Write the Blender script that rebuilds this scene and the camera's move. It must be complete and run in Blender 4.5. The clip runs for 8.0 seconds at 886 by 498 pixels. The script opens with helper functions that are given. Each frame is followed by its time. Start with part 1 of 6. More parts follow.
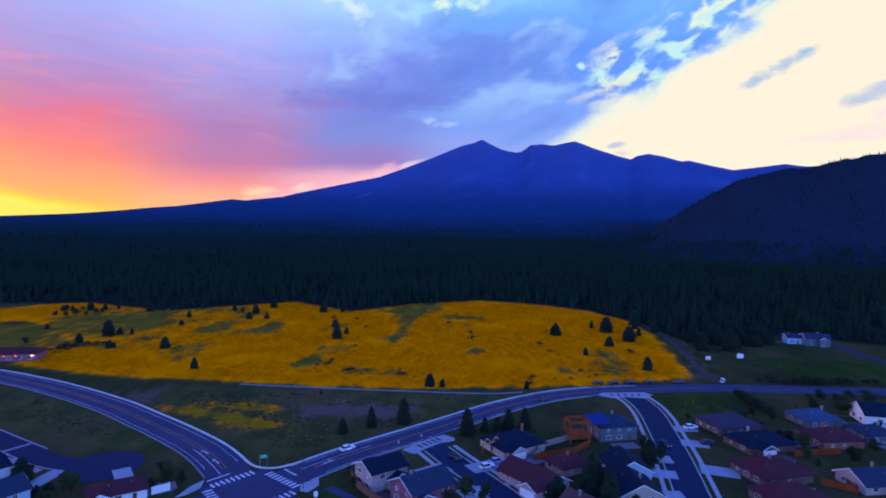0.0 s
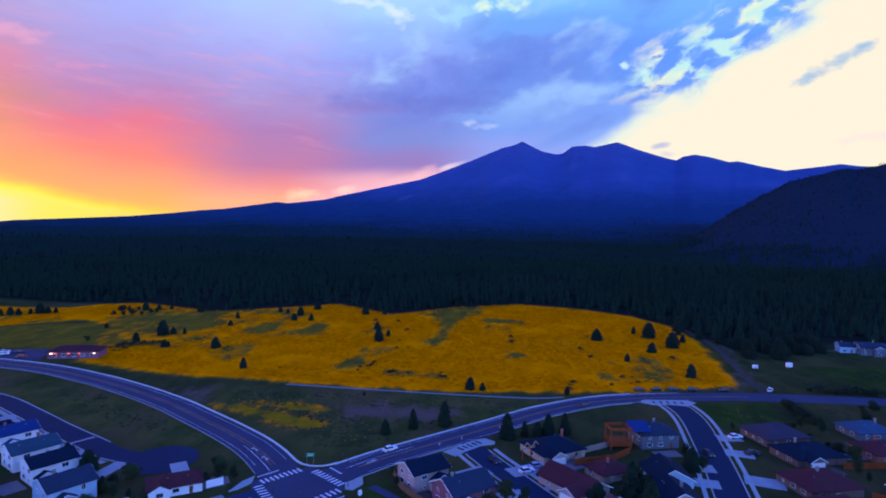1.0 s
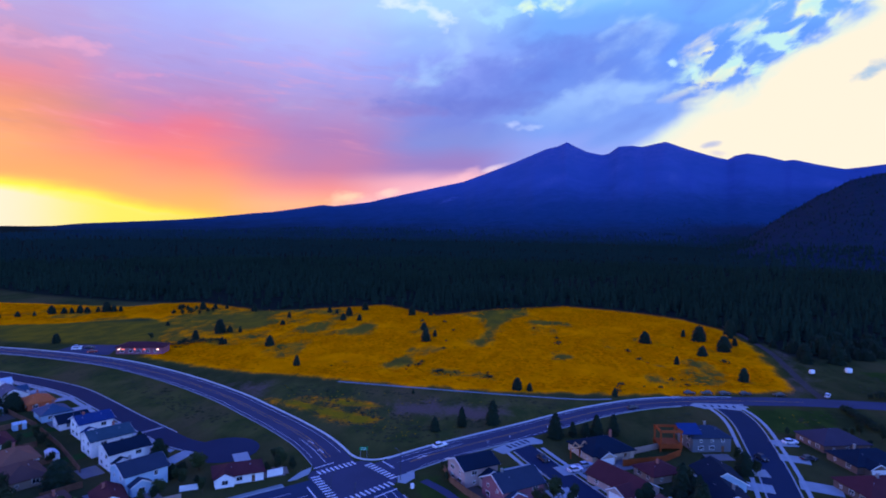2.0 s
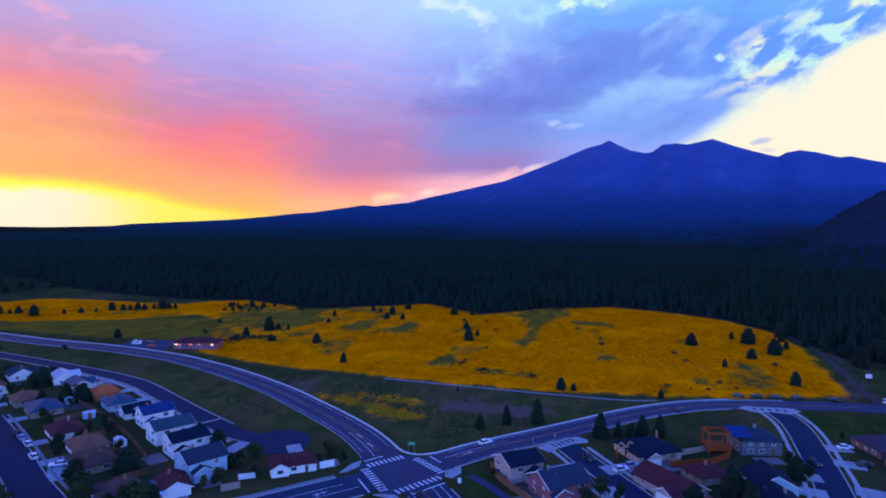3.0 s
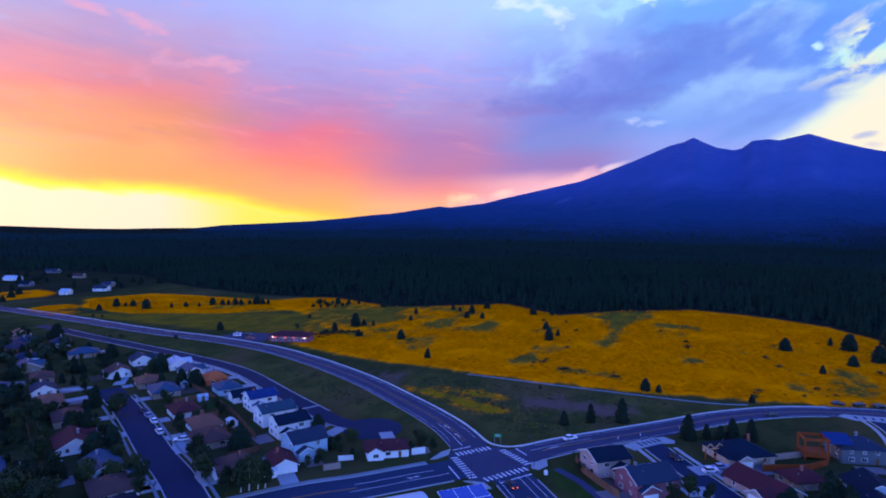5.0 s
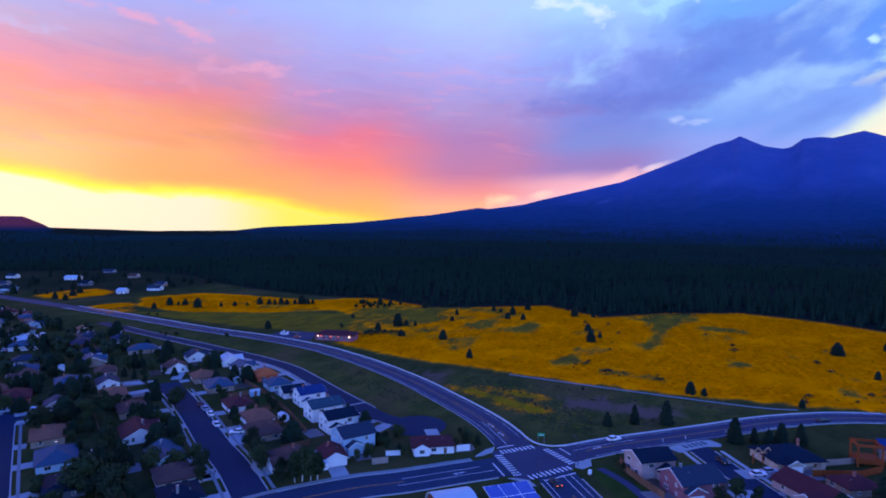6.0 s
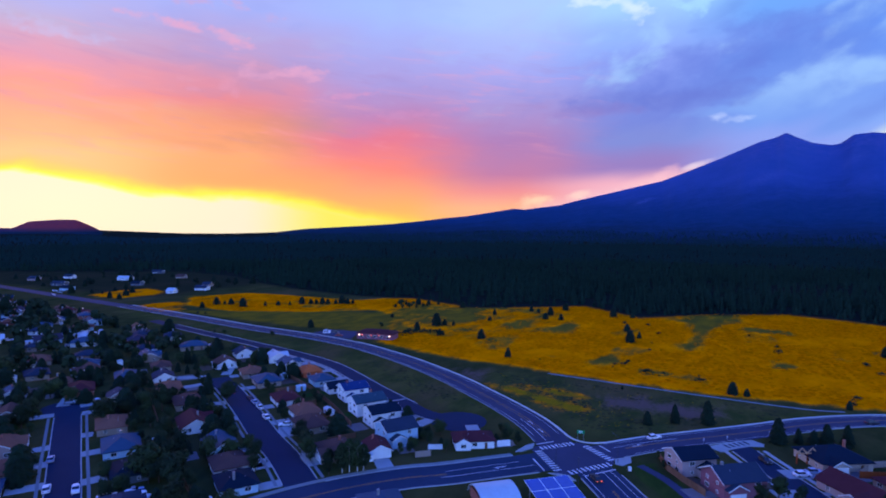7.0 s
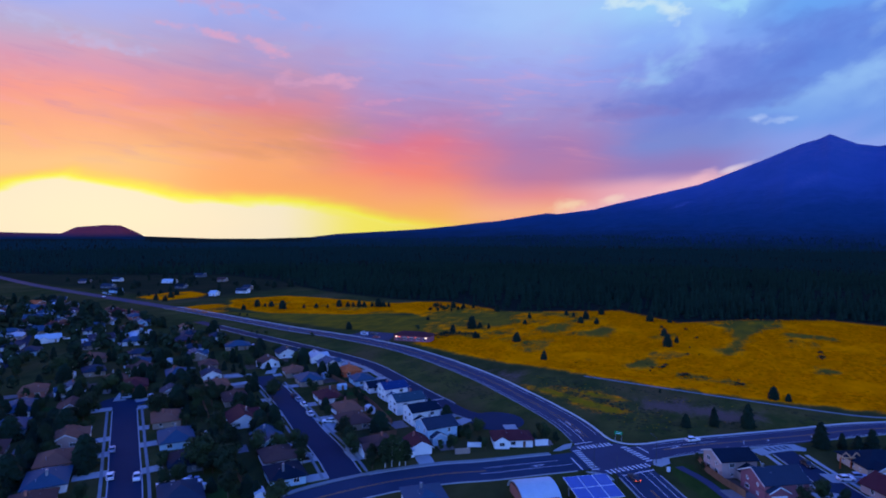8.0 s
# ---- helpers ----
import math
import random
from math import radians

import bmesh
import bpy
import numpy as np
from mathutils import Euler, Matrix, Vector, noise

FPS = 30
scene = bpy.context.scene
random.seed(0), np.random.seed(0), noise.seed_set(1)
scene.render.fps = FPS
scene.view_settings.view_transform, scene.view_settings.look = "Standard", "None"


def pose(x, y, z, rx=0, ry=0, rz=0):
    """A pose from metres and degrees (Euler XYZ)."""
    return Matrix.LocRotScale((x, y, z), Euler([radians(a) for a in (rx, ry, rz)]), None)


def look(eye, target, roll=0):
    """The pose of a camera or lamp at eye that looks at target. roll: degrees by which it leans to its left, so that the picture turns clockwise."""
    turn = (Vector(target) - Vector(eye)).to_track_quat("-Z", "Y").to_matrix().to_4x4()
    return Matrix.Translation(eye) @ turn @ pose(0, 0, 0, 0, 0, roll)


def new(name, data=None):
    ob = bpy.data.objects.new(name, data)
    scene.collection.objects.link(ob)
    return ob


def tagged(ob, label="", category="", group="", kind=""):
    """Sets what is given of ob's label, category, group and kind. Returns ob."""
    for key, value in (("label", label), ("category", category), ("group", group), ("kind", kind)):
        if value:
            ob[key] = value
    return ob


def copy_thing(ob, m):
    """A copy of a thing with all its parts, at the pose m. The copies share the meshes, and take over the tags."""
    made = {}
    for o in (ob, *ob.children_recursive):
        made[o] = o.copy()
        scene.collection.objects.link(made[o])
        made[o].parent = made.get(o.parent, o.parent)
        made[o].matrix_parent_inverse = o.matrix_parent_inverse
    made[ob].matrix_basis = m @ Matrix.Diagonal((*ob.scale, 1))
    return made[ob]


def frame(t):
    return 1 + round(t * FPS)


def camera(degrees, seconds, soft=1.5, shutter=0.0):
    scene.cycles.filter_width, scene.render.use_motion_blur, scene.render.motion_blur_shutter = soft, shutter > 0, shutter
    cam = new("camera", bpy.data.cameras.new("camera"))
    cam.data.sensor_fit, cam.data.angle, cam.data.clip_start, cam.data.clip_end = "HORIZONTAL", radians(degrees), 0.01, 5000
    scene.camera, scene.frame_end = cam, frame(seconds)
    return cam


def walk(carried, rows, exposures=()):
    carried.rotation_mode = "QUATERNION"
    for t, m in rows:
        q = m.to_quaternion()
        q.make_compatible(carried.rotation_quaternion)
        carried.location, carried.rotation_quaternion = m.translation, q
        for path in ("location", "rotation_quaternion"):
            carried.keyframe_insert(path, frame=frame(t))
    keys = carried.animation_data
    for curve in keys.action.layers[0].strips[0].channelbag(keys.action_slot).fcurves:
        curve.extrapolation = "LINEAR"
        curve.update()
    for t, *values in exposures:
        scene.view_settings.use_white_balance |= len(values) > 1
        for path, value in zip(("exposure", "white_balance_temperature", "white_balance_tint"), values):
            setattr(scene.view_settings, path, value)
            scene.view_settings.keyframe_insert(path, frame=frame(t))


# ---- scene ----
cam = camera(74.6, 8.0, soft=1.9)
PATH = [
    (0, (-4.913, 13.803, 65.404), (-4.903, 15.801, 65.304), 1.1),
    (0.5, (-4.991, 11.973, 66.431), (-5.049, 13.97, 66.333), 1.1),
    (1, (-5.243, 10.532, 66.758), (-5.37, 12.526, 66.663), 1.1),
    (1.5, (-5.895, 8.395, 66.672), (-6.096, 10.383, 66.58), 1.0),
    (3, (-7.997, 2.741, 66.926), (-8.405, 4.697, 66.833), 0.8),
    (3.5, (-8.729, 0.837, 66.934), (-9.196, 2.779, 66.839), 0.8),
    (4, (-8.986, -1.053, 66.677), (-9.517, 0.873, 66.583), 0.7),
    (4.5, (-9.536, -2.89, 66.482), (-10.127, -0.981, 66.389), 0.7),
    (6, (-10.428, -9.182, 66.741), (-11.204, -7.341, 66.652), 0.6),
    (6.5, (-10.532, -11.675, 66.713), (-11.363, -9.857, 66.627), 0.5),
    (7, (-9.809, -14.075, 66.55), (-10.697, -12.285, 66.464), 0.3),
    (7.5, (-9.549, -16.64, 66.202), (-10.482, -14.873, 66.126), 0.2),
    (8, (-9.512, -19.332, 66.026), (-10.498, -17.593, 65.956), 0.2),
]
walk(cam, [(t, look(eye, target, roll)) for t, eye, target, roll in PATH], [(0, 0.12, 6500, 10), (4.5, 0.15, 6500, 10), (6.8, 0.12, 6450, 8), (7.5, 0.02, 6400, 4), (8, -0.07, 6350, 1)])

# ---------------------------------------------------------------- world and light
SUN_AZ, SUN_EL = -60.0, 6.0          # degrees: azimuth from +y towards +x, height


class Nodes:
    """Small helper to wire a node tree."""

    def __init__(self, tree):
        self.tree = tree
        tree.nodes.clear()

    def add(self, kind, ins=(), **props):
        n = self.tree.nodes.new(kind)
        for k, v in props.items():
            setattr(n, k, v)
        for k, v in dict(ins).items():
            if isinstance(v, bpy.types.NodeSocket):
                self.tree.links.new(v, n.inputs[k])
            else:
                n.inputs[k].default_value = v
        return n

    def math(self, op, a, b=0.0, c=0.0, clamp=False):
        return self.add("ShaderNodeMath", {0: a, 1: b, 2: c}, operation=op, use_clamp=clamp).outputs[0]

    def step(self, v, lo, hi, a=0.0, b=1.0):
        n = self.add("ShaderNodeMapRange", {"Value": v, "From Min": lo, "From Max": hi, "To Min": a, "To Max": b}, interpolation_type="SMOOTHSTEP")
        return n.outputs[0]

    def noise(self, vec, scale, detail=4.0, rough=0.55, dist=0.0):
        return self.add("ShaderNodeTexNoise", {"Vector": vec, "Scale": scale, "Detail": detail, "Roughness": rough, "Distortion": dist}).outputs[0]

    def mix(self, f, a, b, blend="MIX"):
        n = self.add("ShaderNodeMix", {0: f}, data_type="RGBA", blend_type=blend)
        for i, v in ((6, a), (7, b)):
            if isinstance(v, bpy.types.NodeSocket):
                self.tree.links.new(v, n.inputs[i])
            else:
                n.inputs[i].default_value = (*v[:3], 1.0)
        return n.outputs[2]

    def ramp(self, v, stops, mode="LINEAR"):
        n = self.add("ShaderNodeValToRGB", {0: v})
        r = n.color_ramp
        r.interpolation = mode
        while len(r.elements) < len(stops):
            r.elements.new(0.5)
        for e, (p, col) in zip(r.elements, stops):
            e.position, e.color = p, (*col, 1.0)
        return n.outputs[0]


def srgb(r, g, b, k=1.0):
    return tuple(k * ((c / 255 / 12.92) if c < 10 else ((c / 255 + 0.055) / 1.055) ** 2.4) for c in (r, g, b))


def build_sky():
    world = bpy.data.worlds.new("dusk_sky")
    scene.world = world
    world.use_nodes = True
    N = Nodes(world.node_tree)
    way = N.add("ShaderNodeTexCoord").outputs["Generated"]
    xyz = N.add("ShaderNodeSeparateXYZ", {0: way}).outputs
    az = N.math("MULTIPLY", N.math("ARCTAN2", xyz[0], xyz[1]), 57.2958)
    el = N.math("MULTIPLY", N.math("ARCSINE", xyz[2]), 57.2958)
    plane = lambda ka, ke, shear, z: N.add("ShaderNodeCombineXYZ", {0: N.math("MULTIPLY", az, ka), 1: N.math("MULTIPLY_ADD", az, shear * ke, N.math("MULTIPLY", el, ke)), 2: z}).outputs[0]
    bell = lambda v, c, w: N.math("EXPONENT", N.math("MULTIPLY", N.math("POWER", N.math("ABSOLUTE", N.math("DIVIDE", N.math("SUBTRACT", v, c), w)), 2.0), -1.0))
    centred = lambda v: N.math("SUBTRACT", v, 0.5)
    lump = N.noise(plane(0.05, 0.11, -0.12, 0.0), 1.3, 3.0, 0.5, 0.2)
    soft = N.noise(plane(0.045, 0.16, 0.10, 3.7), 2.2, 4.0, 0.5, 0.3)          # flat veils
    slant = N.noise(plane(0.06, 0.13, -0.30, 8.1), 1.5, 3.5, 0.46, 0.5)       # streaks that climb to the east
    puffs = N.noise(plane(0.10, 0.15, -0.25, 1.3), 2.3, 4.0, 0.5, 0.3)
    veil = N.mix(N.step(az, -24.0, -4.0), N.add("ShaderNodeCombineXYZ", {0: soft, 1: soft, 2: soft}).outputs[0], N.add("ShaderNodeCombineXYZ", {0: slant, 1: slant, 2: slant}).outputs[0])
    veil = N.add("ShaderNodeSeparateXYZ", {0: veil}).outputs[0]
    wob = N.math("MULTIPLY_ADD", centred(veil), 3.4, N.math("MULTIPLY", centred(lump), 3.0))
    up_el = N.math("MULTIPLY", N.math("ADD", el, N.math("MULTIPLY", wob, N.step(el, 1.0, 9.0))), 1 / 22.0)
    side_az = N.math("MULTIPLY_ADD", centred(lump), 9.0, az)
    K = 1.0      # brightness of the clouds
    # the glow's layers, height by height, at seven bearings from the sunset round to the mountain
    layers = [
        (-63, [(1.0, 252, 190, 124), (5.5, 250, 190, 134), (8.5, 253, 168, 132), (11.2, 250, 152, 146), (13.2, 224, 150, 180), (16, 190, 172, 214), (18.5, 172, 178, 246)]),
        (-46, [(1.0, 253, 176, 92), (4.2, 253, 163, 106), (6.5, 252, 164, 116), (9.0, 234, 146, 120), (11.2, 228, 132, 150), (14.5, 190, 148, 194), (19, 164, 174, 244)]),
        (-32, [(0.6, 253, 186, 96), (3.2, 252, 160, 118), (5.4, 248, 132, 122), (8.0, 226, 118, 146), (10.4, 182, 132, 190), (14.5, 168, 160, 228), (19.5, 162, 184, 255)]),
        (-20, [(1.6, 253, 178, 140), (3.2, 236, 142, 148), (4.8, 192, 122, 166), (7.5, 172, 124, 184), (11.0, 168, 146, 210), (15, 166, 168, 240), (19.5, 172, 198, 255)]),
        (-8, [(3.6, 240, 176, 196), (5.4, 150, 124, 192), (8.0, 126, 138, 214), (11.0, 122, 138, 222), (14.0, 134, 154, 238), (17, 146, 178, 252), (20, 166, 208, 255)]),
        (4, [(7.0, 142, 160, 238), (9.0, 120, 156, 238), (11.5, 114, 148, 234), (13.5, 108, 142, 232), (16, 114, 152, 240), (18.5, 112, 166, 248), (20.5, 130, 194, 255)]),
        (17, [(8.0, 146, 178, 248), (11.0, 122, 164, 248), (13.0, 100, 150, 246), (15.5, 96, 150, 250), (17.5, 108, 166, 253), (20, 116, 176, 255)]),
    ]
    sky = None
    for i, (bearing, stops) in enumerate(layers):
        col = N.ramp(up_el, [(h / 22.0, srgb(r, g, b, K)) for h, r, g, b in stops], "EASE" if i > 3 else "LINEAR")
        sky = col if sky is None else N.mix(N.step(side_az, layers[i - 1][0] + 1.0, bearing - 1.0), sky, col)
    # rosy and violet veils drawn out along the glow
    thread = N.noise(plane(0.05, 0.34, 0.10, 4.4), 3.0, 5.0, 0.58, 0.4)
    belt = N.math("MULTIPLY", N.math("MULTIPLY", N.step(el, 4.0, 8.0), N.step(el, 19.0, 13.0)), N.step(az, -6.0, -18.0))
    sky = N.mix(N.math("MULTIPLY", N.step(thread, 0.52, 0.76, 0.0, 0.30), belt), sky, srgb(250, 158, 176, K))
    sky = N.mix(N.math("MULTIPLY", N.step(thread, 0.48, 0.26, 0.0, 0.30), belt), sky, srgb(168, 128, 186, K))
    # darker and lighter folds of the deck
    fold = N.math("MULTIPLY_ADD", centred(puffs), 0.5, veil)
    east = N.step(az, -30.0, -2.0)
    sky = N.mix(N.math("MULTIPLY", N.step(fold, 0.48, 0.82, 0.0, 0.42), N.math("MULTIPLY", N.step(el, 6.0, 10.0), N.math("MULTIPLY_ADD", east, 0.75, 0.25))), sky, srgb(92, 112, 208, K))
    sky = N.mix(N.math("MULTIPLY", N.step(fold, 0.46, 0.28, 0.0, 0.62), N.math("MULTIPLY", N.step(el, 8.0, 13.0), N.math("MULTIPLY_ADD", east, 0.8, 0.2))), sky, srgb(168, 208, 255, K))
    dusty = N.math("MULTIPLY", N.math("MULTIPLY", bell(el, 8.2, 2.6), bell(az, -43.0, 12.0)), N.step(soft, 0.42, 0.62))
    sky = N.mix(N.math("MULTIPLY", dusty, 0.45), sky, srgb(206, 138, 104, K))

    crumb = N.noise(plane(0.16, 0.26, -0.1, 2.2), 3.4, 4.0, 0.6, 0.4)
    bend_a = N.math("MULTIPLY", centred(N.noise(plane(0.12, 0.2, 0.0, 6.4), 2.6, 3.0, 0.55)), 6.0)
    bend_e = N.math("MULTIPLY", centred(N.noise(plane(0.12, 0.2, 0.0, 9.4), 2.2, 3.0, 0.55)), 6.0)

    def puff(base, c_az, c_el, w, h, slope, colour, k=1.0, rag=1.0):
        """A small cloud of its own: bearing, height, half-sizes, climb to the east."""
        da = N.math("MULTIPLY_ADD", bend_a, 0.9 * w * rag, N.math("SUBTRACT", az, c_az))
        u = N.math("DIVIDE", da, w)
        v = N.math("DIVIDE", N.math("MULTIPLY_ADD", bend_e, 1.1 * h * rag, N.math("SUBTRACT", el, N.math("MULTIPLY_ADD", N.math("SUBTRACT", az, c_az), slope, c_el))), h)
        d = N.math("ADD", N.math("MULTIPLY", u, u), N.math("MULTIPLY", v, v))
        d = N.math("MULTIPLY_ADD", centred(crumb), 3.6 * rag, d)
        return N.mix(N.step(d, 1.7, -0.7, 0.0, k), base, srgb(*colour, K))

    rose = (232, 164, 200)
    for row in ((-50.5, 17.0, 4.2, 0.42, -0.16, rose, 0.75), (-42.0, 13.9, 2.6, 0.8, 0.0, rose, 0.65), (-46.0, 12.6, 3.4, 0.7, 0.0, (226, 152, 186), 0.4), (-34.0, 12.3, 3.2, 0.45, 0.12, (222, 150, 196), 0.6), (-29.0, 10.4, 3.6, 0.42, 0.1, (206, 140, 192), 0.55),
                (-60.0, 15.4, 4.0, 0.6, -0.12, (190, 186, 236), 0.6), (-52.0, 19.8, 6.0, 0.6, -0.15, (214, 160, 200), 0.6), (-6.0, 11.4, 8.0, 0.9, 0.02, (100, 112, 204), 0.6, 0.4), (-2.0, 14.4, 9.0, 1.8, 0.2, (96, 116, 214), 0.55, 0.5), (1.0, 10.4, 6.0, 0.55, 0.12, (130, 168, 240), 0.5, 0.5), (8.5, 15.6, 7.0, 1.8, 0.26, (96, 132, 226), 0.55, 0.5),
                (-12.0, 10.6, 4.5, 0.6, 0.0, (140, 116, 190), 0.5, 0.4)):
        sky = puff(sky, *row)
    # bright rents above, and light breaking over the mountain's shoulder
    for row in ((-11.5, 19.8, 3.0, 1.0, -0.3, (222, 238, 248), 0.75), (-0.6, 20.3, 1.6, 1.1, 0.0, (226, 250, 214), 0.95), (2.3, 20.7, 1.0, 0.9, 0.0, (220, 250, 216), 0.9), (-4.0, 19.6, 2.6, 1.0, 0.0, (176, 226, 255), 0.6),
                (13.2, 14.4, 0.55, 0.4, 0.0, (206, 244, 255), 1.0), (15.0, 14.0, 0.45, 0.35, 0.0, (190, 232, 255), 0.9), (0.0, 9.2, 1.0, 0.5, -0.1, (196, 212, 255), 0.6), (-1.2, 9.5, 0.6, 0.35, 0.0, (190, 206, 255), 0.5)):
        sky = puff(sky, *row)
    slope_el = N.math("SUBTRACT", el, N.add("ShaderNodeMapRange", {"Value": az, "From Min": -22.0, "From Max": 1.0, "To Min": 0.5, "To Max": 6.0}).outputs[0])
    lee = N.math("MULTIPLY", N.step(az, -26.0, -17.0), N.step(az, 0.5, -3.0))
    glow = N.step(N.math("MULTIPLY_ADD", centred(puffs), 1.6, slope_el), 0.7, -0.6)
    sky = N.mix(N.math("MULTIPLY", N.math("MULTIPLY", glow, lee), 0.7), sky, srgb(250, 196, 206, K))
    for row in ((-17.4, 2.3, 1.9, 0.6, 0.1, (255, 222, 186), 0.8, 0.5), (-13.3, 2.9, 1.2, 0.4, 0.2, (255, 226, 206), 0.65, 0.4), (-5.6, 4.9, 1.1, 0.6, 0.3, (248, 190, 206), 0.75, 0.4), (-3.0, 5.4, 1.4, 0.3, 0.3, (255, 232, 240), 0.7, 0.3)):
        sky = puff(sky, *row)
    # gold and cream over the place where the sun went down
    top = N.math("MULTIPLY_ADD", bell(az, -61.5, 6.5), 1.9, N.step(az, -30.0, -47.0, 0.0, 2.2))
    ragged = N.math("MULTIPLY_ADD", centred(soft), 1.6, N.math("MULTIPLY_ADD", centred(puffs), 0.9, el))
    over = N.math("DIVIDE", N.math("SUBTRACT", ragged, N.math("SUBTRACT", top, 0.35)), N.math("MULTIPLY_ADD", bell(az, -40.0, 7.0), 0.7, 1.55))
    lit = N.step(az, -24.0, -36.0)
    gold = N.ramp(over, [(0.0, srgb(255, 237, 212, 0.92)), (0.16, srgb(255, 246, 150, 0.92)), (0.34, srgb(255, 242, 84, 0.92)), (0.62, srgb(255, 214, 90, 0.92)), (1.0, srgb(254, 186, 112, 0.92))])
    gold = N.mix(N.math("MULTIPLY", N.step(az, -46.0, -37.0), N.step(over, 0.5, 0.1)), gold, srgb(255, 238, 104, 0.92))
    sky = N.mix(N.math("MULTIPLY", N.step(over, 1.1, 0.35), lit), sky, gold)
    # the clear gap to the east of the mountain, its edge broken into small clouds higher up
    edge = N.math("SUBTRACT", az, N.math("MULTIPLY_ADD", N.math("SUBTRACT", el, 8.2), 1.68, 11.6))
    edge = N.math("MULTIPLY_ADD", centred(puffs), N.step(el, 8.5, 12.5, 2.5, 13.0), edge)
    fringe = N.math("MULTIPLY", N.math("MULTIPLY", N.step(edge, -9.5, -5.5), N.step(el, 10.5, 13.5)), N.step(edge, 1.5, -0.5))
    holes = N.step(N.noise(plane(0.10, 0.15, -0.22, 5.2), 4.4, 4.0, 0.5, 0.4), 0.42, 0.58)
    sky = N.mix(N.math("MULTIPLY", fringe, N.math("MULTIPLY", holes, 0.92)), sky, N.mix(N.step(puffs, 0.42, 0.62), srgb(196, 238, 232), srgb(250, 246, 204)))
    gap = N.math("MULTIPLY", N.step(edge, -1.3, 1.6), N.step(az, 95.0, 60.0))
    clear = N.mix(N.step(edge, 0.2, 4.0), srgb(232, 244, 232, 0.92), srgb(255, 243, 220, 0.93))
    for row in ((29.8, 13.4, 2.6, 0.55, 0.5, (120, 176, 226), 0.9, 0.8), (36.0, 10.4, 3.2, 0.65, 0.28, (150, 176, 226), 0.85, 0.6), (16.6, 7.25, 0.9, 0.3, 0.1, (166, 178, 222), 0.9, 0.5), (17.1, 6.5, 0.6, 0.28, 0.0, (190, 186, 220), 0.7, 0.5), (36.0, 7.6, 5.0, 0.5, 0.1, (250, 216, 224), 0.8, 0.6), (38.0, 9.0, 3.0, 0.8, 0.1, (250, 218, 224), 0.7, 0.6)):
        clear = puff(clear, *row)
    sky = N.mix(gap, sky, clear)
    # overhead deep dusk blue; low behind, a brighter unseen band added to light walls
    up = N.step(el, 23.0, 50.0)
    back = N.step(N.math("ABSOLUTE", N.math("ADD", az, 15.0)), 62.0, 115.0)
    sky = N.mix(up, sky, (0.045, 0.19, 1.60))
    sky = N.mix(N.math("MULTIPLY", back, N.step(el, 42.0, 12.0)), sky, (0.68, 1.24, 3.4))
    nish = N.add("ShaderNodeTexSky", sky_type="NISHITA", sun_disc=False, sun_elevation=radians(SUN_EL), sun_rotation=radians(SUN_AZ)).outputs[0]
    own = N.add("ShaderNodeBackground", {"Color": sky, "Strength": 1.0}).outputs[0]
    air = N.add("ShaderNodeBackground", {"Color": nish, "Strength": 0.003}).outputs[0]
    both = N.add("ShaderNodeAddShader", {0: own, 1: air}).outputs[0]
    N.add("ShaderNodeOutputWorld", {"Surface": both})


build_sky()
sun_data = bpy.data.lights.new("sun", "SUN")
sun_data.energy, sun_data.angle, sun_data.color = 0.5, radians(16), (1.0, 0.55, 0.28)
sun = new("sun", sun_data)
_a, _e = radians(SUN_AZ), radians(SUN_EL)
sun.matrix_world = look((0, 0, 300), (-math.sin(_a) * math.cos(_e), -math.cos(_a) * math.cos(_e), 300 - math.sin(_e)))

# ---------------------------------------------------------------- materials
MATS = {}


def mat(name, base, rough=0.8, scale=0.6, vary=0.35, fine=6.0, bump=0.15, metal=0.0, tint=None, obrand=0.0, island=0.0, spec=0.06, emit=None, glow=0.0):
    """A surface with stains at a large and grain at a small scale, in metres."""
    m = bpy.data.materials.new(name)
    m.use_nodes = True
    N = Nodes(m.node_tree)
    place = N.add("ShaderNodeNewGeometry").outputs["Position"]
    big = N.noise(place, scale, 4.0, 0.6)
    small = N.noise(place, fine, 3.0, 0.6)
    f = N.math("ADD", N.math("MULTIPLY", N.math("SUBTRACT", big, 0.5), 2.2 * vary), N.math("MULTIPLY", N.math("SUBTRACT", small, 0.5), 1.3 * vary))
    if obrand:
        f = N.math("MULTIPLY_ADD", N.math("SUBTRACT", N.add("ShaderNodeObjectInfo").outputs["Random"], 0.5), 2 * obrand, f)
    if island:
        f = N.math("MULTIPLY_ADD", N.math("SUBTRACT", N.add("ShaderNodeNewGeometry").outputs["Random Per Island"], 0.5), 2 * island, f)
    tint = tint or tuple(min(1.0, c * 1.5) for c in base)
    col = N.mix(N.math("ADD", f, 0.5, clamp=True), tuple(c * 0.55 for c in base), tint)
    ins = {"Base Color": col, "Roughness": rough, "Metallic": metal, "Specular IOR Level": spec}
    if emit:
        ins["Emission Color"], ins["Emission Strength"] = (*emit, 1), glow
    if bump:
        ins["Normal"] = N.add("ShaderNodeBump", {"Height": small, "Strength": bump, "Distance": 0.1}).outputs[0]
    b = N.add("ShaderNodeBsdfPrincipled", ins)
    N.add("ShaderNodeOutputMaterial", {"Surface": b.outputs[0]})
    MATS[name] = m
    return m


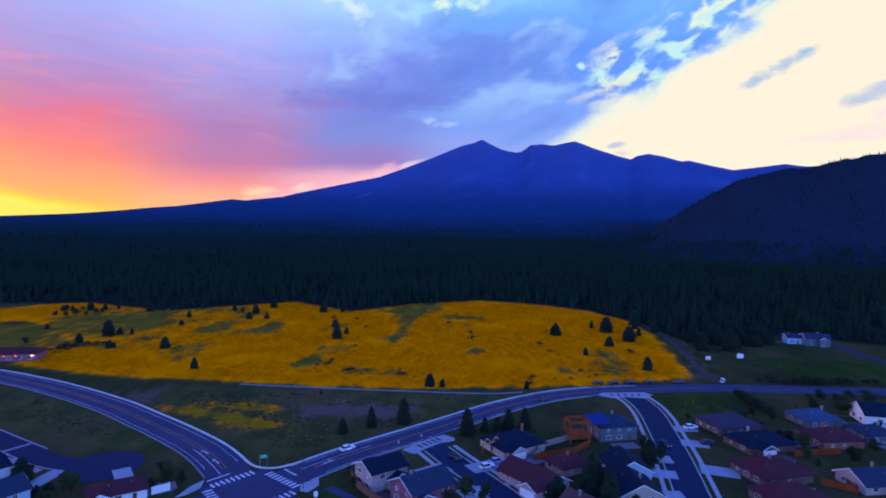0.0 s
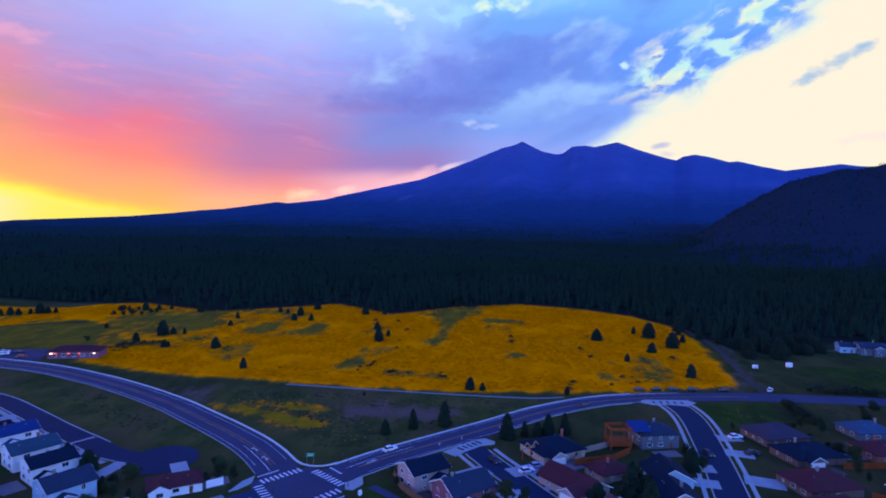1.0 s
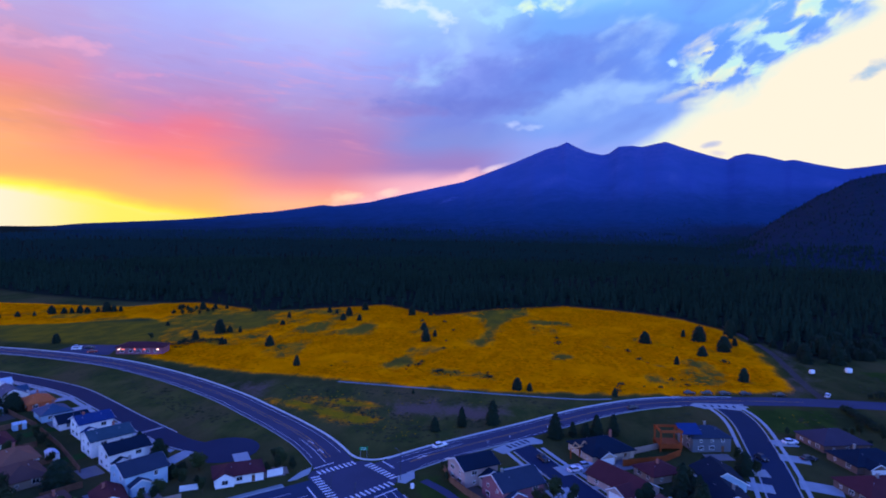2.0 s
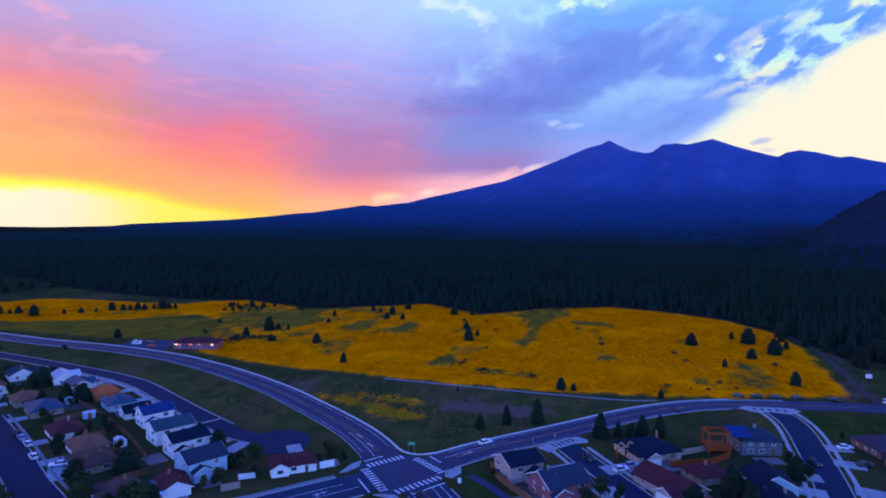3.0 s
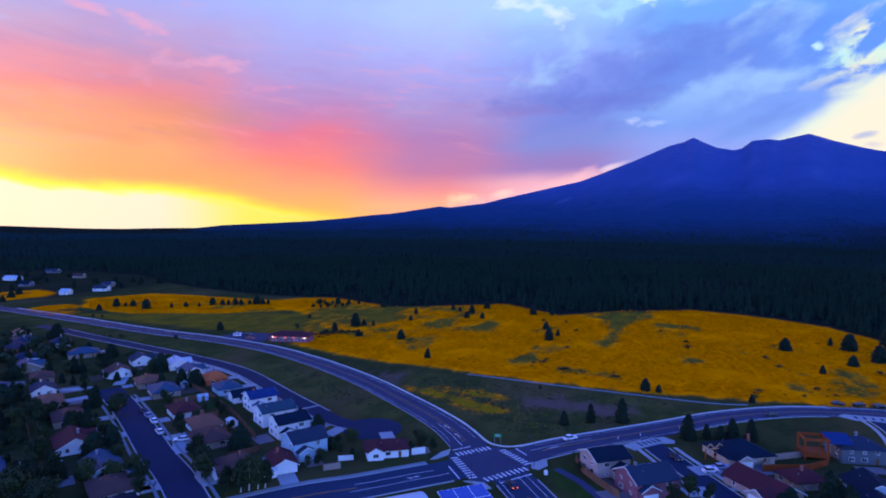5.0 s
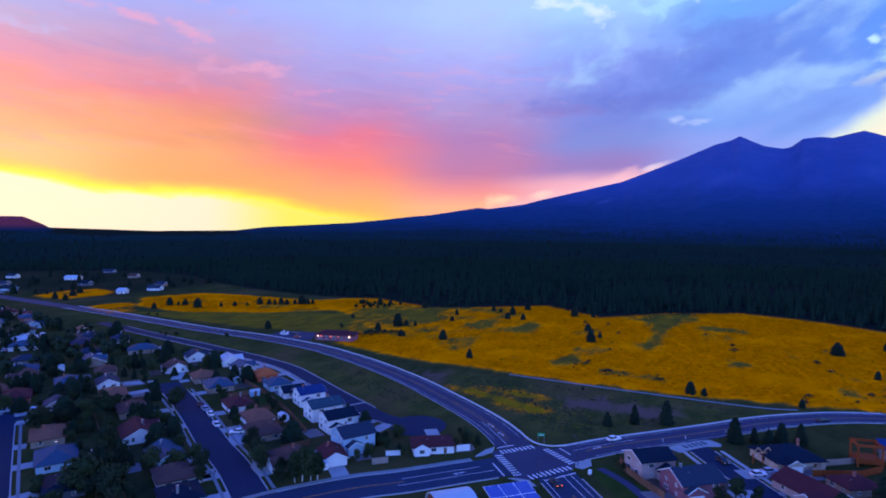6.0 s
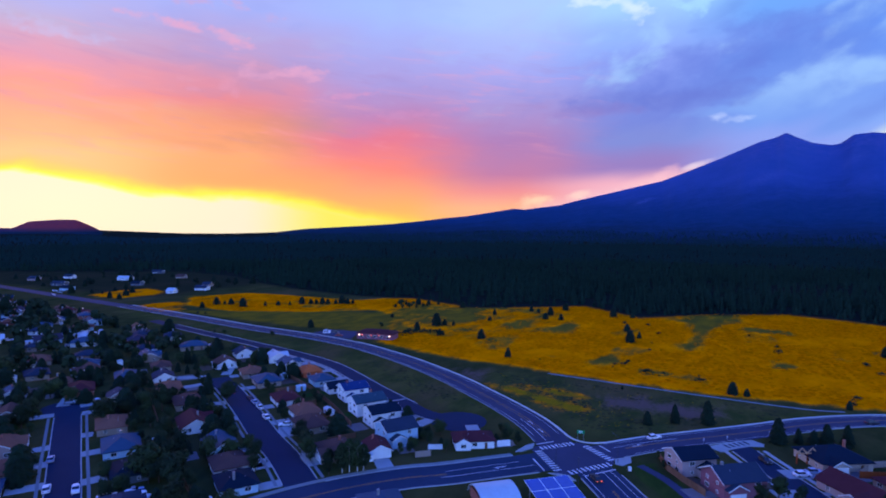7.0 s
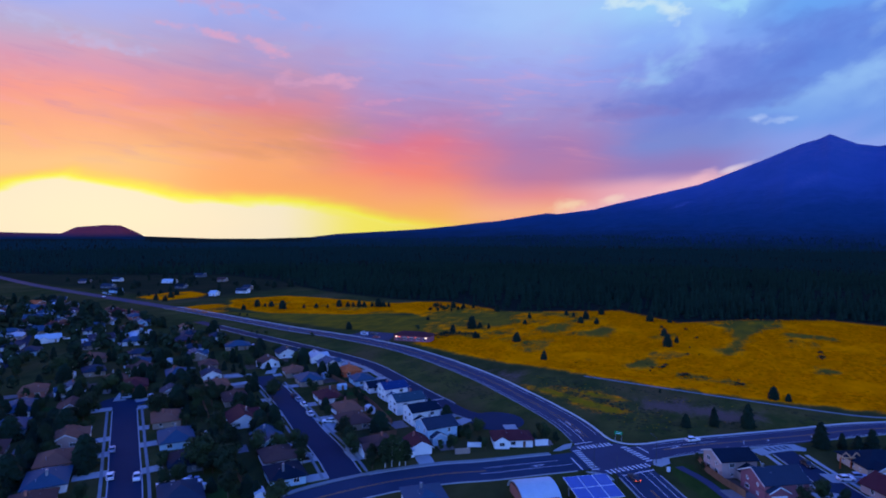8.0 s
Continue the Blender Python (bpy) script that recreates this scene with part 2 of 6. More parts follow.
asphalt_mid = mat("asphalt_mid", (0.0256, 0.0392, 0.072), 0.95, 0.08, 0.25, 3.0, 0.2, spec=0.03)
walkway = mat("walkway", (0.165, 0.19, 0.195), 0.85, 0.3, 0.22, 5.0, 0.15)
asphalt = mat("asphalt", (0.0448, 0.0496, 0.0832), 0.95, 0.08, 0.25, 3.0, 0.2, spec=0.03)
asphalt_new = mat("asphalt_new", (0.012, 0.024, 0.0528), 0.95, 0.06, 0.2, 3.0, 0.2)
concrete = mat("concrete", (0.26, 0.285, 0.29), 0.85, 0.3, 0.22, 5.0, 0.15)
kerb_white = mat("kerb_white", (0.50, 0.51, 0.46), 0.85, 0.3, 0.25, 5.0, 0.1)
kerb_mat = mat("kerb_concrete", (0.30, 0.32, 0.32), 0.85, 0.3, 0.2, 5.0, 0.1)
paint_white = mat("paint_white", (0.56, 0.56, 0.58), 0.6, 0.8, 0.3, 8.0, 0.05)
paint_yellow = mat("paint_yellow", (0.368, 0.176, 0.04), 0.6, 0.8, 0.3, 8.0, 0.05)
gravel = mat("gravel", (0.048, 0.0376, 0.0336), 0.95, 0.15, 0.35, 2.0, 0.4)
glass = mat("glass", (0.02, 0.025, 0.035), 0.08, 0.5, 0.1, 3.0, 0.0, spec=0.45)
white_trim = mat("white_trim", (0.74, 0.74, 0.76), 0.6, 0.7, 0.12, 6.0, 0.0)
metal_dark = mat("metal_dark", (0.05, 0.055, 0.065), 0.5, 0.9, 0.2, 6.0, 0.0, metal=0.3)
metal_grey = mat("metal_grey", (0.30, 0.31, 0.33), 0.4, 0.9, 0.2, 6.0, 0.0, metal=0.7)
wood_brown = mat("wood_brown", (0.16, 0.08, 0.048), 0.85, 0.7, 0.35, 6.0, 0.2, obrand=0.15)
wood_orange = mat("wood_orange", (0.248, 0.0544, 0.016), 0.8, 0.7, 0.3, 6.0, 0.2, obrand=0.12)
wood_tan = mat("wood_tan", (0.416, 0.24, 0.128), 0.8, 0.7, 0.3, 6.0, 0.2, obrand=0.1)
birch_bark = mat("birch_bark", (0.42, 0.40, 0.36), 0.9, 0.8, 0.4, 5.0, 0.3)
bark = mat("bark", (0.072, 0.048, 0.036), 0.95, 0.8, 0.4, 5.0, 0.4)
pine_mat = mat("pine_needles", (0.008, 0.0184, 0.0096), 0.9, 0.4, 0.4, 3.0, 0.2, obrand=0.15, spec=0.1)
leaf_mat = mat("leaves", (0.0136, 0.0256, 0.0112), 0.85, 0.4, 0.4, 3.0, 0.2, obrand=0.4, spec=0.15, tint=(0.0368, 0.056, 0.0176))
# bluer with distance: air haze is put into the needle colour
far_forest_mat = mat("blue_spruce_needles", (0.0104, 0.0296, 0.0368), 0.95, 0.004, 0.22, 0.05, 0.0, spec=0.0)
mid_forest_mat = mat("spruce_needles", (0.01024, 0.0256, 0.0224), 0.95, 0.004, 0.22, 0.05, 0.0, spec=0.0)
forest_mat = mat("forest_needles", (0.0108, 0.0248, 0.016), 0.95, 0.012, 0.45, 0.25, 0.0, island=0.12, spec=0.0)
hedge_mat = mat("hedge_leaves", (0.016, 0.0272, 0.0128), 0.9, 0.4, 0.4, 3.0, 0.2, obrand=0.2, spec=0.1)
tyre_mat = mat("tyre", (0.016, 0.016, 0.016), 0.9, 1.0, 0.2, 8.0, 0.0)
# the cells' blue includes the sky's reflection, put into the base colour
solar_mat = mat("solar_cells", (0.02, 0.05, 0.26), 0.15, 0.7, 0.2, 3.0, 0.0, spec=0.7)
sign_green = mat("sign_green", (0.0048, 0.224, 0.072), 0.5, 1.0, 0.1, 5.0, 0.0)
lamp_red = mat("lamp_red", (0.6, 0.02, 0.01), 0.3, 1.0, 0.1, 5.0, 0.0, emit=(1.0, 0.16, 0.10), glow=1.8)
lamp_warm = mat("lamp_warm", (0.9, 0.7, 0.5), 0.3, 1.0, 0.1, 5.0, 0.0, emit=(1.0, 0.55, 0.35), glow=5.0)
lamp_clear = mat("lamp_clear", (0.7, 0.72, 0.75), 0.15, 1.0, 0.1, 5.0, 0.0)
WALL = {
    "white": mat("siding_white", (0.86, 0.87, 0.88), 0.7, 0.35, 0.3, 4.0, 0.08, tint=(0.93, 0.94, 0.95)),
    "blue": mat("siding_blue", (0.30, 0.44, 0.56), 0.7, 0.35, 0.18, 4.0, 0.08),
    "grey": mat("siding_grey", (0.104, 0.116, 0.14), 0.7, 0.35, 0.18, 4.0, 0.08),
    "tan": mat("stucco_tan", (0.272, 0.208, 0.172), 0.85, 0.35, 0.18, 4.0, 0.15),
    "peach": mat("stucco_peach", (0.368, 0.264, 0.256), 0.85, 0.35, 0.16, 4.0, 0.12),
    "cream": mat("siding_cream", (0.416, 0.328, 0.264), 0.8, 0.35, 0.14, 4.0, 0.08),
    "rust": mat("siding_rust", (0.416, 0.096, 0.044), 0.85, 0.35, 0.2, 4.0, 0.1),
    "rose": mat("siding_rose", (0.22, 0.085, 0.11), 0.85, 0.35, 0.2, 4.0, 0.1),
    # darker siding: the shadow on the eastern walls is put into the colour
    "umber": mat("siding_umber", (0.136, 0.092, 0.08), 0.85, 0.35, 0.2, 4.0, 0.1),
    "brick": mat("brick_red", (0.272, 0.104, 0.08), 0.85, 0.35, 0.25, 4.0, 0.2),
}
ROOF = {
    "navy": mat("shingle_navy", (0.0048, 0.0136, 0.0272), 0.85, 0.25, 0.25, 2.5, 0.3),
    "slate": mat("shingle_slate", (0.0216, 0.0336, 0.056), 0.85, 0.25, 0.25, 2.5, 0.3),
    "maroon": mat("shingle_maroon", (0.0704, 0.0192, 0.0232), 0.85, 0.25, 0.25, 2.5, 0.3),
    "dusk": mat("shingle_mauve", (0.0416, 0.0336, 0.0496), 0.85, 0.25, 0.25, 2.5, 0.3),
    "brown": mat("shingle_brown", (0.08, 0.0416, 0.036), 0.85, 0.25, 0.25, 2.5, 0.3),
    "clay": mat("shingle_clay", (0.176, 0.076, 0.048), 0.85, 0.25, 0.25, 2.5, 0.3),
    "orange": mat("shingle_orange", (0.44, 0.104, 0.032), 0.85, 0.25, 0.25, 2.5, 0.3),
    "blue": mat("metal_roof_blue", (0.0288, 0.0624, 0.104), 0.7, 0.25, 0.2, 2.5, 0.1),
    "teal": mat("shingle_teal", (0.0272, 0.0576, 0.0784), 0.85, 0.25, 0.25, 2.5, 0.3),
    "pale": mat("metal_roof_pale", (0.40, 0.47, 0.50), 0.6, 0.25, 0.15, 2.5, 0.1, metal=0.2),
    "tarp": mat("tarp_blue", (0.0096, 0.032, 0.112), 0.6, 0.5, 0.2, 2.5, 0.2),
}


def ground_material():
    m = bpy.data.materials.new("open_land")
    m.use_nodes = True
    N = Nodes(m.node_tree)
    place = N.add("ShaderNodeNewGeometry").outputs["Position"]
    wide = N.add("ShaderNodeMapping", {"Vector": place, "Scale": (1.0, 0.5, 1.0)}).outputs[0]
    att = lambda n: N.add("ShaderNodeAttribute", attribute_name=n).outputs["Fac"]
    big, mid, small = N.noise(wide, 0.022, 5.0, 0.62, 0.4), N.noise(wide, 0.11, 5.0, 0.65, 0.3), N.noise(place, 0.9, 4.0, 0.7)
    grass = N.mix(N.step(mid, 0.35, 0.68), (0.0288, 0.0368, 0.012), (0.0512, 0.056, 0.0176))
    grass = N.mix(N.step(big, 0.42, 0.66, 0.0, 0.75), grass, (0.08, 0.0624, 0.024))
    lush = N.mix(N.step(mid, 0.35, 0.68), (0.024, 0.0432, 0.0096), (0.04, 0.0624, 0.0128))
    soil = N.mix(small, (0.0784, 0.0528, 0.0432), (0.14, 0.092, 0.0736))
    flower = N.mix(N.step(mid, 0.30, 0.72), (0.68, 0.172, 0.0), (0.90, 0.245, 0.0))
    flower = N.mix(N.step(small, 0.50, 0.78, 0.0, 0.3), flower, (0.32, 0.128, 0.0032))
    wob = N.math("ADD", N.math("MULTIPLY", N.math("SUBTRACT", mid, 0.5), 1.5), N.math("MULTIPLY", N.math("SUBTRACT", big, 0.5), 1.3))
    wob = N.math("MULTIPLY_ADD", N.math("SUBTRACT", small, 0.5), 0.9, wob)
    mask = lambda n, k=1.0, lo=0.42, hi=0.6: N.step(N.math("MULTIPLY_ADD", wob, k, att(n)), lo, hi)
    rough = N.mix(N.step(mid, 0.34, 0.66), (0.0368, 0.0512, 0.0144), (0.0784, 0.0736, 0.0208))
    rough = N.mix(N.step(big, 0.46, 0.62, 0.0, 0.8), rough, N.mix(small, (0.068, 0.0464, 0.0224), (0.12, 0.084, 0.0368)))
    c = N.mix(att("verge"), grass, rough)
    c = N.mix(mask("lush", 0.7), c, lush)
    c = N.mix(N.math("MULTIPLY", att("meadow"), 0.92), c, N.mix(N.step(mid, 0.35, 0.68), (0.1, 0.0784, 0.012), (0.204, 0.1264, 0.0096)))
    c = N.mix(mask("soil", 1.1, 0.30, 0.95), c, soil)
    flower = N.mix(att("lot"), flower, N.mix(small, (0.112, 0.08, 0.0096), (0.336, 0.192, 0.0048)))
    c = N.mix(N.math("MULTIPLY", mask("flower", 1.1, 0.22, 0.74), N.step(att("flower"), 0.01, 0.12)), c, flower)
    c = N.mix(att("woods"), c, N.mix(small, (0.008, 0.0136, 0.0096), (0.0208, 0.024, 0.016)))     # darker ground under the pines and round the far western houses
    nrm = N.add("ShaderNodeBump", {"Height": N.math("ADD", small, mid), "Strength": 0.25, "Distance": 0.5}).outputs[0]
    b = N.add("ShaderNodeBsdfPrincipled", {"Base Color": c, "Roughness": 1.0, "Specular IOR Level": 0.0, "Normal": nrm})
    N.add("ShaderNodeOutputMaterial", {"Surface": b.outputs[0]})
    return m


def mountain_material():
    m = bpy.data.materials.new("mountain_rock_and_woods")
    m.use_nodes = True
    N = Nodes(m.node_tree)
    place = N.add("ShaderNodeNewGeometry").outputs["Position"]
    z = N.add("ShaderNodeSeparateXYZ", {0: place}).outputs[2]
    centred = lambda v: N.math("SUBTRACT", v, 0.5)
    att = lambda n: N.add("ShaderNodeAttribute", attribute_name=n).outputs["Fac"]
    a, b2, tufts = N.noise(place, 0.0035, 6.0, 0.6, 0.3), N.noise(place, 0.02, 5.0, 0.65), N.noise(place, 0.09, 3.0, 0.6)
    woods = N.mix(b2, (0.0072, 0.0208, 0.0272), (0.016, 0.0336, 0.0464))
    # upper woods, bare slopes and peaks run blue: air haze put into their colour
    hazed_woods = N.mix(b2, (0.008, 0.0368, 0.088), (0.0192, 0.0528, 0.12))
    hazed_rock = N.mix(a, (0.024, 0.060, 0.17), (0.052, 0.088, 0.245))
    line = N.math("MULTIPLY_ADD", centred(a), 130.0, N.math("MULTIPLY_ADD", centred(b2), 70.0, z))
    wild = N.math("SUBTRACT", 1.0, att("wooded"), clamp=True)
    c = N.mix(N.math("MULTIPLY", N.step(line, -30.0, 130.0), wild), woods, hazed_woods)
    c = N.mix(N.math("MULTIPLY", N.step(line, 110.0, 380.0), wild), c, hazed_rock)
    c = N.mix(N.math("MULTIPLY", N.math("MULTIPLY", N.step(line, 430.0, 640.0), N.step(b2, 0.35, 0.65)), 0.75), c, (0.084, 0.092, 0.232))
    c = N.mix(N.math("MULTIPLY", att("scree"), N.step(tufts, 0.38, 0.62)), c, (0.08, 0.104, 0.24))
    c = N.mix(N.math("MULTIPLY", att("wooded"), N.step(tufts, 0.3, 0.75, 0.1, 0.6)), c, (0.0224, 0.0224, 0.0448))
    # the sunset's red glow over the backlit mesa, painted into its surface
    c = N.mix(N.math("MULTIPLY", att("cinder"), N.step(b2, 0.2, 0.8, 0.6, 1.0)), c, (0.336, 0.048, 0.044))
    nrm = N.add("ShaderNodeBump", {"Height": b2, "Strength": 0.7, "Distance": 15.0}).outputs[0]
    s = N.add("ShaderNodeBsdfPrincipled", {"Base Color": c, "Roughness": 1.0, "Specular IOR Level": 0.0, "Normal": nrm})
    N.add("ShaderNodeOutputMaterial", {"Surface": s.outputs[0]})
    return m


# ---------------------------------------------------------------- mesh helpers
def box(bm, x0, x1, y0, y1, z0, z1):
    v = [bm.verts.new(p) for p in ((x0, y0, z0), (x1, y0, z0), (x1, y1, z0), (x0, y1, z0), (x0, y0, z1), (x1, y0, z1), (x1, y1, z1), (x0, y1, z1))]
    for f in ((0, 3, 2, 1), (4, 5, 6, 7), (0, 1, 5, 4), (1, 2, 6, 5), (2, 3, 7, 6), (3, 0, 4, 7)):
        bm.faces.new([v[i] for i in f])


def prism(bm, section, x0, x1):
    """A section of (y, z) points drawn out along x."""
    a = [bm.verts.new((x0, y, z)) for y, z in section]
    b = [bm.verts.new((x1, y, z)) for y, z in section]
    n = len(section)
    bm.faces.new(a[::-1]), bm.faces.new(b)
    for i in range(n):
        bm.faces.new((a[i], a[(i + 1) % n], b[(i + 1) % n], b[i]))


def tube(bm, p, q, r0, r1, n=8):
    p, q = Vector(p), Vector(q)
    turn = (q - p).to_track_quat("Z", "Y")
    rings = []
    for c, r in ((p, r0), (q, r1)):
        rings.append([bm.verts.new(c + turn @ Vector((r * math.cos(6.28318 * i / n), r * math.sin(6.28318 * i / n), 0))) for i in range(n)])
    for i in range(n):
        bm.faces.new((rings[0][i], rings[0][(i + 1) % n], rings[1][(i + 1) % n], rings[1][i]))
    bm.faces.new(rings[0][::-1]), bm.faces.new(rings[1])


def finish(bm, name, material):
    bmesh.ops.recalc_face_normals(bm, faces=bm.faces)
    me = bpy.data.meshes.new(name)
    bm.to_mesh(me)
    bm.free()
    if material:
        me.materials.append(material)
    return me


def part(name, bm, material, parent, label=""):
    ob = new(name, finish(bm, name, material) if isinstance(bm, bmesh.types.BMesh) else bm)
    ob.parent = parent
    if label:
        tagged(ob, label)
    return ob


def thing(name, m, label, category, group="", kind=""):
    ob = new(name)
    ob.matrix_basis = m
    return tagged(ob, label, category, group, kind)


def raw(name, verts, faces, material):
    me = bpy.data.meshes.new(name)
    me.from_pydata(np.asarray(verts).tolist() if not isinstance(verts, list) else verts, [], faces if isinstance(faces, list) else np.asarray(faces).tolist())
    me.materials.append(material)
    me.update()
    return me


# ---------------------------------------------------------------- plan of the land
FIELD = [(-184, 259), (-136, 246), (-79, 241), (-21, 236), (45, 242), (103, 260), (117, 314), (122, 351), (120, 405), (106, 446), (60, 484),
         (29, 494), (-32, 462), (-66, 425), (-116, 468), (-152, 440), (-194, 415), (-259, 440), (-290, 425), (-262, 372), (-225, 330), (-205, 296), (-196, 280)]
FIELD_WEST = [(-448, 352), (-420, 398), (-359, 402), (-302, 407), (-272, 425), (-247, 368), (-270, 345), (-296, 328), (-345, 304), (-402, 312)]
FIELD_STRIP = [(-424, 280), (-386, 275), (-368, 284), (-385, 300), (-424, 326), (-436, 304)]
OLIVE = [(-385, 290), (-323, 282), (-257, 279), (-210, 284), (-176, 292), (-172, 345), (-185, 400), (-250, 410), (-240, 356), (-300, 328), (-362, 298)]
LOT_FLOWERS = [(-98, 209), (-88, 210.5), (-70, 203), (-54, 196.5), (-56, 190), (-66, 191), (-80, 198.5)]
LOT_TAIL = [(-87, 214.5), (-70, 215), (-56, 208.5), (-72, 208)]
FIELD_FAR = [(-535, 312), (-545, 350), (-535, 380), (-500, 368), (-485, 345), (-492, 316)]
SOILS = [[(-126, 229), (-111, 233), (-106, 214), (-121, 217)], [(-56, 212), (-24, 219), (-2, 213), (-20, 200), (-52, 203)], [(104, 258), (118, 316), (126, 340), (136, 342), (112, 256)]]
VERGE = [[(-70, 160), (-62, 158), (-84, 180), (-112, 201), (-150, 222), (-200, 240), (-290, 252), (-420, 276), (-420, 262), (-300, 240), (-200, 219), (-140, 187), (-105, 172), (-84, 172)], [(-110, 234), (-60, 232), (26, 230), (6, 210), (-46, 168), (-60, 178), (-98, 208)]]
LUSH = [[(75, 231), (107, 235), (103, 218), (77, 206)], [(150, 255), (150, 300), (205, 300), (260, 255)], [(-37, 452), (-2, 470), (-17, 394), (-25, 322), (-35, 320), (-32, 378)], [(-34, 150), (-29, 157), (-20, 146), (-14, 136), (-22, 133), (-30, 142)]]
WOODS_EDGE = [(-2600, 250), (-1400, 330), (-900, 420), (-760, 490), (-680, 545), (-560, 525), (-470, 480), (-400, 455), (-314, 440), (-259, 448), (-194, 420),
              (-152, 444), (-116, 472), (-66, 428), (-32, 464), (29, 498), (73, 482), (108, 450), (126, 405), (131, 372), (134, 340), (150, 338), (178, 360), (205, 372), (232, 352), (300, 325), (700, 320), (2600, 300)]


def inside(px, py, poly):
    hit = np.zeros(px.shape, bool)
    n = len(poly)
    for i in range(n):
        (xa, ya), (xb, yb) = poly[i], poly[(i + 1) % n]
        if ya == yb:
            continue
        hit ^= ((ya > py) != (yb > py)) & (px < (xb - xa) * (py - ya) / (yb - ya) + xa)
    return hit


def reach(px, py, poly):
    """Signed distance to a polygon's edge, positive inside."""
    best = np.full(px.shape, 1e9)
    n = len(poly)
    for i in range(n):
        (xa, ya), (xb, yb) = poly[i], poly[(i + 1) % n]
        dx, dy = xb - xa, yb - ya
        t = np.clip(((px - xa) * dx + (py - ya) * dy) / (dx * dx + dy * dy), 0, 1)
        best = np.minimum(best, np.hypot(px - xa - t * dx, py - ya - t * dy))
    return np.where(inside(px, py, poly), best, -best)


def cover(px, py, polys, soft):
    out = np.zeros(px.shape)
    for p in polys:
        out = np.maximum(out, np.clip(0.5 + reach(px, py, p) / soft, 0, 1))
    return out


# the skyline: azimuth in degrees, crest height in metres at 4550 m
CREST_WEST = [(-80, 40), (-67.12, 35), (-63.12, 26), (-62.05, 69), (-60.01, 83), (-58.83, 81), (-58.02, 51), (-56.89, 7), (-55.01, 5), (-51.01, 5), (-50.04, 5), (-49.05, 5), (-44.2, 5), (-35.01, 47),
         (-32, 62), (-28.81, 88), (-26.16, 115), (-24.4, 127), (-22.87, 146), (-19.67, 188), (-18.58, 181), (-15.2, 216), (-13.75, 247), (-8.45, 345), (-6.07, 387)]
CREST_EAST = [(-3.95, 450), (-1.21, 536), (1.85, 640), (3.05, 663), (3.81, 692), (4.59, 658), (5.7, 615), (7.06, 592), (7.66, 599), (8.53, 651), (9.74, 657), (10.6, 646), (12.65, 679), (13.23, 662),
         (14.44, 623), (16.72, 562), (17.84, 538), (18.37, 564), (19.36, 577), (20.58, 557), (22.18, 518), (22.84, 523), (24.52, 486), (26.43, 450), (29.19, 473), (30.33, 484), (31.58, 466), (36, 440),
         (48, 300), (70, 100)]
CREST = CREST_WEST + CREST_EAST
HILL = [(17, 0), (19.5, 30), (22.6, 123), (24.6, 162), (26.8, 199), (28.9, 220), (31.4, 235), (34.1, 252), (36.9, 273), (42, 300), (50, 290), (62, 150), (75, 0)]   # heights at 2000 m


def smooth(v, lo, hi):
    t = np.clip((v - lo) / (hi - lo), 0, 1)
    return t * t * (3 - 2 * t)


def ripple(a, r, seed):
    rng = np.random.RandomState(seed)
    out = np.zeros(np.broadcast(a, r).shape)
    for k in range(6):
        f = 0.25 * 1.6 ** k
        out += np.sin(a * f + rng.rand() * 6.28 + r * 0.0012 * (rng.rand() - 0.5) * f) * 0.72 ** k
    return out / 3.0


def terrain(px, py):
    """Height of the mountain, the hill and the sinking plain at a place."""
    r = np.hypot(px, py)
    a = np.degrees(np.arctan2(px, py))
    crest = np.interp(a, [c[0] for c in CREST], [c[1] for c in CREST])
    s = np.clip((r - 2300) / (4550 - 2300), 0, 1)
    up = crest * s ** 1.75 * np.where(r > 4550, np.clip(1 - (r - 4550) / 700, 0, 1), 1)
    mesa = (a < -50)
    up = np.where(mesa, crest * smooth(r, 3900, 4550) * np.where(r > 4550, np.clip(1 - (r - 4550) / 500, 0, 1), 1), up)
    up = up * (1 + (0.09 * ripple(a * 1.3, r, 3) + 0.025 * ripple(a * 4.0, r, 12)) * np.clip((4480 - r) / 700, 0, 1) * np.clip(s * 3, 0, 1))
    hill = np.interp(a, [c[0] for c in HILL], [c[1] for c in HILL])
    h = hill * (1 + 0.06 * ripple(a * 2, r, 8)) * smooth(r, 1150, 2000) * (1 - 0.75 * smooth(r, 2050, 3000))
    plain = -26 * smooth(r, 1500, 4500) * np.clip((-40 - a) / 5, 0, 1) * np.clip((a + 57.5) / 2, 0, 1)
    return np.maximum(up, h) + plain


def woods_front(px):
    return np.interp(px, [p[0] for p in WOODS_EDGE], [p[1] for p in WOODS_EDGE])


# green and grey patches in the meadow: x, y, half-lengths, strength
BALD = [(-64, 272, 13, 6, 0.8), (-38, 262, 14, 5, 0.7), (52, 268, 9, 6, 0.8), (-104, 356, 22, 14, 0.38), (15, 302, 7, 3, 0.6), (-48, 312, 5, 3, 0.7), (59, 294, 7, 3, 0.6), (10, 404, 16, 5, 0.8),
        (-25, 258, 12, 4, 0.6), (-72, 350, 12, 10, 0.4), (-90, 272, 6, 2, 0.4), (72, 264, 10, 6, 0.6), (-160, 318, 10, 4, 0.4), (-150, 300, 8, 4, 0.4), (40, 330, 10, 4, 0.35), (80, 300, 10, 6, 0.45)]


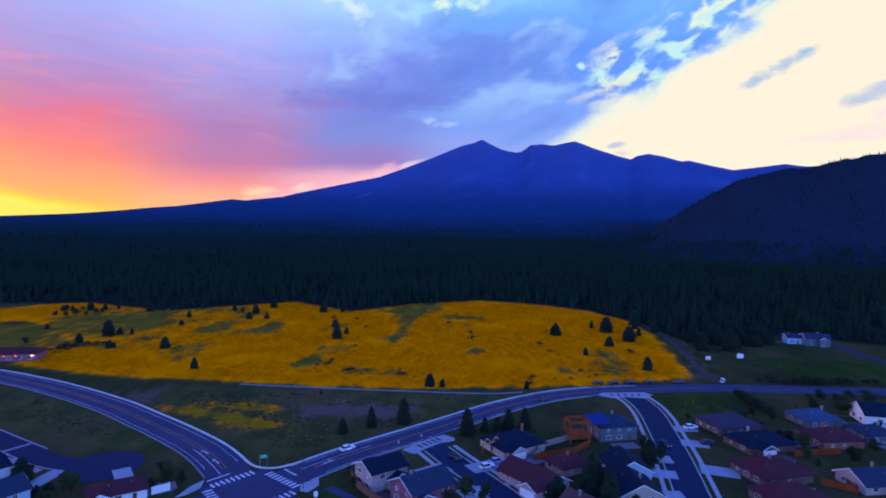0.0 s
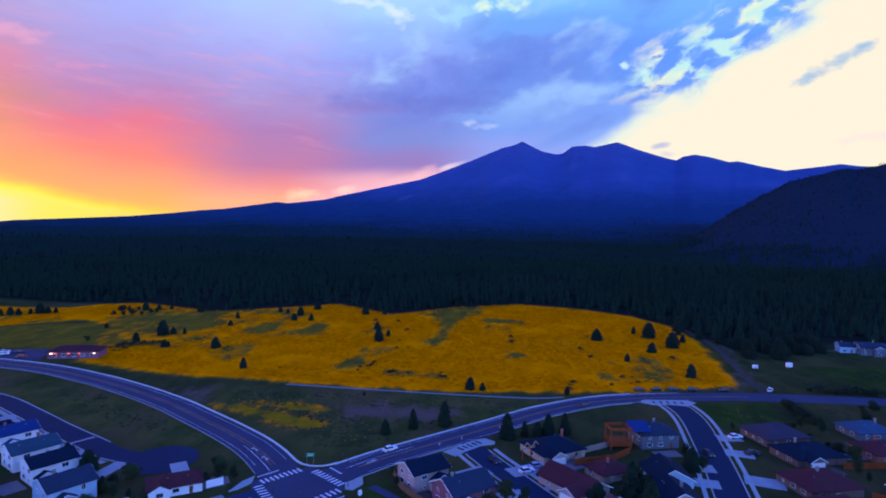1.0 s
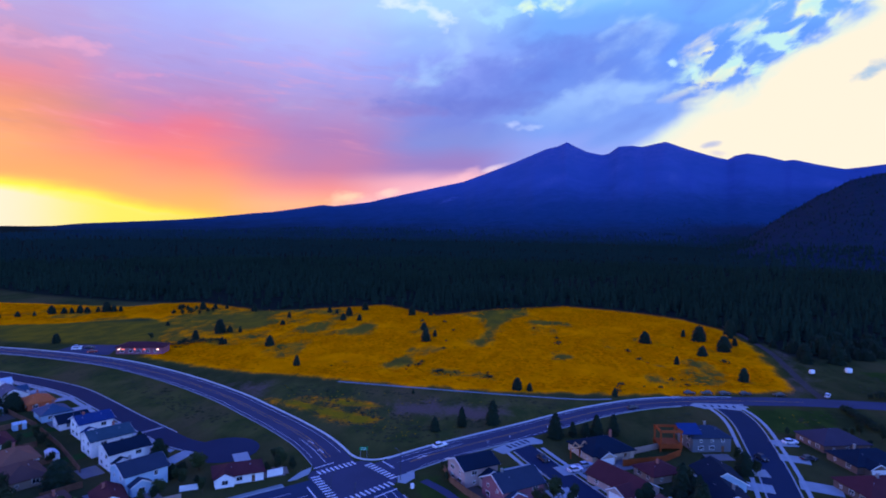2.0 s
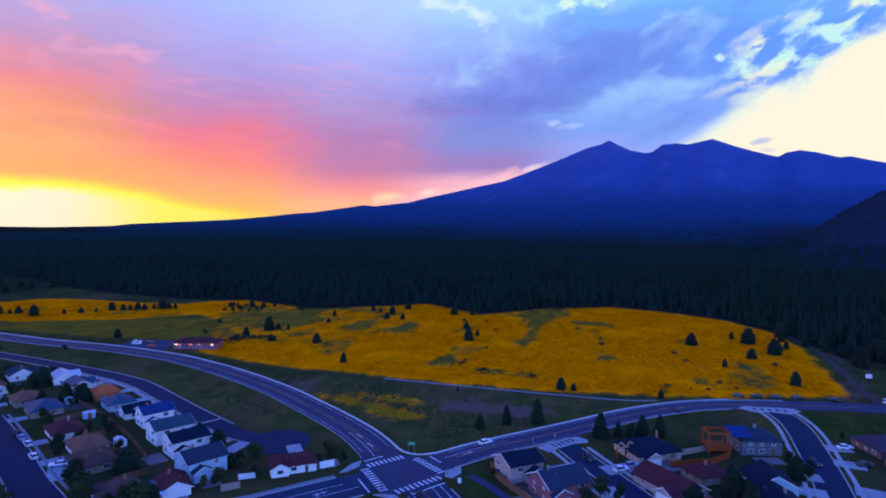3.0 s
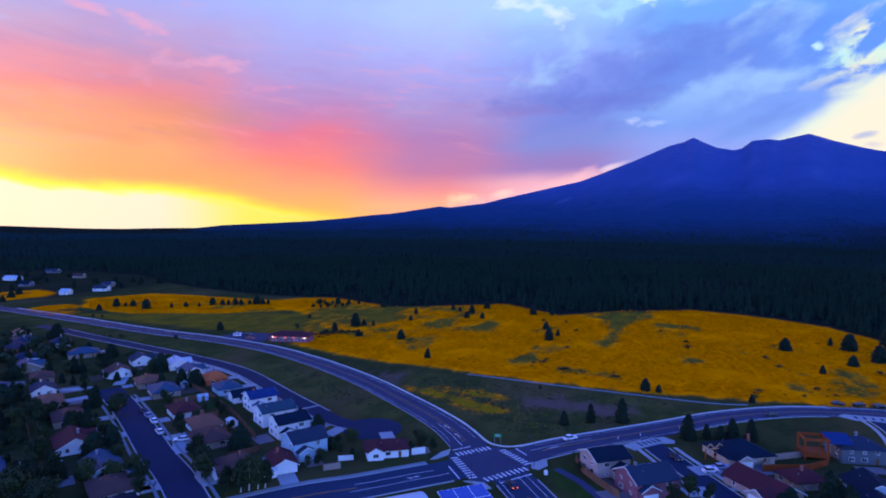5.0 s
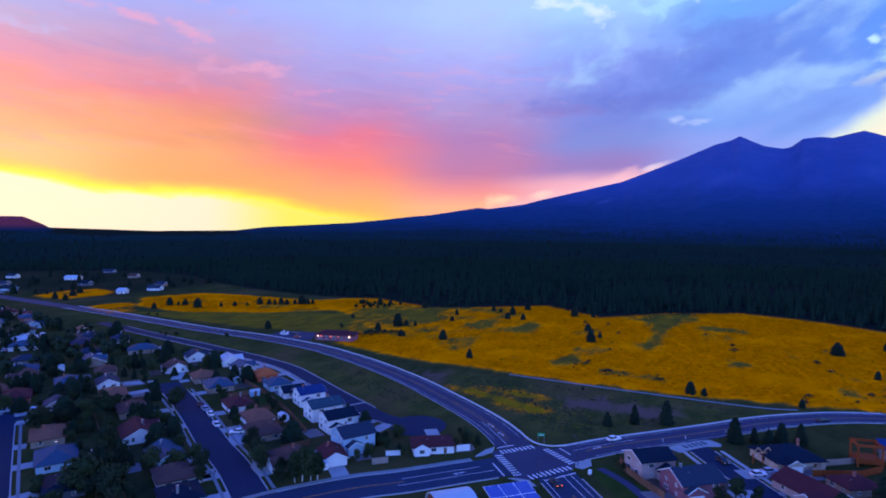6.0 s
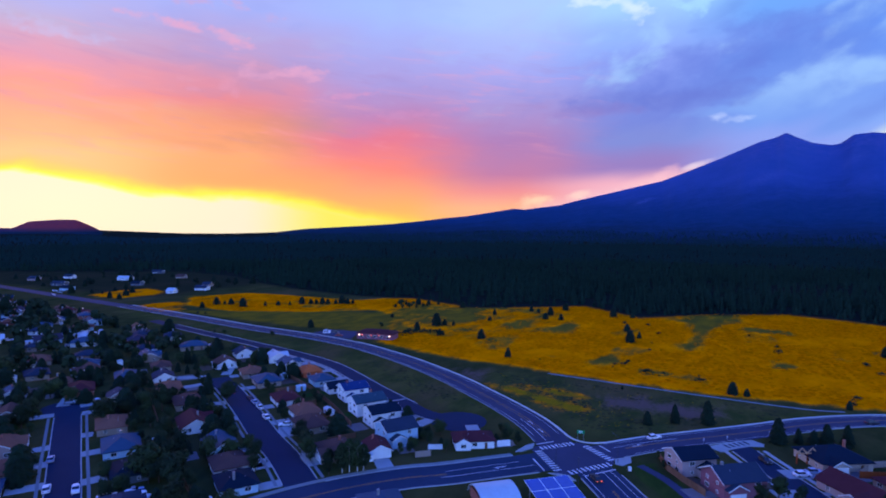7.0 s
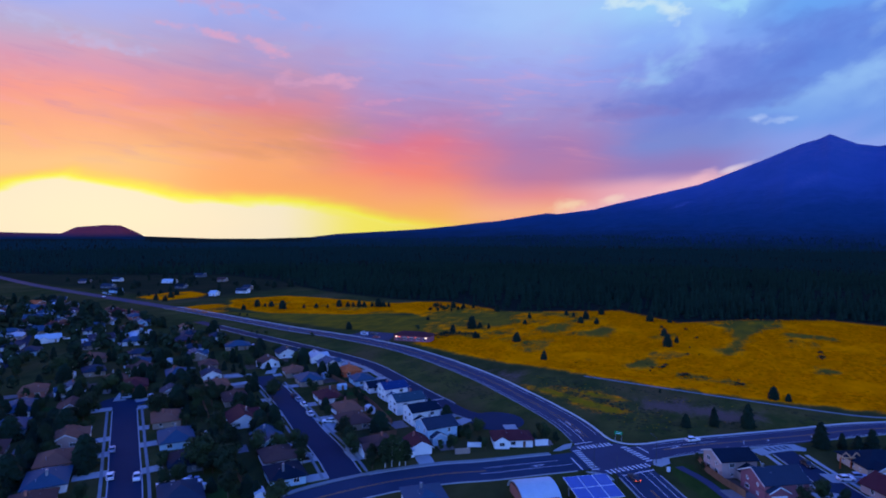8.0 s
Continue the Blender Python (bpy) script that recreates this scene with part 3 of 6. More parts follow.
def bald(px, py):
    out = np.zeros(px.shape)
    for x, y, rx, ry, k in BALD:
        out = np.maximum(out, k * np.exp(-(((px - x) / (rx * 0.8)) ** 2 + ((py - y) / (ry * 1.9)) ** 2) ** 0.9))
    rng = np.random.RandomState(14)
    w = np.zeros(px.shape)
    for k in range(14):
        a, f = rng.rand() * 6.28, rng.uniform(0.04, 0.22)
        w += np.sin(f * (px * np.cos(a) + 0.55 * py * np.sin(a)) + rng.rand() * 6.28)
    west = np.clip((10 - px) / 130, 0, 1) * np.clip((py - 262) / 40, 0, 1)
    return out + np.clip((w - 2.4 + 1.8 * west) / 5.0, 0, 0.34 + 0.26 * west)


def sparse(px, py):
    """How much thinner the flowers stand in the meadow's western part."""
    return 0.34 * np.clip((-90 - px) / 80, 0, 1) * np.clip((py - 285) / 30, 0, 1) * np.clip((px + 262) / 30, 0, 1) + 0.40 * cover(px, py, [OLIVE], 14.0)


def build_ground():
    def axis(lo, hi, stepsize, far):
        core = np.arange(lo, hi + 0.1, stepsize)
        out = np.geomspace(1, far, 46)
        return np.concatenate([(lo - stepsize - out)[::-1], core, hi + stepsize + out])
    xs, ys = axis(-640, 280, 3.0, 4300), axis(20, 520, 3.0, 4500)
    gx, gy = np.meshgrid(xs, ys)
    px, py = gx.ravel(), gy.ravel()
    pz = np.where(np.hypot(px, py) > 1400, terrain(px, py), 0.0)
    pz = np.minimum(pz, 0)
    nx, ny = len(xs), len(ys)
    i = np.arange((nx - 1) * (ny - 1))
    a = (i // (nx - 1)) * nx + i % (nx - 1)
    me = raw("ground", np.stack([px, py, pz], 1), np.stack([a, a + 1, a + nx + 1, a + nx], 1), ground_material())
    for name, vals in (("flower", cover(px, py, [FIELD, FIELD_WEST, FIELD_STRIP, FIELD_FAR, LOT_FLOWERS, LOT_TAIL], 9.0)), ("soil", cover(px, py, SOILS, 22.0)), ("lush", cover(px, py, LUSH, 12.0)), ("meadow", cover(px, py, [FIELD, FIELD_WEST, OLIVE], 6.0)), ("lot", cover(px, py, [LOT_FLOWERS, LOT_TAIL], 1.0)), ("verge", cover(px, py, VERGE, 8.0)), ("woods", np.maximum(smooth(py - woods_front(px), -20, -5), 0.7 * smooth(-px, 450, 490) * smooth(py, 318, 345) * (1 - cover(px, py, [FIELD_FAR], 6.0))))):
        if name == "flower":      # thinner in the west and along a mown strip
            thin = sparse(px, py)
            thin += cover(px, py, [LUSH[2]], 14.0) * 0.9 + cover(px, py, [[(-2, 404), (0, 412), (26, 404), (24, 394)]], 10.0) * 0.8
            thin += cover(px, py, [[(60, 262), (100, 268), (95, 285), (62, 290)]], 12.0) * 0.45 + cover(px, py, [LOT_FLOWERS], 9.0) * 0.08
            vals = vals - thin - bald(px, py)
        me.attributes.new(name, "FLOAT", "POINT").data.foreach_set("value", vals.astype(np.float32))
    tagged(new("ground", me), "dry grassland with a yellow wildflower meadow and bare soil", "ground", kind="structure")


def build_mountain():
    az = np.radians(np.linspace(-100, 78, 900))
    rr = np.concatenate([np.linspace(1100, 2400, 24), np.linspace(2450, 4550, 56), np.linspace(4600, 4900, 5)])
    ga, gr = np.meshgrid(az, rr)
    px, py = (gr * np.sin(ga)).ravel(), (gr * np.cos(ga)).ravel()
    pz = terrain(px, py)
    pz = np.where(pz < 0.4, np.minimum(pz, 0) - 3.0, pz)
    n = len(az)
    i = np.arange((n - 1) * (len(rr) - 1))
    a = (i // (n - 1)) * n + i % (n - 1)
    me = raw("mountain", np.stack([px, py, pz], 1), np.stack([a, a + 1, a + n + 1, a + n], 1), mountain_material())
    me.polygons.foreach_set("use_smooth", [True] * len(me.polygons))
    near = smooth(np.degrees(np.arctan2(px, py)), 12, 20) * (1 - smooth(np.hypot(px, py), 2900, 3100))
    bear, dist = np.degrees(np.arctan2(px, py)), np.hypot(px, py)
    # pale scree and clearings: bearing, distance, half-sizes
    scree = np.zeros(px.shape)
    for b0, r0, bw, rw in ((2.5, 3900, 1.1, 70), (13.4, 3900, 0.5, 90), (8.6, 4150, 0.7, 60), (-7.5, 3980, 0.8, 60), (25.5, 4150, 0.8, 70)):
        scree = np.maximum(scree, np.exp(-((bear - b0) / bw) ** 2 - ((dist - r0 - 60 * (bear - b0)) / rw) ** 2))
    # where the western mesa gets its painted red glow
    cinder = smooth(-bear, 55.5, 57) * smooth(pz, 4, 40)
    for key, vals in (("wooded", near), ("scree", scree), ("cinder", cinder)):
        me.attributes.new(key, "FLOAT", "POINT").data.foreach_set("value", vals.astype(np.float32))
    tagged(new("mountain", me), "twin-peaked mountain tinted haze blue, with wooded lower slopes at dusk", "mountain", kind="structure")


def conifers(px, py, pz, high, sides, tiers, rng):
    """Verts and faces of many small conifers, each of ragged stacked cones."""
    n = len(px)
    V, F = [], []
    base = 0
    for k in range(tiers):
        lo = 0.10 + 0.8 * k / tiers
        top = min(1.0, lo + 0.85 / tiers + 0.22) if k < tiers - 1 else 1.0
        rad = (0.21 - 0.13 * k / max(1, tiers - 1)) if tiers > 1 else 0.2
        ang = np.arange(sides) * 2 * np.pi / sides + rng.rand(n, 1) * 6.28
        r = high[:, None] * rad * (0.65 + 0.7 * rng.rand(n, sides))
        ring = np.stack([px[:, None] + r * np.cos(ang), py[:, None] + r * np.sin(ang), pz[:, None] + high[:, None] * (lo + 0.07 * (rng.rand(n, sides) - 0.5))], 2)
        tip = np.stack([px + high * 0.03 * (rng.rand(n) - 0.5), py + high * 0.03 * (rng.rand(n) - 0.5), pz + high * top], 1)[:, None, :]
        V.append(np.concatenate([ring, tip], 1).reshape(-1, 3))
        i0 = base + np.arange(n)[:, None] * (sides + 1)
        j = np.arange(sides)
        F.append(np.stack([i0 + j, i0 + (j + 1) % sides, np.broadcast_to(i0 + sides, (n, sides))], 2).reshape(-1, 3))
        base += n * (sides + 1)
    return np.concatenate(V), np.concatenate(F)


def build_forest():
    rng = np.random.RandomState(5)
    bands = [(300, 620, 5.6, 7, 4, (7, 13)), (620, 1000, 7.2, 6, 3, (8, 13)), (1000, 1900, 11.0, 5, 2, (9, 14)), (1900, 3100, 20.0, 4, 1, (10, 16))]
    for r0, r1, gap, sides, tiers, (h0, h1) in bands:
        n = int(np.radians(140) * (r1 * r1 - r0 * r0) / 2 / gap ** 2)
        r = np.sqrt(r0 * r0 + rng.rand(n) * (r1 * r1 - r0 * r0))
        a = np.radians(-86 + 140 * rng.rand(n))
        px, py = r * np.sin(a), r * np.cos(a)
        edge = py - woods_front(px)
        dense = 0.72 + 0.5 * np.sin(px * 0.013 + 1) * np.sin(py * 0.017)
        keep = (edge > -6) & ~((r > 1250) & (terrain(px, py) > 45) & (np.degrees(a) < 12)) & ~((r > 1250) & (terrain(px, py) > 30) & (rng.rand(n) < 0.45)) & (rng.rand(n) < np.clip(dense, 0.35, 1)) & ~((px > 196) & (px < 222) & (py < 375))
        px, py, r = px[keep], py[keep], r[keep]
        high = (h0 + (h1 - h0) * rng.rand(len(px))) * np.where(py - woods_front(px) < 14, 0.75, 1) * np.where((r > 1250) & (terrain(px, py) > 30), 0.6, 1)
        pz = np.maximum(terrain(px, py), -40) - 0.3
        v, f = conifers(px, py, pz, high, sides, tiers, rng)
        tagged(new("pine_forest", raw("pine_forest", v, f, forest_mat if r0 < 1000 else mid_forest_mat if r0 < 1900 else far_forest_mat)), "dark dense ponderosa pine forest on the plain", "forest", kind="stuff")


build_ground()
build_mountain()
build_forest()

# ---------------------------------------------------------------- roads
def glide(points, gap=3.0):
    """A smooth line through the points, stepped about every gap metres."""
    p = [Vector((*q, 0)) for q in points]
    p = [2 * p[0] - p[1]] + p + [2 * p[-1] - p[-2]]
    out = []
    for i in range(1, len(p) - 2):
        n = max(1, int((p[i + 1] - p[i]).length / gap))
        for k in range(n):
            t = k / n
            out.append(0.5 * (2 * p[i] + (p[i + 1] - p[i - 1]) * t + (2 * p[i - 1] - 5 * p[i] + 4 * p[i + 1] - p[i + 2]) * t * t + (3 * p[i] - p[i - 1] - 3 * p[i + 1] + p[i + 2]) * t ** 3))
    out.append(p[-2])
    return out


def stretch(line, s0, s1):
    """The part of a line between two lengths along it."""
    out, s = [], 0.0
    for a, b in zip(line, line[1:]):
        d = (b - a).length
        lo, hi = max(s0, s), min(s1, s + d)
        if hi > lo:
            if not out:
                out.append(a.lerp(b, (lo - s) / d))
            out.append(a.lerp(b, (hi - s) / d))
        s += d
    return out


def ribbon(bm, line, o0, o1, z0, z1):
    """A solid strip beside a line, from offset o0 to o1 (positive to the left of its run)."""
    rings = []
    for i, p in enumerate(line):
        t = (line[min(i + 1, len(line) - 1)] - line[max(i - 1, 0)]).normalized()
        n = Vector((-t.y, t.x, 0))
        rings.append([bm.verts.new((p + n * o).to_2d().to_3d() + Vector((0, 0, z))) for o, z in ((o0, z0), (o1, z0), (o1, z1), (o0, z1))])
    for a, b in zip(rings, rings[1:]):
        for k in range(4):
            bm.faces.new((a[k], a[(k + 1) % 4], b[(k + 1) % 4], b[k]))
    bm.faces.new(rings[0][::-1]), bm.faces.new(rings[-1])


ROADS = {
    "A": (glide([(-55, 155.3), (-60, 162), (-66, 169.3), (-73, 176.3), (-85, 186.3), (-99, 197), (-115, 208.8), (-140, 224), (-166, 237), (-196, 248.5), (-240, 257), (-283, 261), (-360, 274), (-440, 286), (-580, 304), (-760, 330), (-1000, 380)]), 5.6, 0.060),
    "B": (glide([(-43.2, 155.5), (-38.3, 161), (-29, 171.2), (-12, 187), (2, 200), (19, 216), (40, 230), (60, 237), (80, 241), (110, 244), (175, 243), (300, 240), (620, 236)]), 5.2, 0.064),
    "F": (glide([(-54.8, 143.6), (-60, 138.3), (-66, 132.6), (-76, 122.8), (-84, 116.3), (-90, 110), (-96, 102.7), (-100.6, 95.5), (-104.5, 88.5), (-107.5, 80), (-110.5, 68), (-113, 50), (-115, 24)]), 6.0, 0.068),
    "G": (glide([(-43, 144.2), (-40.3, 141.5), (-34, 132.8), (-29, 126), (0, 88), (28, 52)]), 5.6, 0.072),
    "C": (glide([(-8, 183), (-0.5, 169), (6.5, 157.5), (13, 146), (25, 122), (40, 92)]), 3.6, 0.050),
    "D": (glide([(67, 238), (69.5, 223), (69, 210), (66, 192.5), (62.5, 174), (57, 150), (50, 120), (44, 90)]), 4.0, 0.050),
    "E": (glide([(-90, 162), (-104, 163.5), (-118, 171), (-136, 181.5), (-156, 194), (-177, 206), (-204, 215), (-247, 225), (-300, 236), (-360, 250)]), 3.6, 0.050),
    "H": (glide([(-103, 97.8), (-122, 111.5), (-140, 122.5), (-160, 136), (-181, 149.5), (-206, 164.5)]), 4.3, 0.050),
    "I": (glide([(-118, 45), (-146, 64), (-175, 82), (-204, 100), (-220, 110)]), 3.8, 0.050),
    "J": (glide([(-250, 60), (-300, 95), (-350, 130), (-420, 170), (-500, 215)]), 4.0, 0.050),
    "K": (glide([(110, 244), (113, 268), (119, 300), (124.5, 330), (127, 360), (128, 420)]), 1.6, 0.045),
    "L": (glide([(180, 243), (215, 262), (213, 300), (216, 338)]), 2.4, 0.045),
}
INTERSECTION = Vector((-49.2, 151, 0))


def road_label(k):
    return {"A": "curving two-lane asphalt road with yellow centre lines", "B": "asphalt road along the meadow with pale kerbs", "F": "wide asphalt street with turn lanes",
            "G": "asphalt street with white lane lines", "K": "narrow track beside the meadow", "L": "dark driveway to the farmhouse"}.get(k, "residential asphalt street between houses")


ROAD_OBS = {}
for key, (line, half, z) in ROADS.items():
    bm = bmesh.new()
    ribbon(bm, line, -half, half, -0.2, z)
    # A and B keep the paler asphalt: their grazing-view sheen is in its colour
    m = asphalt if key in "AB" else asphalt_mid if key in "FG" else (gravel if key == "K" else asphalt_new)
    ROAD_OBS[key] = tagged(new("road", finish(bm, "road", m)), road_label(key), "road", kind="structure")

# the crossing itself
bm = bmesh.new()
plate = [(-50.2, 161.2), (-47.3, 160.8), (-38.2, 153), (-37.6, 149.6), (-46.8, 136.8), (-50.6, 136.6), (-61, 148.8), (-61.2, 152.2)]
top = [bm.verts.new((x, y, 0.08)) for x, y in plate]
low = [bm.verts.new((x, y, -0.2)) for x, y in plate]
bm.faces.new(top), bm.faces.new(low[::-1])
for i in range(len(plate)):
    bm.faces.new((low[i], low[(i + 1) % len(plate)], top[(i + 1) % len(plate)], top[i]))
crossing = tagged(new("road", finish(bm, "road", asphalt)), "asphalt four-way crossing with zebra crosswalks", "road", kind="structure")
# turning head of the cul-de-sac, and of street I
for cx, cy, r in ((-91, 162, 9.5), (-222, 111, 8.5)):
    bm = bmesh.new()
    bmesh.ops.create_cone(bm, segments=28, cap_ends=True, radius1=r, radius2=r, depth=0.25, matrix=Matrix.Translation((cx, cy, -0.07)))
    tagged(new("road", finish(bm, "road", asphalt_new)), "rounded asphalt turning head of a street", "road", kind="structure")


def marks(key, pieces, material, name="lane_marking"):
    line, half, z = ROADS[key]
    bm = bmesh.new()
    for s0, s1, o, wide in pieces:
        seg = stretch(line, s0, s1)
        if len(seg) > 1:
            ribbon(bm, seg, o - wide / 2, o + wide / 2, z - 0.02, z + 0.012)
    ob = part(name, bm, material, ROAD_OBS[key])
    return ob


def dashes(s0, s1, o, on=3.0, off=9.0, wide=0.16):
    out, s = [], s0
    while s < s1:
        out.append((s, min(s + on, s1), o, wide))
        s += on + off
    return out


marks("A", [(8, 420, 0.55, 0.14), (8, 420, -0.55, 0.14)] , paint_yellow, "centre_line")
marks("A", [(5, 26, 1.9, 0.16), (10, 420, 4.2, 0.09), (10, 420, -4.2, 0.09)], paint_white)
marks("B", [(10, 175, 0.2, 0.14), (10, 175, -0.2, 0.10)], paint_yellow, "centre_line")
marks("B", [(10, 150, 4.2, 0.09), (10, 150, -4.2, 0.09), (7, 30, 1.7, 0.13)], paint_white)
marks("F", [(30, 160, 0.2, 0.13), (30, 160, -0.2, 0.13)], paint_yellow, "centre_line")
marks("F", [(5, 32, 1.6, 0.13), (8, 30, -1.8, 0.13)], paint_white)
marks("G", [(14, 100, -0.6, 0.13), (14, 100, -1.0, 0.13)], paint_yellow, "centre_line")
marks("G", [(3, 40, 1.6, 0.13), (3, 60, 3.9, 0.13), (3, 60, -4.2, 0.13)], paint_white)

# turn arrows painted in the lane before the crossing
def arrow(key, s, o):
    line, half, z = ROADS[key]
    seg = stretch(line, s, s + 3.2)
    a, d = seg[0], (seg[-1] - seg[0]).normalized()
    n = Vector((-d.y, d.x, 0))
    bm = bmesh.new()
    for pts in (((0.0, -0.32), (0.0, 0.32), (-1.4, 0.0)), ((0.0, -0.1), (2.4, -0.1), (2.4, 0.1), (0.0, 0.1)), ((1.5, 0.1), (1.9, 0.1), (1.5, 0.9), (1.1, 0.9))):
        q = [a + d * u + n * (o + w) for u, w in pts]
        f = bm.faces.new([bm.verts.new((p.x, p.y, z + 0.012)) for p in q])
        side_ = bmesh.ops.extrude_face_region(bm, geom=[f])
        for e in side_["geom"]:
            if isinstance(e, bmesh.types.BMVert):
                e.co.z -= 0.03
    part("turn_arrow", bm, paint_white, ROAD_OBS[key])


arrow("A", 13, 0.2), arrow("A", 21, 0.2), arrow("F", 14, 0.0), arrow("B", 14, 0.4)

# zebra bars and stop lines: ends of each crosswalk, number of bars
bm = bmesh.new()
box(bm, -1.15, 1.15, -0.27, 0.27, -0.03, 0.014)
bar_mesh = finish(bm, "crosswalk_bar", paint_white)
for (xa, ya), (xb, yb), n in (((-58.9, 151.6), (-51.8, 159.3), 9), ((-59.0, 148.9), (-50.6, 138.6), 10), ((-47.0, 138.6), (-38.8, 148.8), 10), ((-47.4, 159.0), (-38.9, 152.2), 9)):
    turn = math.degrees(math.atan2(yb - ya, xb - xa)) + 90
    for i in range(n):
        ob = part("crosswalk_bar", bar_mesh, None, crossing)
        ob.matrix_basis = pose(xa + (xb - xa) * i / (n - 1), ya + (yb - ya) * i / (n - 1), 0.094, 0, 0, turn)
for a, b in (((-61.2, 154.0), (-57.2, 158.5)), ((-58.8, 143.0), (-53.6, 136.6)), ((-44.2, 161.8), (-40.2, 158.2)), ((-43.0, 138.2), (-36.6, 146.2))):
    bm = bmesh.new()
    ribbon(bm, [Vector((*a, 0)), Vector((*b, 0))], -0.17, 0.17, 0.0, 0.105)
    part("stop_line", bm, paint_white, crossing)


def side(key, o0, o1, s0=0.0, s1=1e9, material=None, name="sidewalk", high=0.16, kerb=True):
    line, half, z = ROADS[key]
    seg = stretch(line, s0, s1)
    bm = bmesh.new()
    ribbon(bm, seg, o0, o1, -0.1, high)
    tagged(new(name, finish(bm, name, material or walkway)), "pale concrete sidewalk beside the street" if name == "sidewalk" else "pale raised concrete kerb", name, kind="structure")


side("A", -6.6, -5.9, 7.5, 420, kerb_white)
side("A", 5.6, 5.8, 5, 420, concrete, "kerb", 0.18)
side("B", 5.6, 6.2, 7.5, 130, kerb_white)
side("B", 5.2, 5.5, 6, 150, kerb_mat, "kerb", 0.18)
side("B", -5.5, -5.2, 5, 43, kerb_mat, "kerb", 0.18)
side("B", -5.5, -5.2, 62, 124, kerb_mat, "kerb", 0.18)
side("F", -6.3, -6.0, 8, 60, kerb_mat, "kerb", 0.18)
side("F", 6.0, 6.4, 6, 150, kerb_mat, "kerb", 0.18)
side("F", -7.9, -6.35, 8, 110)
side("G", 5.6, 5.9, 6, 100, kerb_mat, "kerb", 0.18)
side("G", -5.9, -5.6, 6, 100, kerb_mat, "kerb", 0.18)
for key, s0 in (("C", 7), ("D", 8)):
    half = ROADS[key][1]
    for sg in (1, -1):
        a, b = sorted((sg * half, sg * (half + 0.35)))
        side(key, a, b, s0, 1e9, kerb_mat, "kerb", 0.17)
        a, b = sorted((sg * (half + 1.6), sg * (half + 2.7)))
        side(key, a, b, s0, 1e9, kerb_mat)
for key, s0, s1 in (("H", 6, 108), ("I", 6, 112)):
    half = ROADS[key][1]
    for sg in (1, -1):
        a, b = sorted((sg * half, sg * (half + 0.3)))
        side(key, a, b, s0, s1, kerb_mat, "kerb", 0.16)
        a, b = sorted((sg * (half + 1.3), sg * (half + 2.1)))
        side(key, a, b, s0, s1)
side("E", 3.6, 3.95, 12, 260, kerb_mat, "kerb", 0.16)
side("E", 4.6, 6.2, 14, 150, concrete)
side("E", -3.95, -3.6, 26, 260, kerb_mat, "kerb", 0.16)


def slab(name, pts, z, material, label, category):
    bm = bmesh.new()
    top = [bm.verts.new((x, y, z)) for x, y in pts]
    low = [bm.verts.new((x, y, -0.2)) for x, y in pts]
    bm.faces.new(top), bm.faces.new(low[::-1])
    for i in range(len(pts)):
        j = (i + 1) % len(pts)
        bm.faces.new((low[i], low[j], top[j], top[i]))
    return tagged(new(name, finish(bm, name, material)), label, category, kind="structure")


# aprons, corner pads, paths
MOUTH = "pale concrete strip with dark bars across a street mouth"
for pts, (xa, ya), (xb, yb), turn in (([(-14.6, 175.9), (-11.0, 172.9), (-8.2, 176.6), (-3.4, 181.6), (0.4, 183.2), (0.6, 185.4), (-2.6, 187.9), (-6.4, 185.3)], (-9.6, 178.6), (-4.4, 184.2), -43),
                                      ([(56.0, 231.4), (60.5, 228.2), (66.5, 229.6), (72.6, 228.2), (77.5, 233.0), (75.0, 236.0), (58.4, 234.6)], (61.5, 231.9), (72.0, 232.4), 2)):
    mouth = slab("pavement", pts, 0.09, concrete, MOUTH, "pavement")
    bm = bmesh.new()
    box(bm, -0.42, 0.42, -1.25, 1.25, -0.02, 0.012)
    bar = finish(bm, "dark_bar", asphalt_new)
    for i in range(5):
        ob = part("dark_bar", bar, None, mouth)
        ob.matrix_basis = pose(xa + (xb - xa) * i / 4, ya + (yb - ya) * i / 4, 0.09, 0, 0, turn + (90 if turn < 0 else 0))
CORNER = "concrete corner pad with ramp at the crossing"
slab("pavement", [(-38.0, 153.2), (-37.3, 149.8), (-35.2, 149.4), (-33.4, 153), (-34.3, 156.8)], 0.2, concrete, CORNER, "pavement")
slab("pavement", [(-62.0, 154.6), (-61.3, 150.5), (-63.2, 146.8), (-65.0, 145.4), (-63.9, 151.2)], 0.2, concrete, CORNER, "pavement")
slab("pavement", [(-52.4, 135.6), (-50.5, 136.4), (-46.9, 136.6), (-44.4, 134.2), (-45.4, 133.6), (-48.6, 135.0)], 0.2, concrete, CORNER, "pavement")
bm = bmesh.new()
ribbon(bm, glide([(-54.9, 165.6), (-52.2, 163.2), (-49, 162.2), (-45.8, 162.8), (-42.7, 165.1)], 1.0), -0.35, 0.35, -0.1, 0.16)
tagged(new("kerb", finish(bm, "kerb", kerb_white)), "pale concrete kerb curving round the corner", "kerb", kind="structure")
bm = bmesh.new()
ribbon(bm, glide([(-82, 237.5), (-50, 234.8), (-15, 232.2), (15, 231.2), (28, 234)]), -0.6, 0.6, -0.1, 0.07)
tagged(new("pavement", finish(bm, "pavement", walkway)), "narrow pale path along the meadow's lower edge", "path", kind="structure")
bm = bmesh.new()
ribbon(bm, glide([(-31, 152), (-24, 146), (-18, 138), (-12, 128)]), -1.2, 1.2, -0.1, 0.06)
tagged(new("pavement", finish(bm, "pavement", asphalt)), "dark asphalt footpath through grass near the crossing", "path", kind="structure")
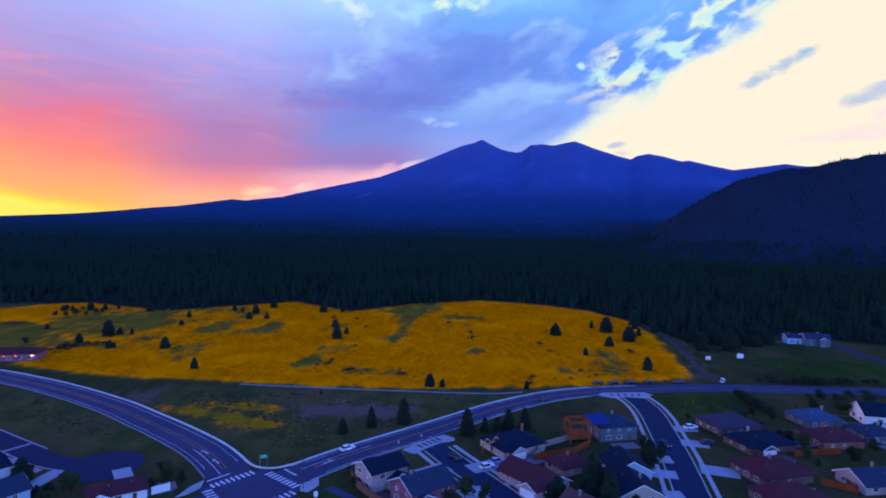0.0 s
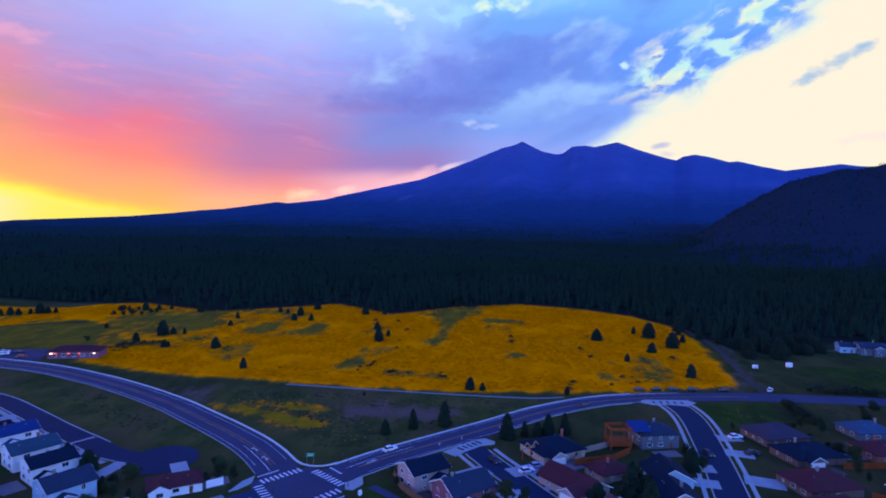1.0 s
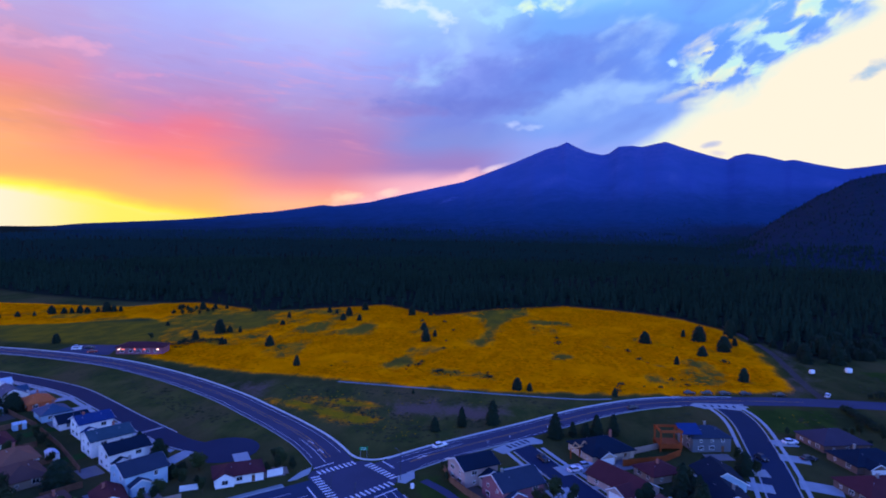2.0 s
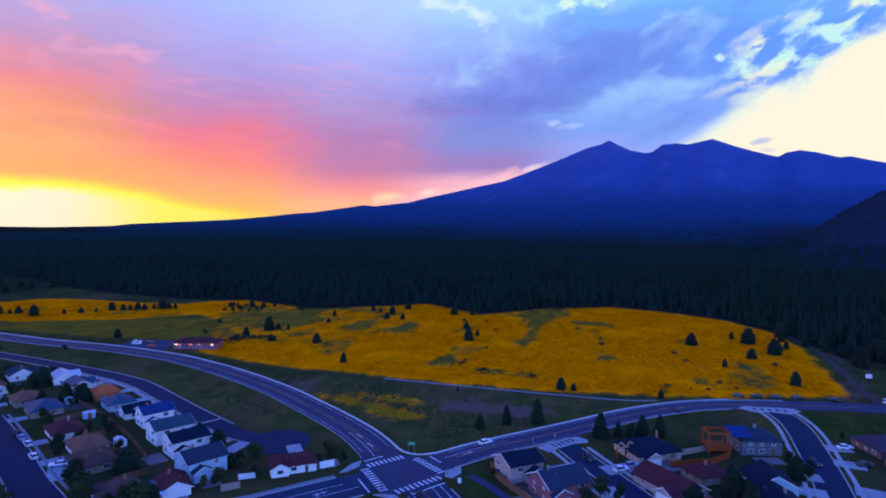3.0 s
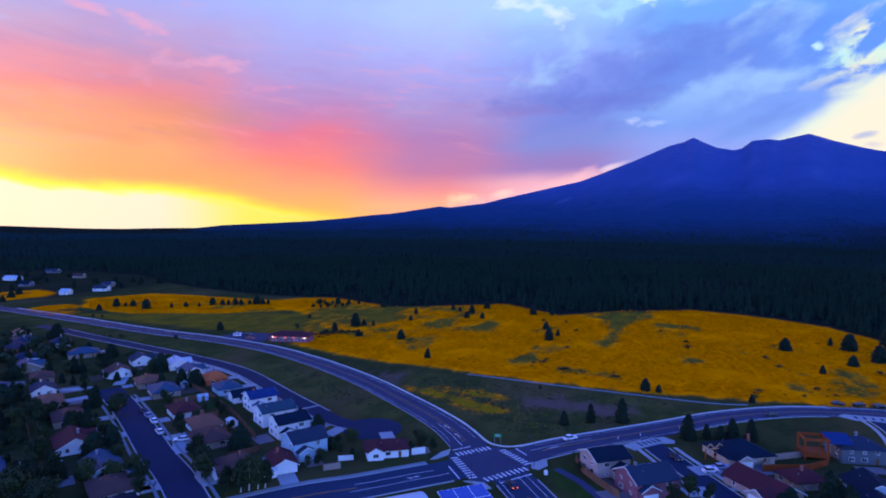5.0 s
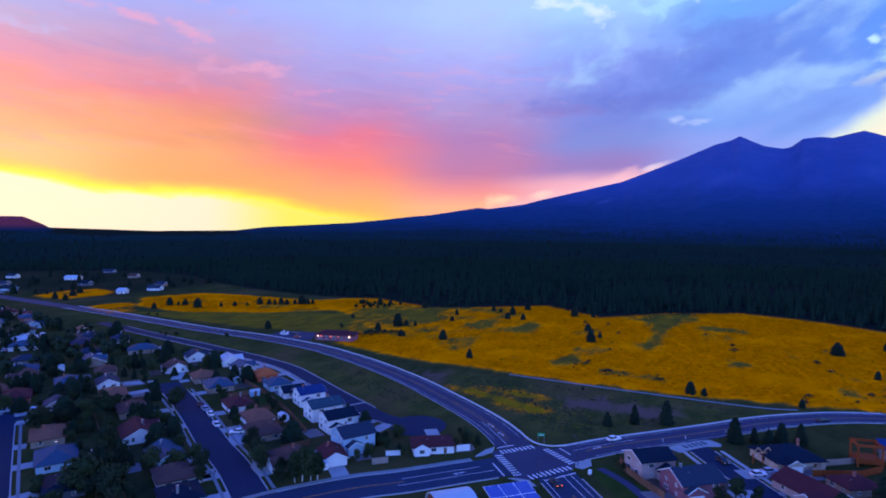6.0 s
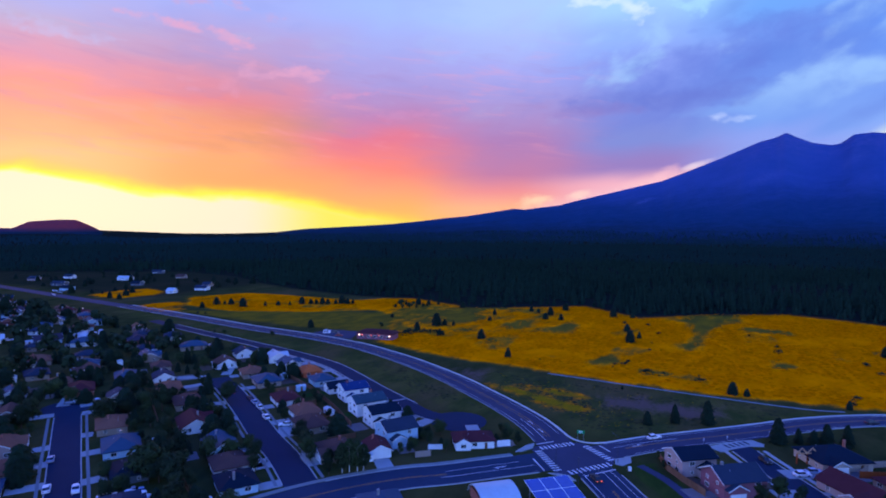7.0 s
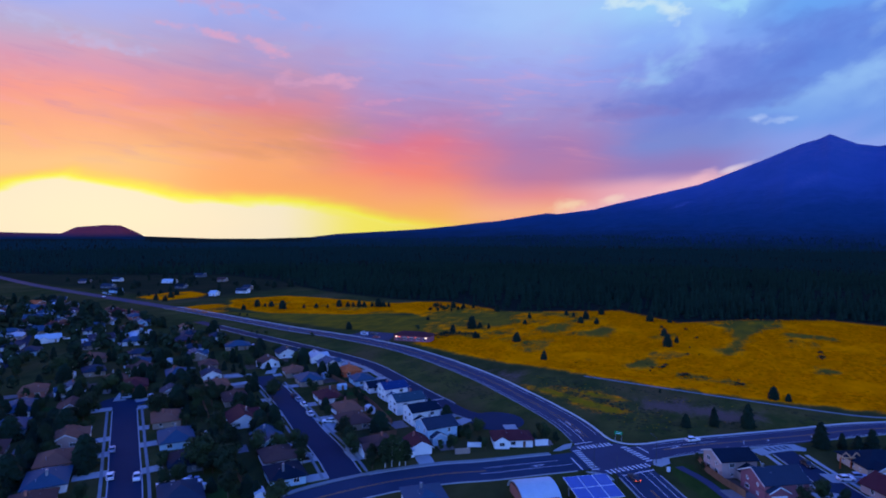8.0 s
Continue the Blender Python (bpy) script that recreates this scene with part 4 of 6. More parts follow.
bm = bmesh.new()
ribbon(bm, glide([(-124, 168.3), (-119.5, 175.5)]), -0.5, 0.5, -0.1, 0.07)
tagged(new("pavement", finish(bm, "pavement", concrete)), "pale concrete gutter across the street", "pavement", kind="structure")
slab("road", [(-236, 262), (-214, 258), (-205, 261), (-214, 282), (-236, 279)], 0.05, asphalt, "dark parking lot beside the red building", "parking lot")


# ---------------------------------------------------------------- houses
def window_meshes(w, h):
    bm = bmesh.new()
    for x0, x1, z0, z1 in ((-w / 2 - 0.1, -w / 2, -0.1, h + 0.1), (w / 2, w / 2 + 0.1, -0.1, h + 0.1), (-w / 2, w / 2, -0.1, 0), (-w / 2, w / 2, h, h + 0.1), (-0.03, 0.03, 0, h)):
        box(bm, x0, x1, -0.07, 0.02, z0, z1)
    f = finish(bm, "window", white_trim)
    bm = bmesh.new()
    box(bm, -w / 2, w / 2, -0.025, 0.02, 0, h)
    return f, finish(bm, "pane", glass)


WINDOW = {"wide": window_meshes(1.7, 1.2), "tall": window_meshes(1.0, 1.4), "small": window_meshes(0.8, 0.8)}
bm = bmesh.new()
box(bm, -0.5, 0.5, -0.05, 0.02, 0.0, 2.05)
box(bm, -0.36, 0.36, -0.07, -0.05, 1.2, 1.85)
DOOR = finish(bm, "door", wood_brown)


def garage_mesh(w):
    bm = bmesh.new()
    for k in range(4):
        box(bm, -w / 2, w / 2, -0.06, 0.02, 0.02 + k * 0.55, 0.53 + k * 0.55)
    box(bm, -w / 2 - 0.12, -w / 2, -0.08, 0.02, 0, 2.35)
    box(bm, w / 2, w / 2 + 0.12, -0.08, 0.02, 0, 2.35)
    box(bm, -w / 2 - 0.12, w / 2 + 0.12, -0.08, 0.02, 2.22, 2.36)
    return finish(bm, "garage_door", white_trim)


GARAGE = {4.8: garage_mesh(4.8), 2.6: garage_mesh(2.6)}
FACE = {"front": (0, -1, 0), "back": (0, 1, 180), "east": (1, 0, 90), "west": (-1, 0, -90)}


def opening(house, kind, faceside, along, z, w, d):
    """Places a window, door or garage door on one wall of a box w by d."""
    fx, fy, turn = FACE[faceside]
    x = along if fx == 0 else fx * (w / 2)
    y = along if fy == 0 else fy * (d / 2)
    if faceside == "back":
        x = -along
    m = pose(x + fx * 0.012, y + fy * 0.012, z, 0, 0, turn)
    if kind in WINDOW:
        f, p = WINDOW[kind]
        ob = part("window", f, None, house)
        part("pane", p, None, ob)
    elif kind == "door":
        ob = part("door", DOOR, None, house)
    else:
        ob = part("garage_door", GARAGE[kind], None, house)
    ob.matrix_basis = m
    return ob


def roof_mesh(w, d, h, rise, style, over=0.65, thick=0.22):
    bm = bmesh.new()
    if style == "gable":
        k = rise / (d / 2)
        e = d / 2 + over
        prism(bm, [(-e, h - over * k), (0, h + rise), (e, h - over * k), (e, h - over * k + thick), (0, h + rise + thick), (-e, h - over * k + thick)], -w / 2 - over, w / 2 + over)
    else:
        a, b = w / 2 + over, d / 2 + over
        k = rise / b
        run = max(0.4, a - b)
        z0, z1, z2 = h - 0.12, h + 0.12, h + rise
        c = [bm.verts.new(p) for p in ((-a, -b, z0), (a, -b, z0), (a, b, z0), (-a, b, z0), (-a, -b, z1), (a, -b, z1), (a, b, z1), (-a, b, z1), (-run, 0, z2), (run, 0, z2))]
        for f in ((0, 3, 2, 1), (0, 1, 5, 4), (1, 2, 6, 5), (2, 3, 7, 6), (3, 0, 4, 7), (4, 5, 9, 8), (5, 6, 9), (6, 7, 8, 9), (7, 4, 8)):
            bm.faces.new([c[i] for i in f])
    return bm


def body_mesh(w, d, h, rise, style):
    bm = bmesh.new()
    if style == "gable":
        prism(bm, [(-d / 2, -0.3), (d / 2, -0.3), (d / 2, h), (0, h + rise - 0.02), (-d / 2, h)], -w / 2, w / 2)
    else:
        box(bm, -w / 2, w / 2, -d / 2, d / 2, -0.3, h)
    return bm


def fascia_mesh(w, d, h, rise, over=0.65):
    """Light boards under the gable's edges."""
    k = rise / (d / 2)
    e = d / 2 + over
    out = []
    for x0, x1 in ((-w / 2 - over - 0.05, -w / 2 - over + 0.0), (w / 2 + over, w / 2 + over + 0.05)):
        bm = bmesh.new()
        out.append(bm)
        prism(bm, [(-e, h - over * k - 0.12), (0, h + rise - 0.14), (e, h - over * k - 0.12), (e, h - over * k + 0.18), (0, h + rise + 0.18), (-e, h - over * k + 0.18)], x0, x1)
    return out


SIZE = 0.84     # houses shrunk to fit the camera's view


def house(x, y, rot, w, d, h, style, wall, roof, wing=None, garage=None, rise=None, chimney=True, label="", seed=0, trim=True):
    """A house whose ridge runs along its own x. wing: (place along x, width, reach to the front). garage: side."""
    rng = random.Random(seed + int(x * 7 + y * 13))
    rise = rise or d * (0.21 if h > 5.5 else 0.26)
    if h < 4:
        h *= 0.82 if x > 10 else 0.9
    storeys = "two-storey" if h > 4.4 else "single-storey"
    words = {"navy": "navy shingle", "slate": "slate-grey shingle", "maroon": "maroon shingle", "brown": "brown shingle", "clay": "clay-red shingle", "orange": "orange-red", "blue": "blue metal", "pale": "pale metal", "tarp": "bright blue", "dusk": "mauve-grey shingle", "teal": "teal-grey shingle"}
    hs = thing("house", pose(x, y, 0, 0, 0, rot) @ Matrix.Diagonal((SIZE, SIZE, SIZE, 1)), label or f"{storeys} {wall} house with a {words[roof]} {style} roof", "house", "houses of the neighbourhood")
    part("wall", body_mesh(w, d, h, rise, style), WALL[wall], hs)
    r = part("roof", roof_mesh(w, d, h, rise, style), ROOF[roof], hs)
    if style == "gable" and trim:
        for bm in fascia_mesh(w, d, h, rise):
            part("fascia", bm, white_trim, hs)
    if chimney:
        bm = bmesh.new()
        cx, cy = rng.uniform(-w * 0.3, w * 0.3), rng.uniform(-d * 0.15, d * 0.15)
        box(bm, cx - 0.35, cx + 0.35, cy - 0.3, cy + 0.3, h, h + rise + 0.9)
        box(bm, cx - 0.42, cx + 0.42, cy - 0.37, cy + 0.37, h + rise + 0.9, h + rise + 1.02)
        part("chimney", bm, WALL["brick"] if rng.random() < 0.5 else metal_grey, r)
    for k in range(2):
        bm = bmesh.new()
        vx, vy = rng.uniform(-w * 0.35, w * 0.35), rng.choice((-1, 1)) * d * 0.2
        tube(bm, (vx, vy, h), (vx, vy, h + rise * 0.6 + 0.45), 0.09, 0.09, 6)
        part("vent_pipe", bm, metal_grey, r)
    if wing:
        wx, ww, wr = wing[:3]
        wrise = ww * 0.27
        wh = wing[3] if len(wing) > 3 else h * 0.97 if h < 4 else h
        bm = body_mesh(wr + d / 2, ww, wh, wrise, "gable")
        turn = Matrix.Translation((wx, -(wr + d / 2) / 2, 0)) @ pose(0, 0, 0, 0, 0, 90)
        bm.transform(turn)
        part("wing_wall", bm, WALL[wall], hs)
        bm = roof_mesh(wr + d / 2, ww, wh, wrise, "gable", 0.4)
        bm.transform(turn)
        part("wing_roof", bm, ROOF[roof], hs)
        if trim:
            bm, spare = fascia_mesh(wr + d / 2, ww, wh, wrise, 0.4)
            spare.free()
            bm.transform(turn)
            part("fascia", bm, white_trim, hs)
        f = opening(hs, 4.8 if ww > 5.6 else "wide", "front", wx, 0.0 if ww > 5.6 else 0.95, w, d)
        f.location.y = -d / 2 - wr - 0.012
        if wh > 4.4:
            f = opening(hs, "wide", "front", wx, 3.5, w, d)
            f.location.y = -d / 2 - wr - 0.012
    if garage:
        opening(hs, 4.8, garage, 0.0 if garage in ("east", "west") else -w * 0.22, 0.0, w, d)
    levels = [0.95] + ([3.6] if h > 4.4 else [])
    for z in levels:
        for sd, span in (("front", w), ("back", w), ("east", d), ("west", d)):
            n = 2 if span < 14 else 3
            for i in range(n):
                a = (i - (n - 1) / 2) * span / n * 0.86
                if wing and sd == "front" and abs(a - wing[0]) < wing[1] / 2 + 1.0:
                    continue
                if garage == sd and z < 1:
                    continue
                if sd == "front" and z < 1 and i == n - 1:
                    opening(hs, "door", sd, a, 0.05, w, d)
                    continue
                opening(hs, rng.choice(("wide", "tall", "wide", "small")), sd, a, z, w, d)
    return hs


S = -33.0      # the streets of the western neighbourhood run this way
HOUSES = [
    # row above the cul-de-sac street: their fronts look north-east
    (-101, 138, S + 90, 12, 11, 5.6, "gable", "blue", "slate", (-2.5, 5.4, 2.4, 3.0)),
    (-113.3, 149, S + 90, 12, 9.5, 5.6, "gable", "white", "navy", (-3, 5.0, 2.0, 2.8)),
    (-124.2, 156.5, S + 90, 13, 10, 5.6, "gable", "white", "teal", None),
    (-137.6, 167, S + 90, 11, 9.5, 5.6, "gable", "white", "tarp", (-2.5, 5.0, 1.8, 2.8)),
    (-149, 172, S + 90, 10, 8, 3.1, "gable", "white", "navy", None),
    (-161, 178, S + 180, 11, 10, 3.1, "hip", "blue", "blue", None),
    (-175, 187, S + 180, 11, 9.5, 3.1, "hip", "rust", "orange", None),
    (-191, 192, S + 180, 13, 10, 3.2, "gable", "white", "blue", (3, 6, 2)),
    (-206, 200, S + 180, 11, 10, 3.2, "gable", "white", "pale", (2, 6, 2)),
    (-227, 200, S + 180, 12, 10, 3.2, "gable", "white", "slate", (2, 6, 2)),
    # south-east end, towards the crossing
    (-78.5, 145.5, 32, 14, 9, 3.0, "hip", "white", "maroon", (-4.2, 5.2, 1.4)),
    (-100.6, 126.6, -45, 10.5, 7.5, 3.0, "gable", "white", "maroon", None, "east"),
    (-110.5, 120.5, S, 13, 10, 2.9, "hip", "tan", "brown", (3, 6, 2.5)),
    (-131, 134, S, 14, 11, 2.9, "hip", "tan", "brown", None),
    (-141, 143, S, 13, 10, 2.9, "hip", "white", "clay", None),
    (-157, 151.5, S, 13, 10, 2.9, "hip", "white", "maroon", None),
    (-181, 167, S, 14, 11, 2.9, "hip", "tan", "blue", None),
    (-196, 174, S, 12, 10, 2.9, "hip", "tan", "clay", None),
    (-219, 181, S, 13, 10, 2.9, "gable", "white", "brown", (2, 6, 2)),
    # south side of street H
    (-130.5, 99, S + 180, 12.5, 10, 2.9, "hip", "white", "brown", (-3, 6, 2)),
    (-142, 107, S + 180, 15, 10, 2.9, "gable", "blue", "blue", None),
    (-165, 117, S + 180, 15, 10.5, 2.9, "gable", "white", "maroon", (4, 6, 2)),
    (-186, 132, S + 180, 14, 10, 2.9, "hip", "tan", "brown", None),
    (-207, 141, S + 180, 13, 10, 2.9, "hip", "tan", "clay", None),
    (-120, 91.5, S + 180, 12, 10.5, 2.9, "hip", "blue", "navy", None),
    (-207, 120, S, 9, 8, 5.2, "gable", "peach", "slate", None),
    (-187, 104, S, 14, 10, 2.9, "hip", "tan", "clay", None),
    (-168, 94, S, 15, 11, 2.9, "hip", "blue", "blue", None),
    (-133, 70, S, 14, 11, 2.9, "hip", "white", "slate", None),
    (-150, 84, S, 13, 10, 2.9, "hip", "grey", "navy", None),
    # south-west side of street I
    (-196, 77, S + 180, 14, 10, 3.0, "gable", "peach", "clay", (3, 6, 2)),
    (-181, 66, S + 180, 13, 10, 2.9, "hip", "tan", "clay", None),
    (-169, 58, S + 180, 14, 11, 2.9, "hip", "white", "blue", None),
    (-158, 49, S + 180, 14, 11, 2.9, "hip", "tan", "brown", None),
    (-226, 94, S + 180, 13, 10, 2.9, "gable", "tan", "brown", (-3, 6, 2)),
    (-241, 85, S, 18, 12, 3.0, "hip", "white", "blue", None),
    (-222, 73, S, 15, 11, 2.9, "hip", "blue", "blue", None),
    (-262, 99, S, 14, 10, 2.9, "hip", "brick", "clay", None),
    (-251, 108, S, 14, 10, 2.9, "gable", "white", "blue", (3, 6, 2)),
    (-205, 60, S, 14, 10, 2.9, "hip", "tan", "brown", None),
    (-236, 124, S + 180, 15, 11, 2.9, "hip", "brick", "maroon", None),
    (-251, 125, S, 13, 10, 2.9, "hip", "tan", "clay", None),
    (-238, 145, S + 180, 13, 10, 2.9, "hip", "white", "blue", None),
    (-240, 163, S + 180, 12, 9, 2.9, "hip", "tan", "brown", None),
    (-223, 151, S + 180, 12, 9, 2.9, "gable", "white", "slate", None),
    # south of the crossing
    (-80, 97, -45, 14, 11, 3.2, "hip", "white", "blue", None),
    # either side of street C
    (-18.5, 155.5, 37, 12, 10, 5.6, "gable", "peach", "navy", (2.4, 6.6, 2.6, 3.0)),
    (-8, 147, 37, 14, 11, 5.2, "gable", "rose", "slate", (-3.6, 6.0, 1.6, 3.4)),
    (17, 178.5, 30, 17, 14, 3.4, "hip", "cream", "navy", (-4, 6, 2.2)),
    (19.5, 156, -50, 18, 11, 3.4, "gable", "peach", "maroon", (5, 6.4, 3)),
    (30, 139, -50, 15, 11, 3.4, "gable", "tan", "brown", (3, 6, 2)),
    (49, 190, 12, 14, 11, 5.0, "hip", "grey", "slate", None),
    (45, 164, 94, 12, 12, 3.2, "gable", "blue", "navy", None),
    (43, 151, 94, 12, 12, 3.2, "gable", "cream", "navy", None),
    (30, 165, 30, 11, 9, 3.2, "hip", "tan", "maroon", None),
    # east of street D
    (89, 198, 14, 18, 14, 3.3, "hip", "umber", "dusk", None),
    (91, 183, 14, 19, 13, 3.2, "hip", "umber", "navy", (-4, 6, 2.5)),
    (83, 163, 14, 18, 14, 3.3, "hip", "umber", "maroon", None),
    (79, 148, 14, 17, 12, 3.3, "hip", "umber", "maroon", (-4, 6, 2.5)),
    (121, 205, 8, 15, 12, 3.4, "hip", "grey", "blue", None),
    (115, 187, 8, 16, 12, 3.4, "hip", "brick", "maroon", None),
    (144, 207, -12, 14, 13, 4.2, "gable", "white", "navy", None),
    (106, 158, 8, 15, 11, 3.4, "gable", "peach", "slate", (3, 6, 2.5)),
    (131, 192, 8, 12, 10, 3.2, "hip", "grey", "slate", None),
    (133, 165, 8, 15, 11, 3.4, "hip", "tan", "slate", None),
    # farmhouse at the wood's edge
    (204, 333, -8, 15, 10, 5.0, "gable", "grey", "slate", (2, 5, 3)),
    (194.5, 338, -8, 9, 8, 4.2, "gable", "blue", "slate", None),
]
for i, hrow in enumerate(HOUSES):
    house(*hrow, seed=i, chimney=(i % 3 != 1))

# further west the houses stand in rows beside unseen streets
rng = random.Random(21)
# extra blue and pale entries: roof colours, plus the misty distance's sheen put in
ROOFS_WEST = ["brown", "clay", "blue", "slate", "blue", "dusk", "pale", "maroon", "slate", "blue"]
WALLS_WEST = ["tan", "white", "tan", "blue", "blue", "white", "tan", "brick", "white"]
u, v = Vector((-math.cos(radians(-S)), math.sin(radians(-S)), 0)), Vector((math.sin(radians(-S)), math.cos(radians(-S)), 0))
for row in range(-6, 7):
    for k in range(0, 24):
        p = Vector((-262, 140, 0)) + u * (k * 17.5) + v * (row * 23 + (5 if row % 2 else 0))
        px, py = p.x + rng.uniform(-4.5, 4.5), p.y + rng.uniform(-4.5, 4.5)
        road_y = np.interp(px, [-600, -440, -360, -283, -240], [290, 262, 246, 232, 225])
        if py > road_y - 14 or px < -560 or py < 70 or rng.random() < 0.10:
            continue
        if any((px - q[0]) ** 2 + (py - q[1]) ** 2 < 260 for q in HOUSES):
            continue
        if py < 40 or (px > -300 and py < 110):
            continue
        hw = rng.choice(((14, 10), (13, 10), (15, 11), (12, 9)))
        st = rng.choice(("hip", "gable", "hip"))
        row_ = (px, py, S + rng.choice((0, 180, 90, 270)) + rng.uniform(-9, 9), *hw, 2.9, st, rng.choice(WALLS_WEST), rng.choice(ROOFS_WEST), (rng.choice((-3, 3)), 6, 2) if st == "gable" else None)
        HOUSES.append(row_)
        house(*row_, seed=k + 50 * row, chimney=rng.random() < 0.4)
for px, py, w, wl, rf in ((-721, 371, 12, "peach", "slate"), (-711, 405, 12, "white", "slate"), (-640, 352, 16, "grey", "slate"), (-636, 423, 18, "white", "pale"), (-680, 500, 16, "grey", "slate"),
                         (-478, 394, 14, "white", "slate"), (-483, 363, 8, "white", "pale"), (-571, 391, 12, "grey", "navy"), (-500, 420, 10, "tan", "slate"), (-600, 470, 12, "tan", "brown"), (-590, 330, 12, "blue", "navy"), (-515, 222, 24, "blue", "blue"), (-545, 235, 12, "brick", "orange")):
    HOUSES.append((px, py))
    house(px, py, 20, w, 10, 3.4, "gable", wl, rf, None, chimney=False, label="distant low pale house at the forest's edge")

# ---------------------------------------------------------------- trees
def pine_proto(high, wide, seed, whorls=26, arms=10, power=0.55):
    rng = random.Random(seed)
    t = thing("pine_tree", Matrix(), "dark green conical pine tree", "tree", "pine trees")
    bm = bmesh.new()
    tube(bm, (0, 0, -0.2), (0, 0, high * 0.55), high * 0.022, high * 0.012, 7)
    tube(bm, (0, 0, high * 0.55), (0, 0, high * 0.96), high * 0.012, high * 0.003, 6)
    part("trunk", bm, bark, t)
    bm = bmesh.new()
    for k in range(whorls):
        f = k / (whorls - 1)
        z = high * (0.09 + 0.87 * f)
        reachr = wide * (1 - f) ** power * (0.55 + 0.45 * min(1, f * 6 + 0.4)) + 0.12 * wide
        n = max(5, int(arms * (1 - 0.45 * f)))
        for i in range(n):
            a = 6.283 * (i / n) + rng.uniform(-0.35, 0.35)
            r = reachr * rng.uniform(0.5, 1.12)
            d = Vector((math.cos(a), math.sin(a), 0))
            s = Vector((-d.y, d.x, 0))
            zz = z + rng.uniform(-0.045, 0.035) * high
            drop = r * rng.uniform(0.15, 0.45)
            wd = r * rng.uniform(0.32, 0.5)
            p0 = bm.verts.new((0, 0, zz + 0.05 * high))
            p1 = bm.verts.new(d * r * 0.6 + s * wd + Vector((0, 0, zz - drop * 0.5)))
            p2 = bm.verts.new(d * r + Vector((0, 0, zz - drop)))
            p3 = bm.verts.new(d * r * 0.6 - s * wd + Vector((0, 0, zz - drop * 0.5)))
            p4 = bm.verts.new(d * r * 0.55 + Vector((0, 0, zz + 0.035 * high)))
            p5 = bm.verts.new(d * r * 0.5 + Vector((0, 0, zz - 0.05 * high - drop * 0.4)))
            for f4 in ((p0, p1, p4), (p1, p2, p4), (p2, p3, p4), (p3, p0, p4), (p0, p5, p1), (p1, p5, p2), (p2, p5, p3), (p3, p5, p0)):
                bm.faces.new(f4)
    part("crown", bm, pine_mat, t)
    return t


def leafy_proto(high, wide, seed, material, lobes=9, leaves=95, cone=False):
    rng = random.Random(seed)
    t = thing("leafy_tree", Matrix(), "rounded dark leafy garden tree", "tree", "garden trees")
    bm = bmesh.new()
    tube(bm, (0, 0, -0.2), (0.05, 0, high * 0.4), high * 0.03, high * 0.018, 7)
    tops = []
    for i in range(5):
        a = 6.283 * i / 5 + rng.uniform(-0.4, 0.4)
        q = (math.cos(a) * wide * 0.55, math.sin(a) * wide * 0.55, high * rng.uniform(0.55, 0.8))
        tube(bm, (0.05, 0, high * 0.33), q, high * 0.014, high * 0.004, 5)
        tops.append(q)
    part("trunk", bm, bark, t)
    bm = bmesh.new()
    for i in range(lobes):
        a, rr = rng.uniform(0, 6.283), wide * rng.uniform(0.05, 0.62)
        c = Vector((math.cos(a) * rr, math.sin(a) * rr, high * rng.uniform(0.36, 0.82)))
        size = wide * rng.uniform(0.36, 0.55)
        if cone:      # a broad low-branched pine
            f = i / (lobes - 1)
            c = Vector((math.cos(a) * wide * 0.42 * (1 - f), math.sin(a) * wide * 0.42 * (1 - f), high * (0.14 + 0.72 * f)))
            size = wide * (0.62 - 0.36 * f) * rng.uniform(0.85, 1.1)
        for k in range(leaves):
            w = Vector((rng.gauss(0, 1), rng.gauss(0, 1), rng.gauss(0, 0.85))).normalized()
            p = c + w * size * (rng.uniform(0.45, 1.0) ** 0.6) * rng.uniform(0.95, 1.18)
            if p.z < high * (0.04 if cone else 0.2):
                continue
            e = size * rng.uniform(0.13, 0.27)
            s1 = w.orthogonal().normalized()
            s1.rotate(Matrix.Rotation(rng.uniform(0, 6.283), 3, w))
            s2 = w.cross(s1)
            q = [bm.verts.new(p + o) for o in (s1 * e, s2 * e * 0.8, -s1 * e * 0.9, -s2 * e, w * e * 0.5)]
            for j in range(4):
                bm.faces.new((q[j], q[(j + 1) % 4], q[4]))
            bm.faces.new((q[3], q[2], q[1], q[0]))
    part("crown", bm, material, t)
    return t


PINES = [pine_proto(8.5, 2.5, 3, 28, 12, 0.45), pine_proto(9.0, 2.3, 4, 28, 12, 0.48), pine_proto(8.0, 2.8, 5, 28, 12, 0.42)]
LEAFY = [leafy_proto(8.0, 3.4, 11, leaf_mat), leafy_proto(7.0, 3.8, 12, leaf_mat, 10), leafy_proto(9.0, 3.2, 13, leaf_mat, 11), leafy_proto(6.0, 2.6, 14, hedge_mat)]
BROAD = [pine_proto(8.0, 3.3, 41, 30, 13, 0.36), pine_proto(8.0, 2.9, 42, 30, 13, 0.42), pine_proto(8.0, 3.6, 43, 28, 14, 0.34)]
for s in BROAD:
    s.name = "pine_tree"
    tagged(s, "broad dark pine standing alone in the meadow", "tree", "pine trees")
SHRUBS = [leafy_proto(2.2, 1.5, 15, hedge_mat, 6, 30), leafy_proto(1.7, 1.7, 16, hedge_mat, 6, 30)]
for s in SHRUBS:
    s.name = "shrub"
    tagged(s, "low dark green shrub in dry grass", "shrub", "shrubs")
USED = set()


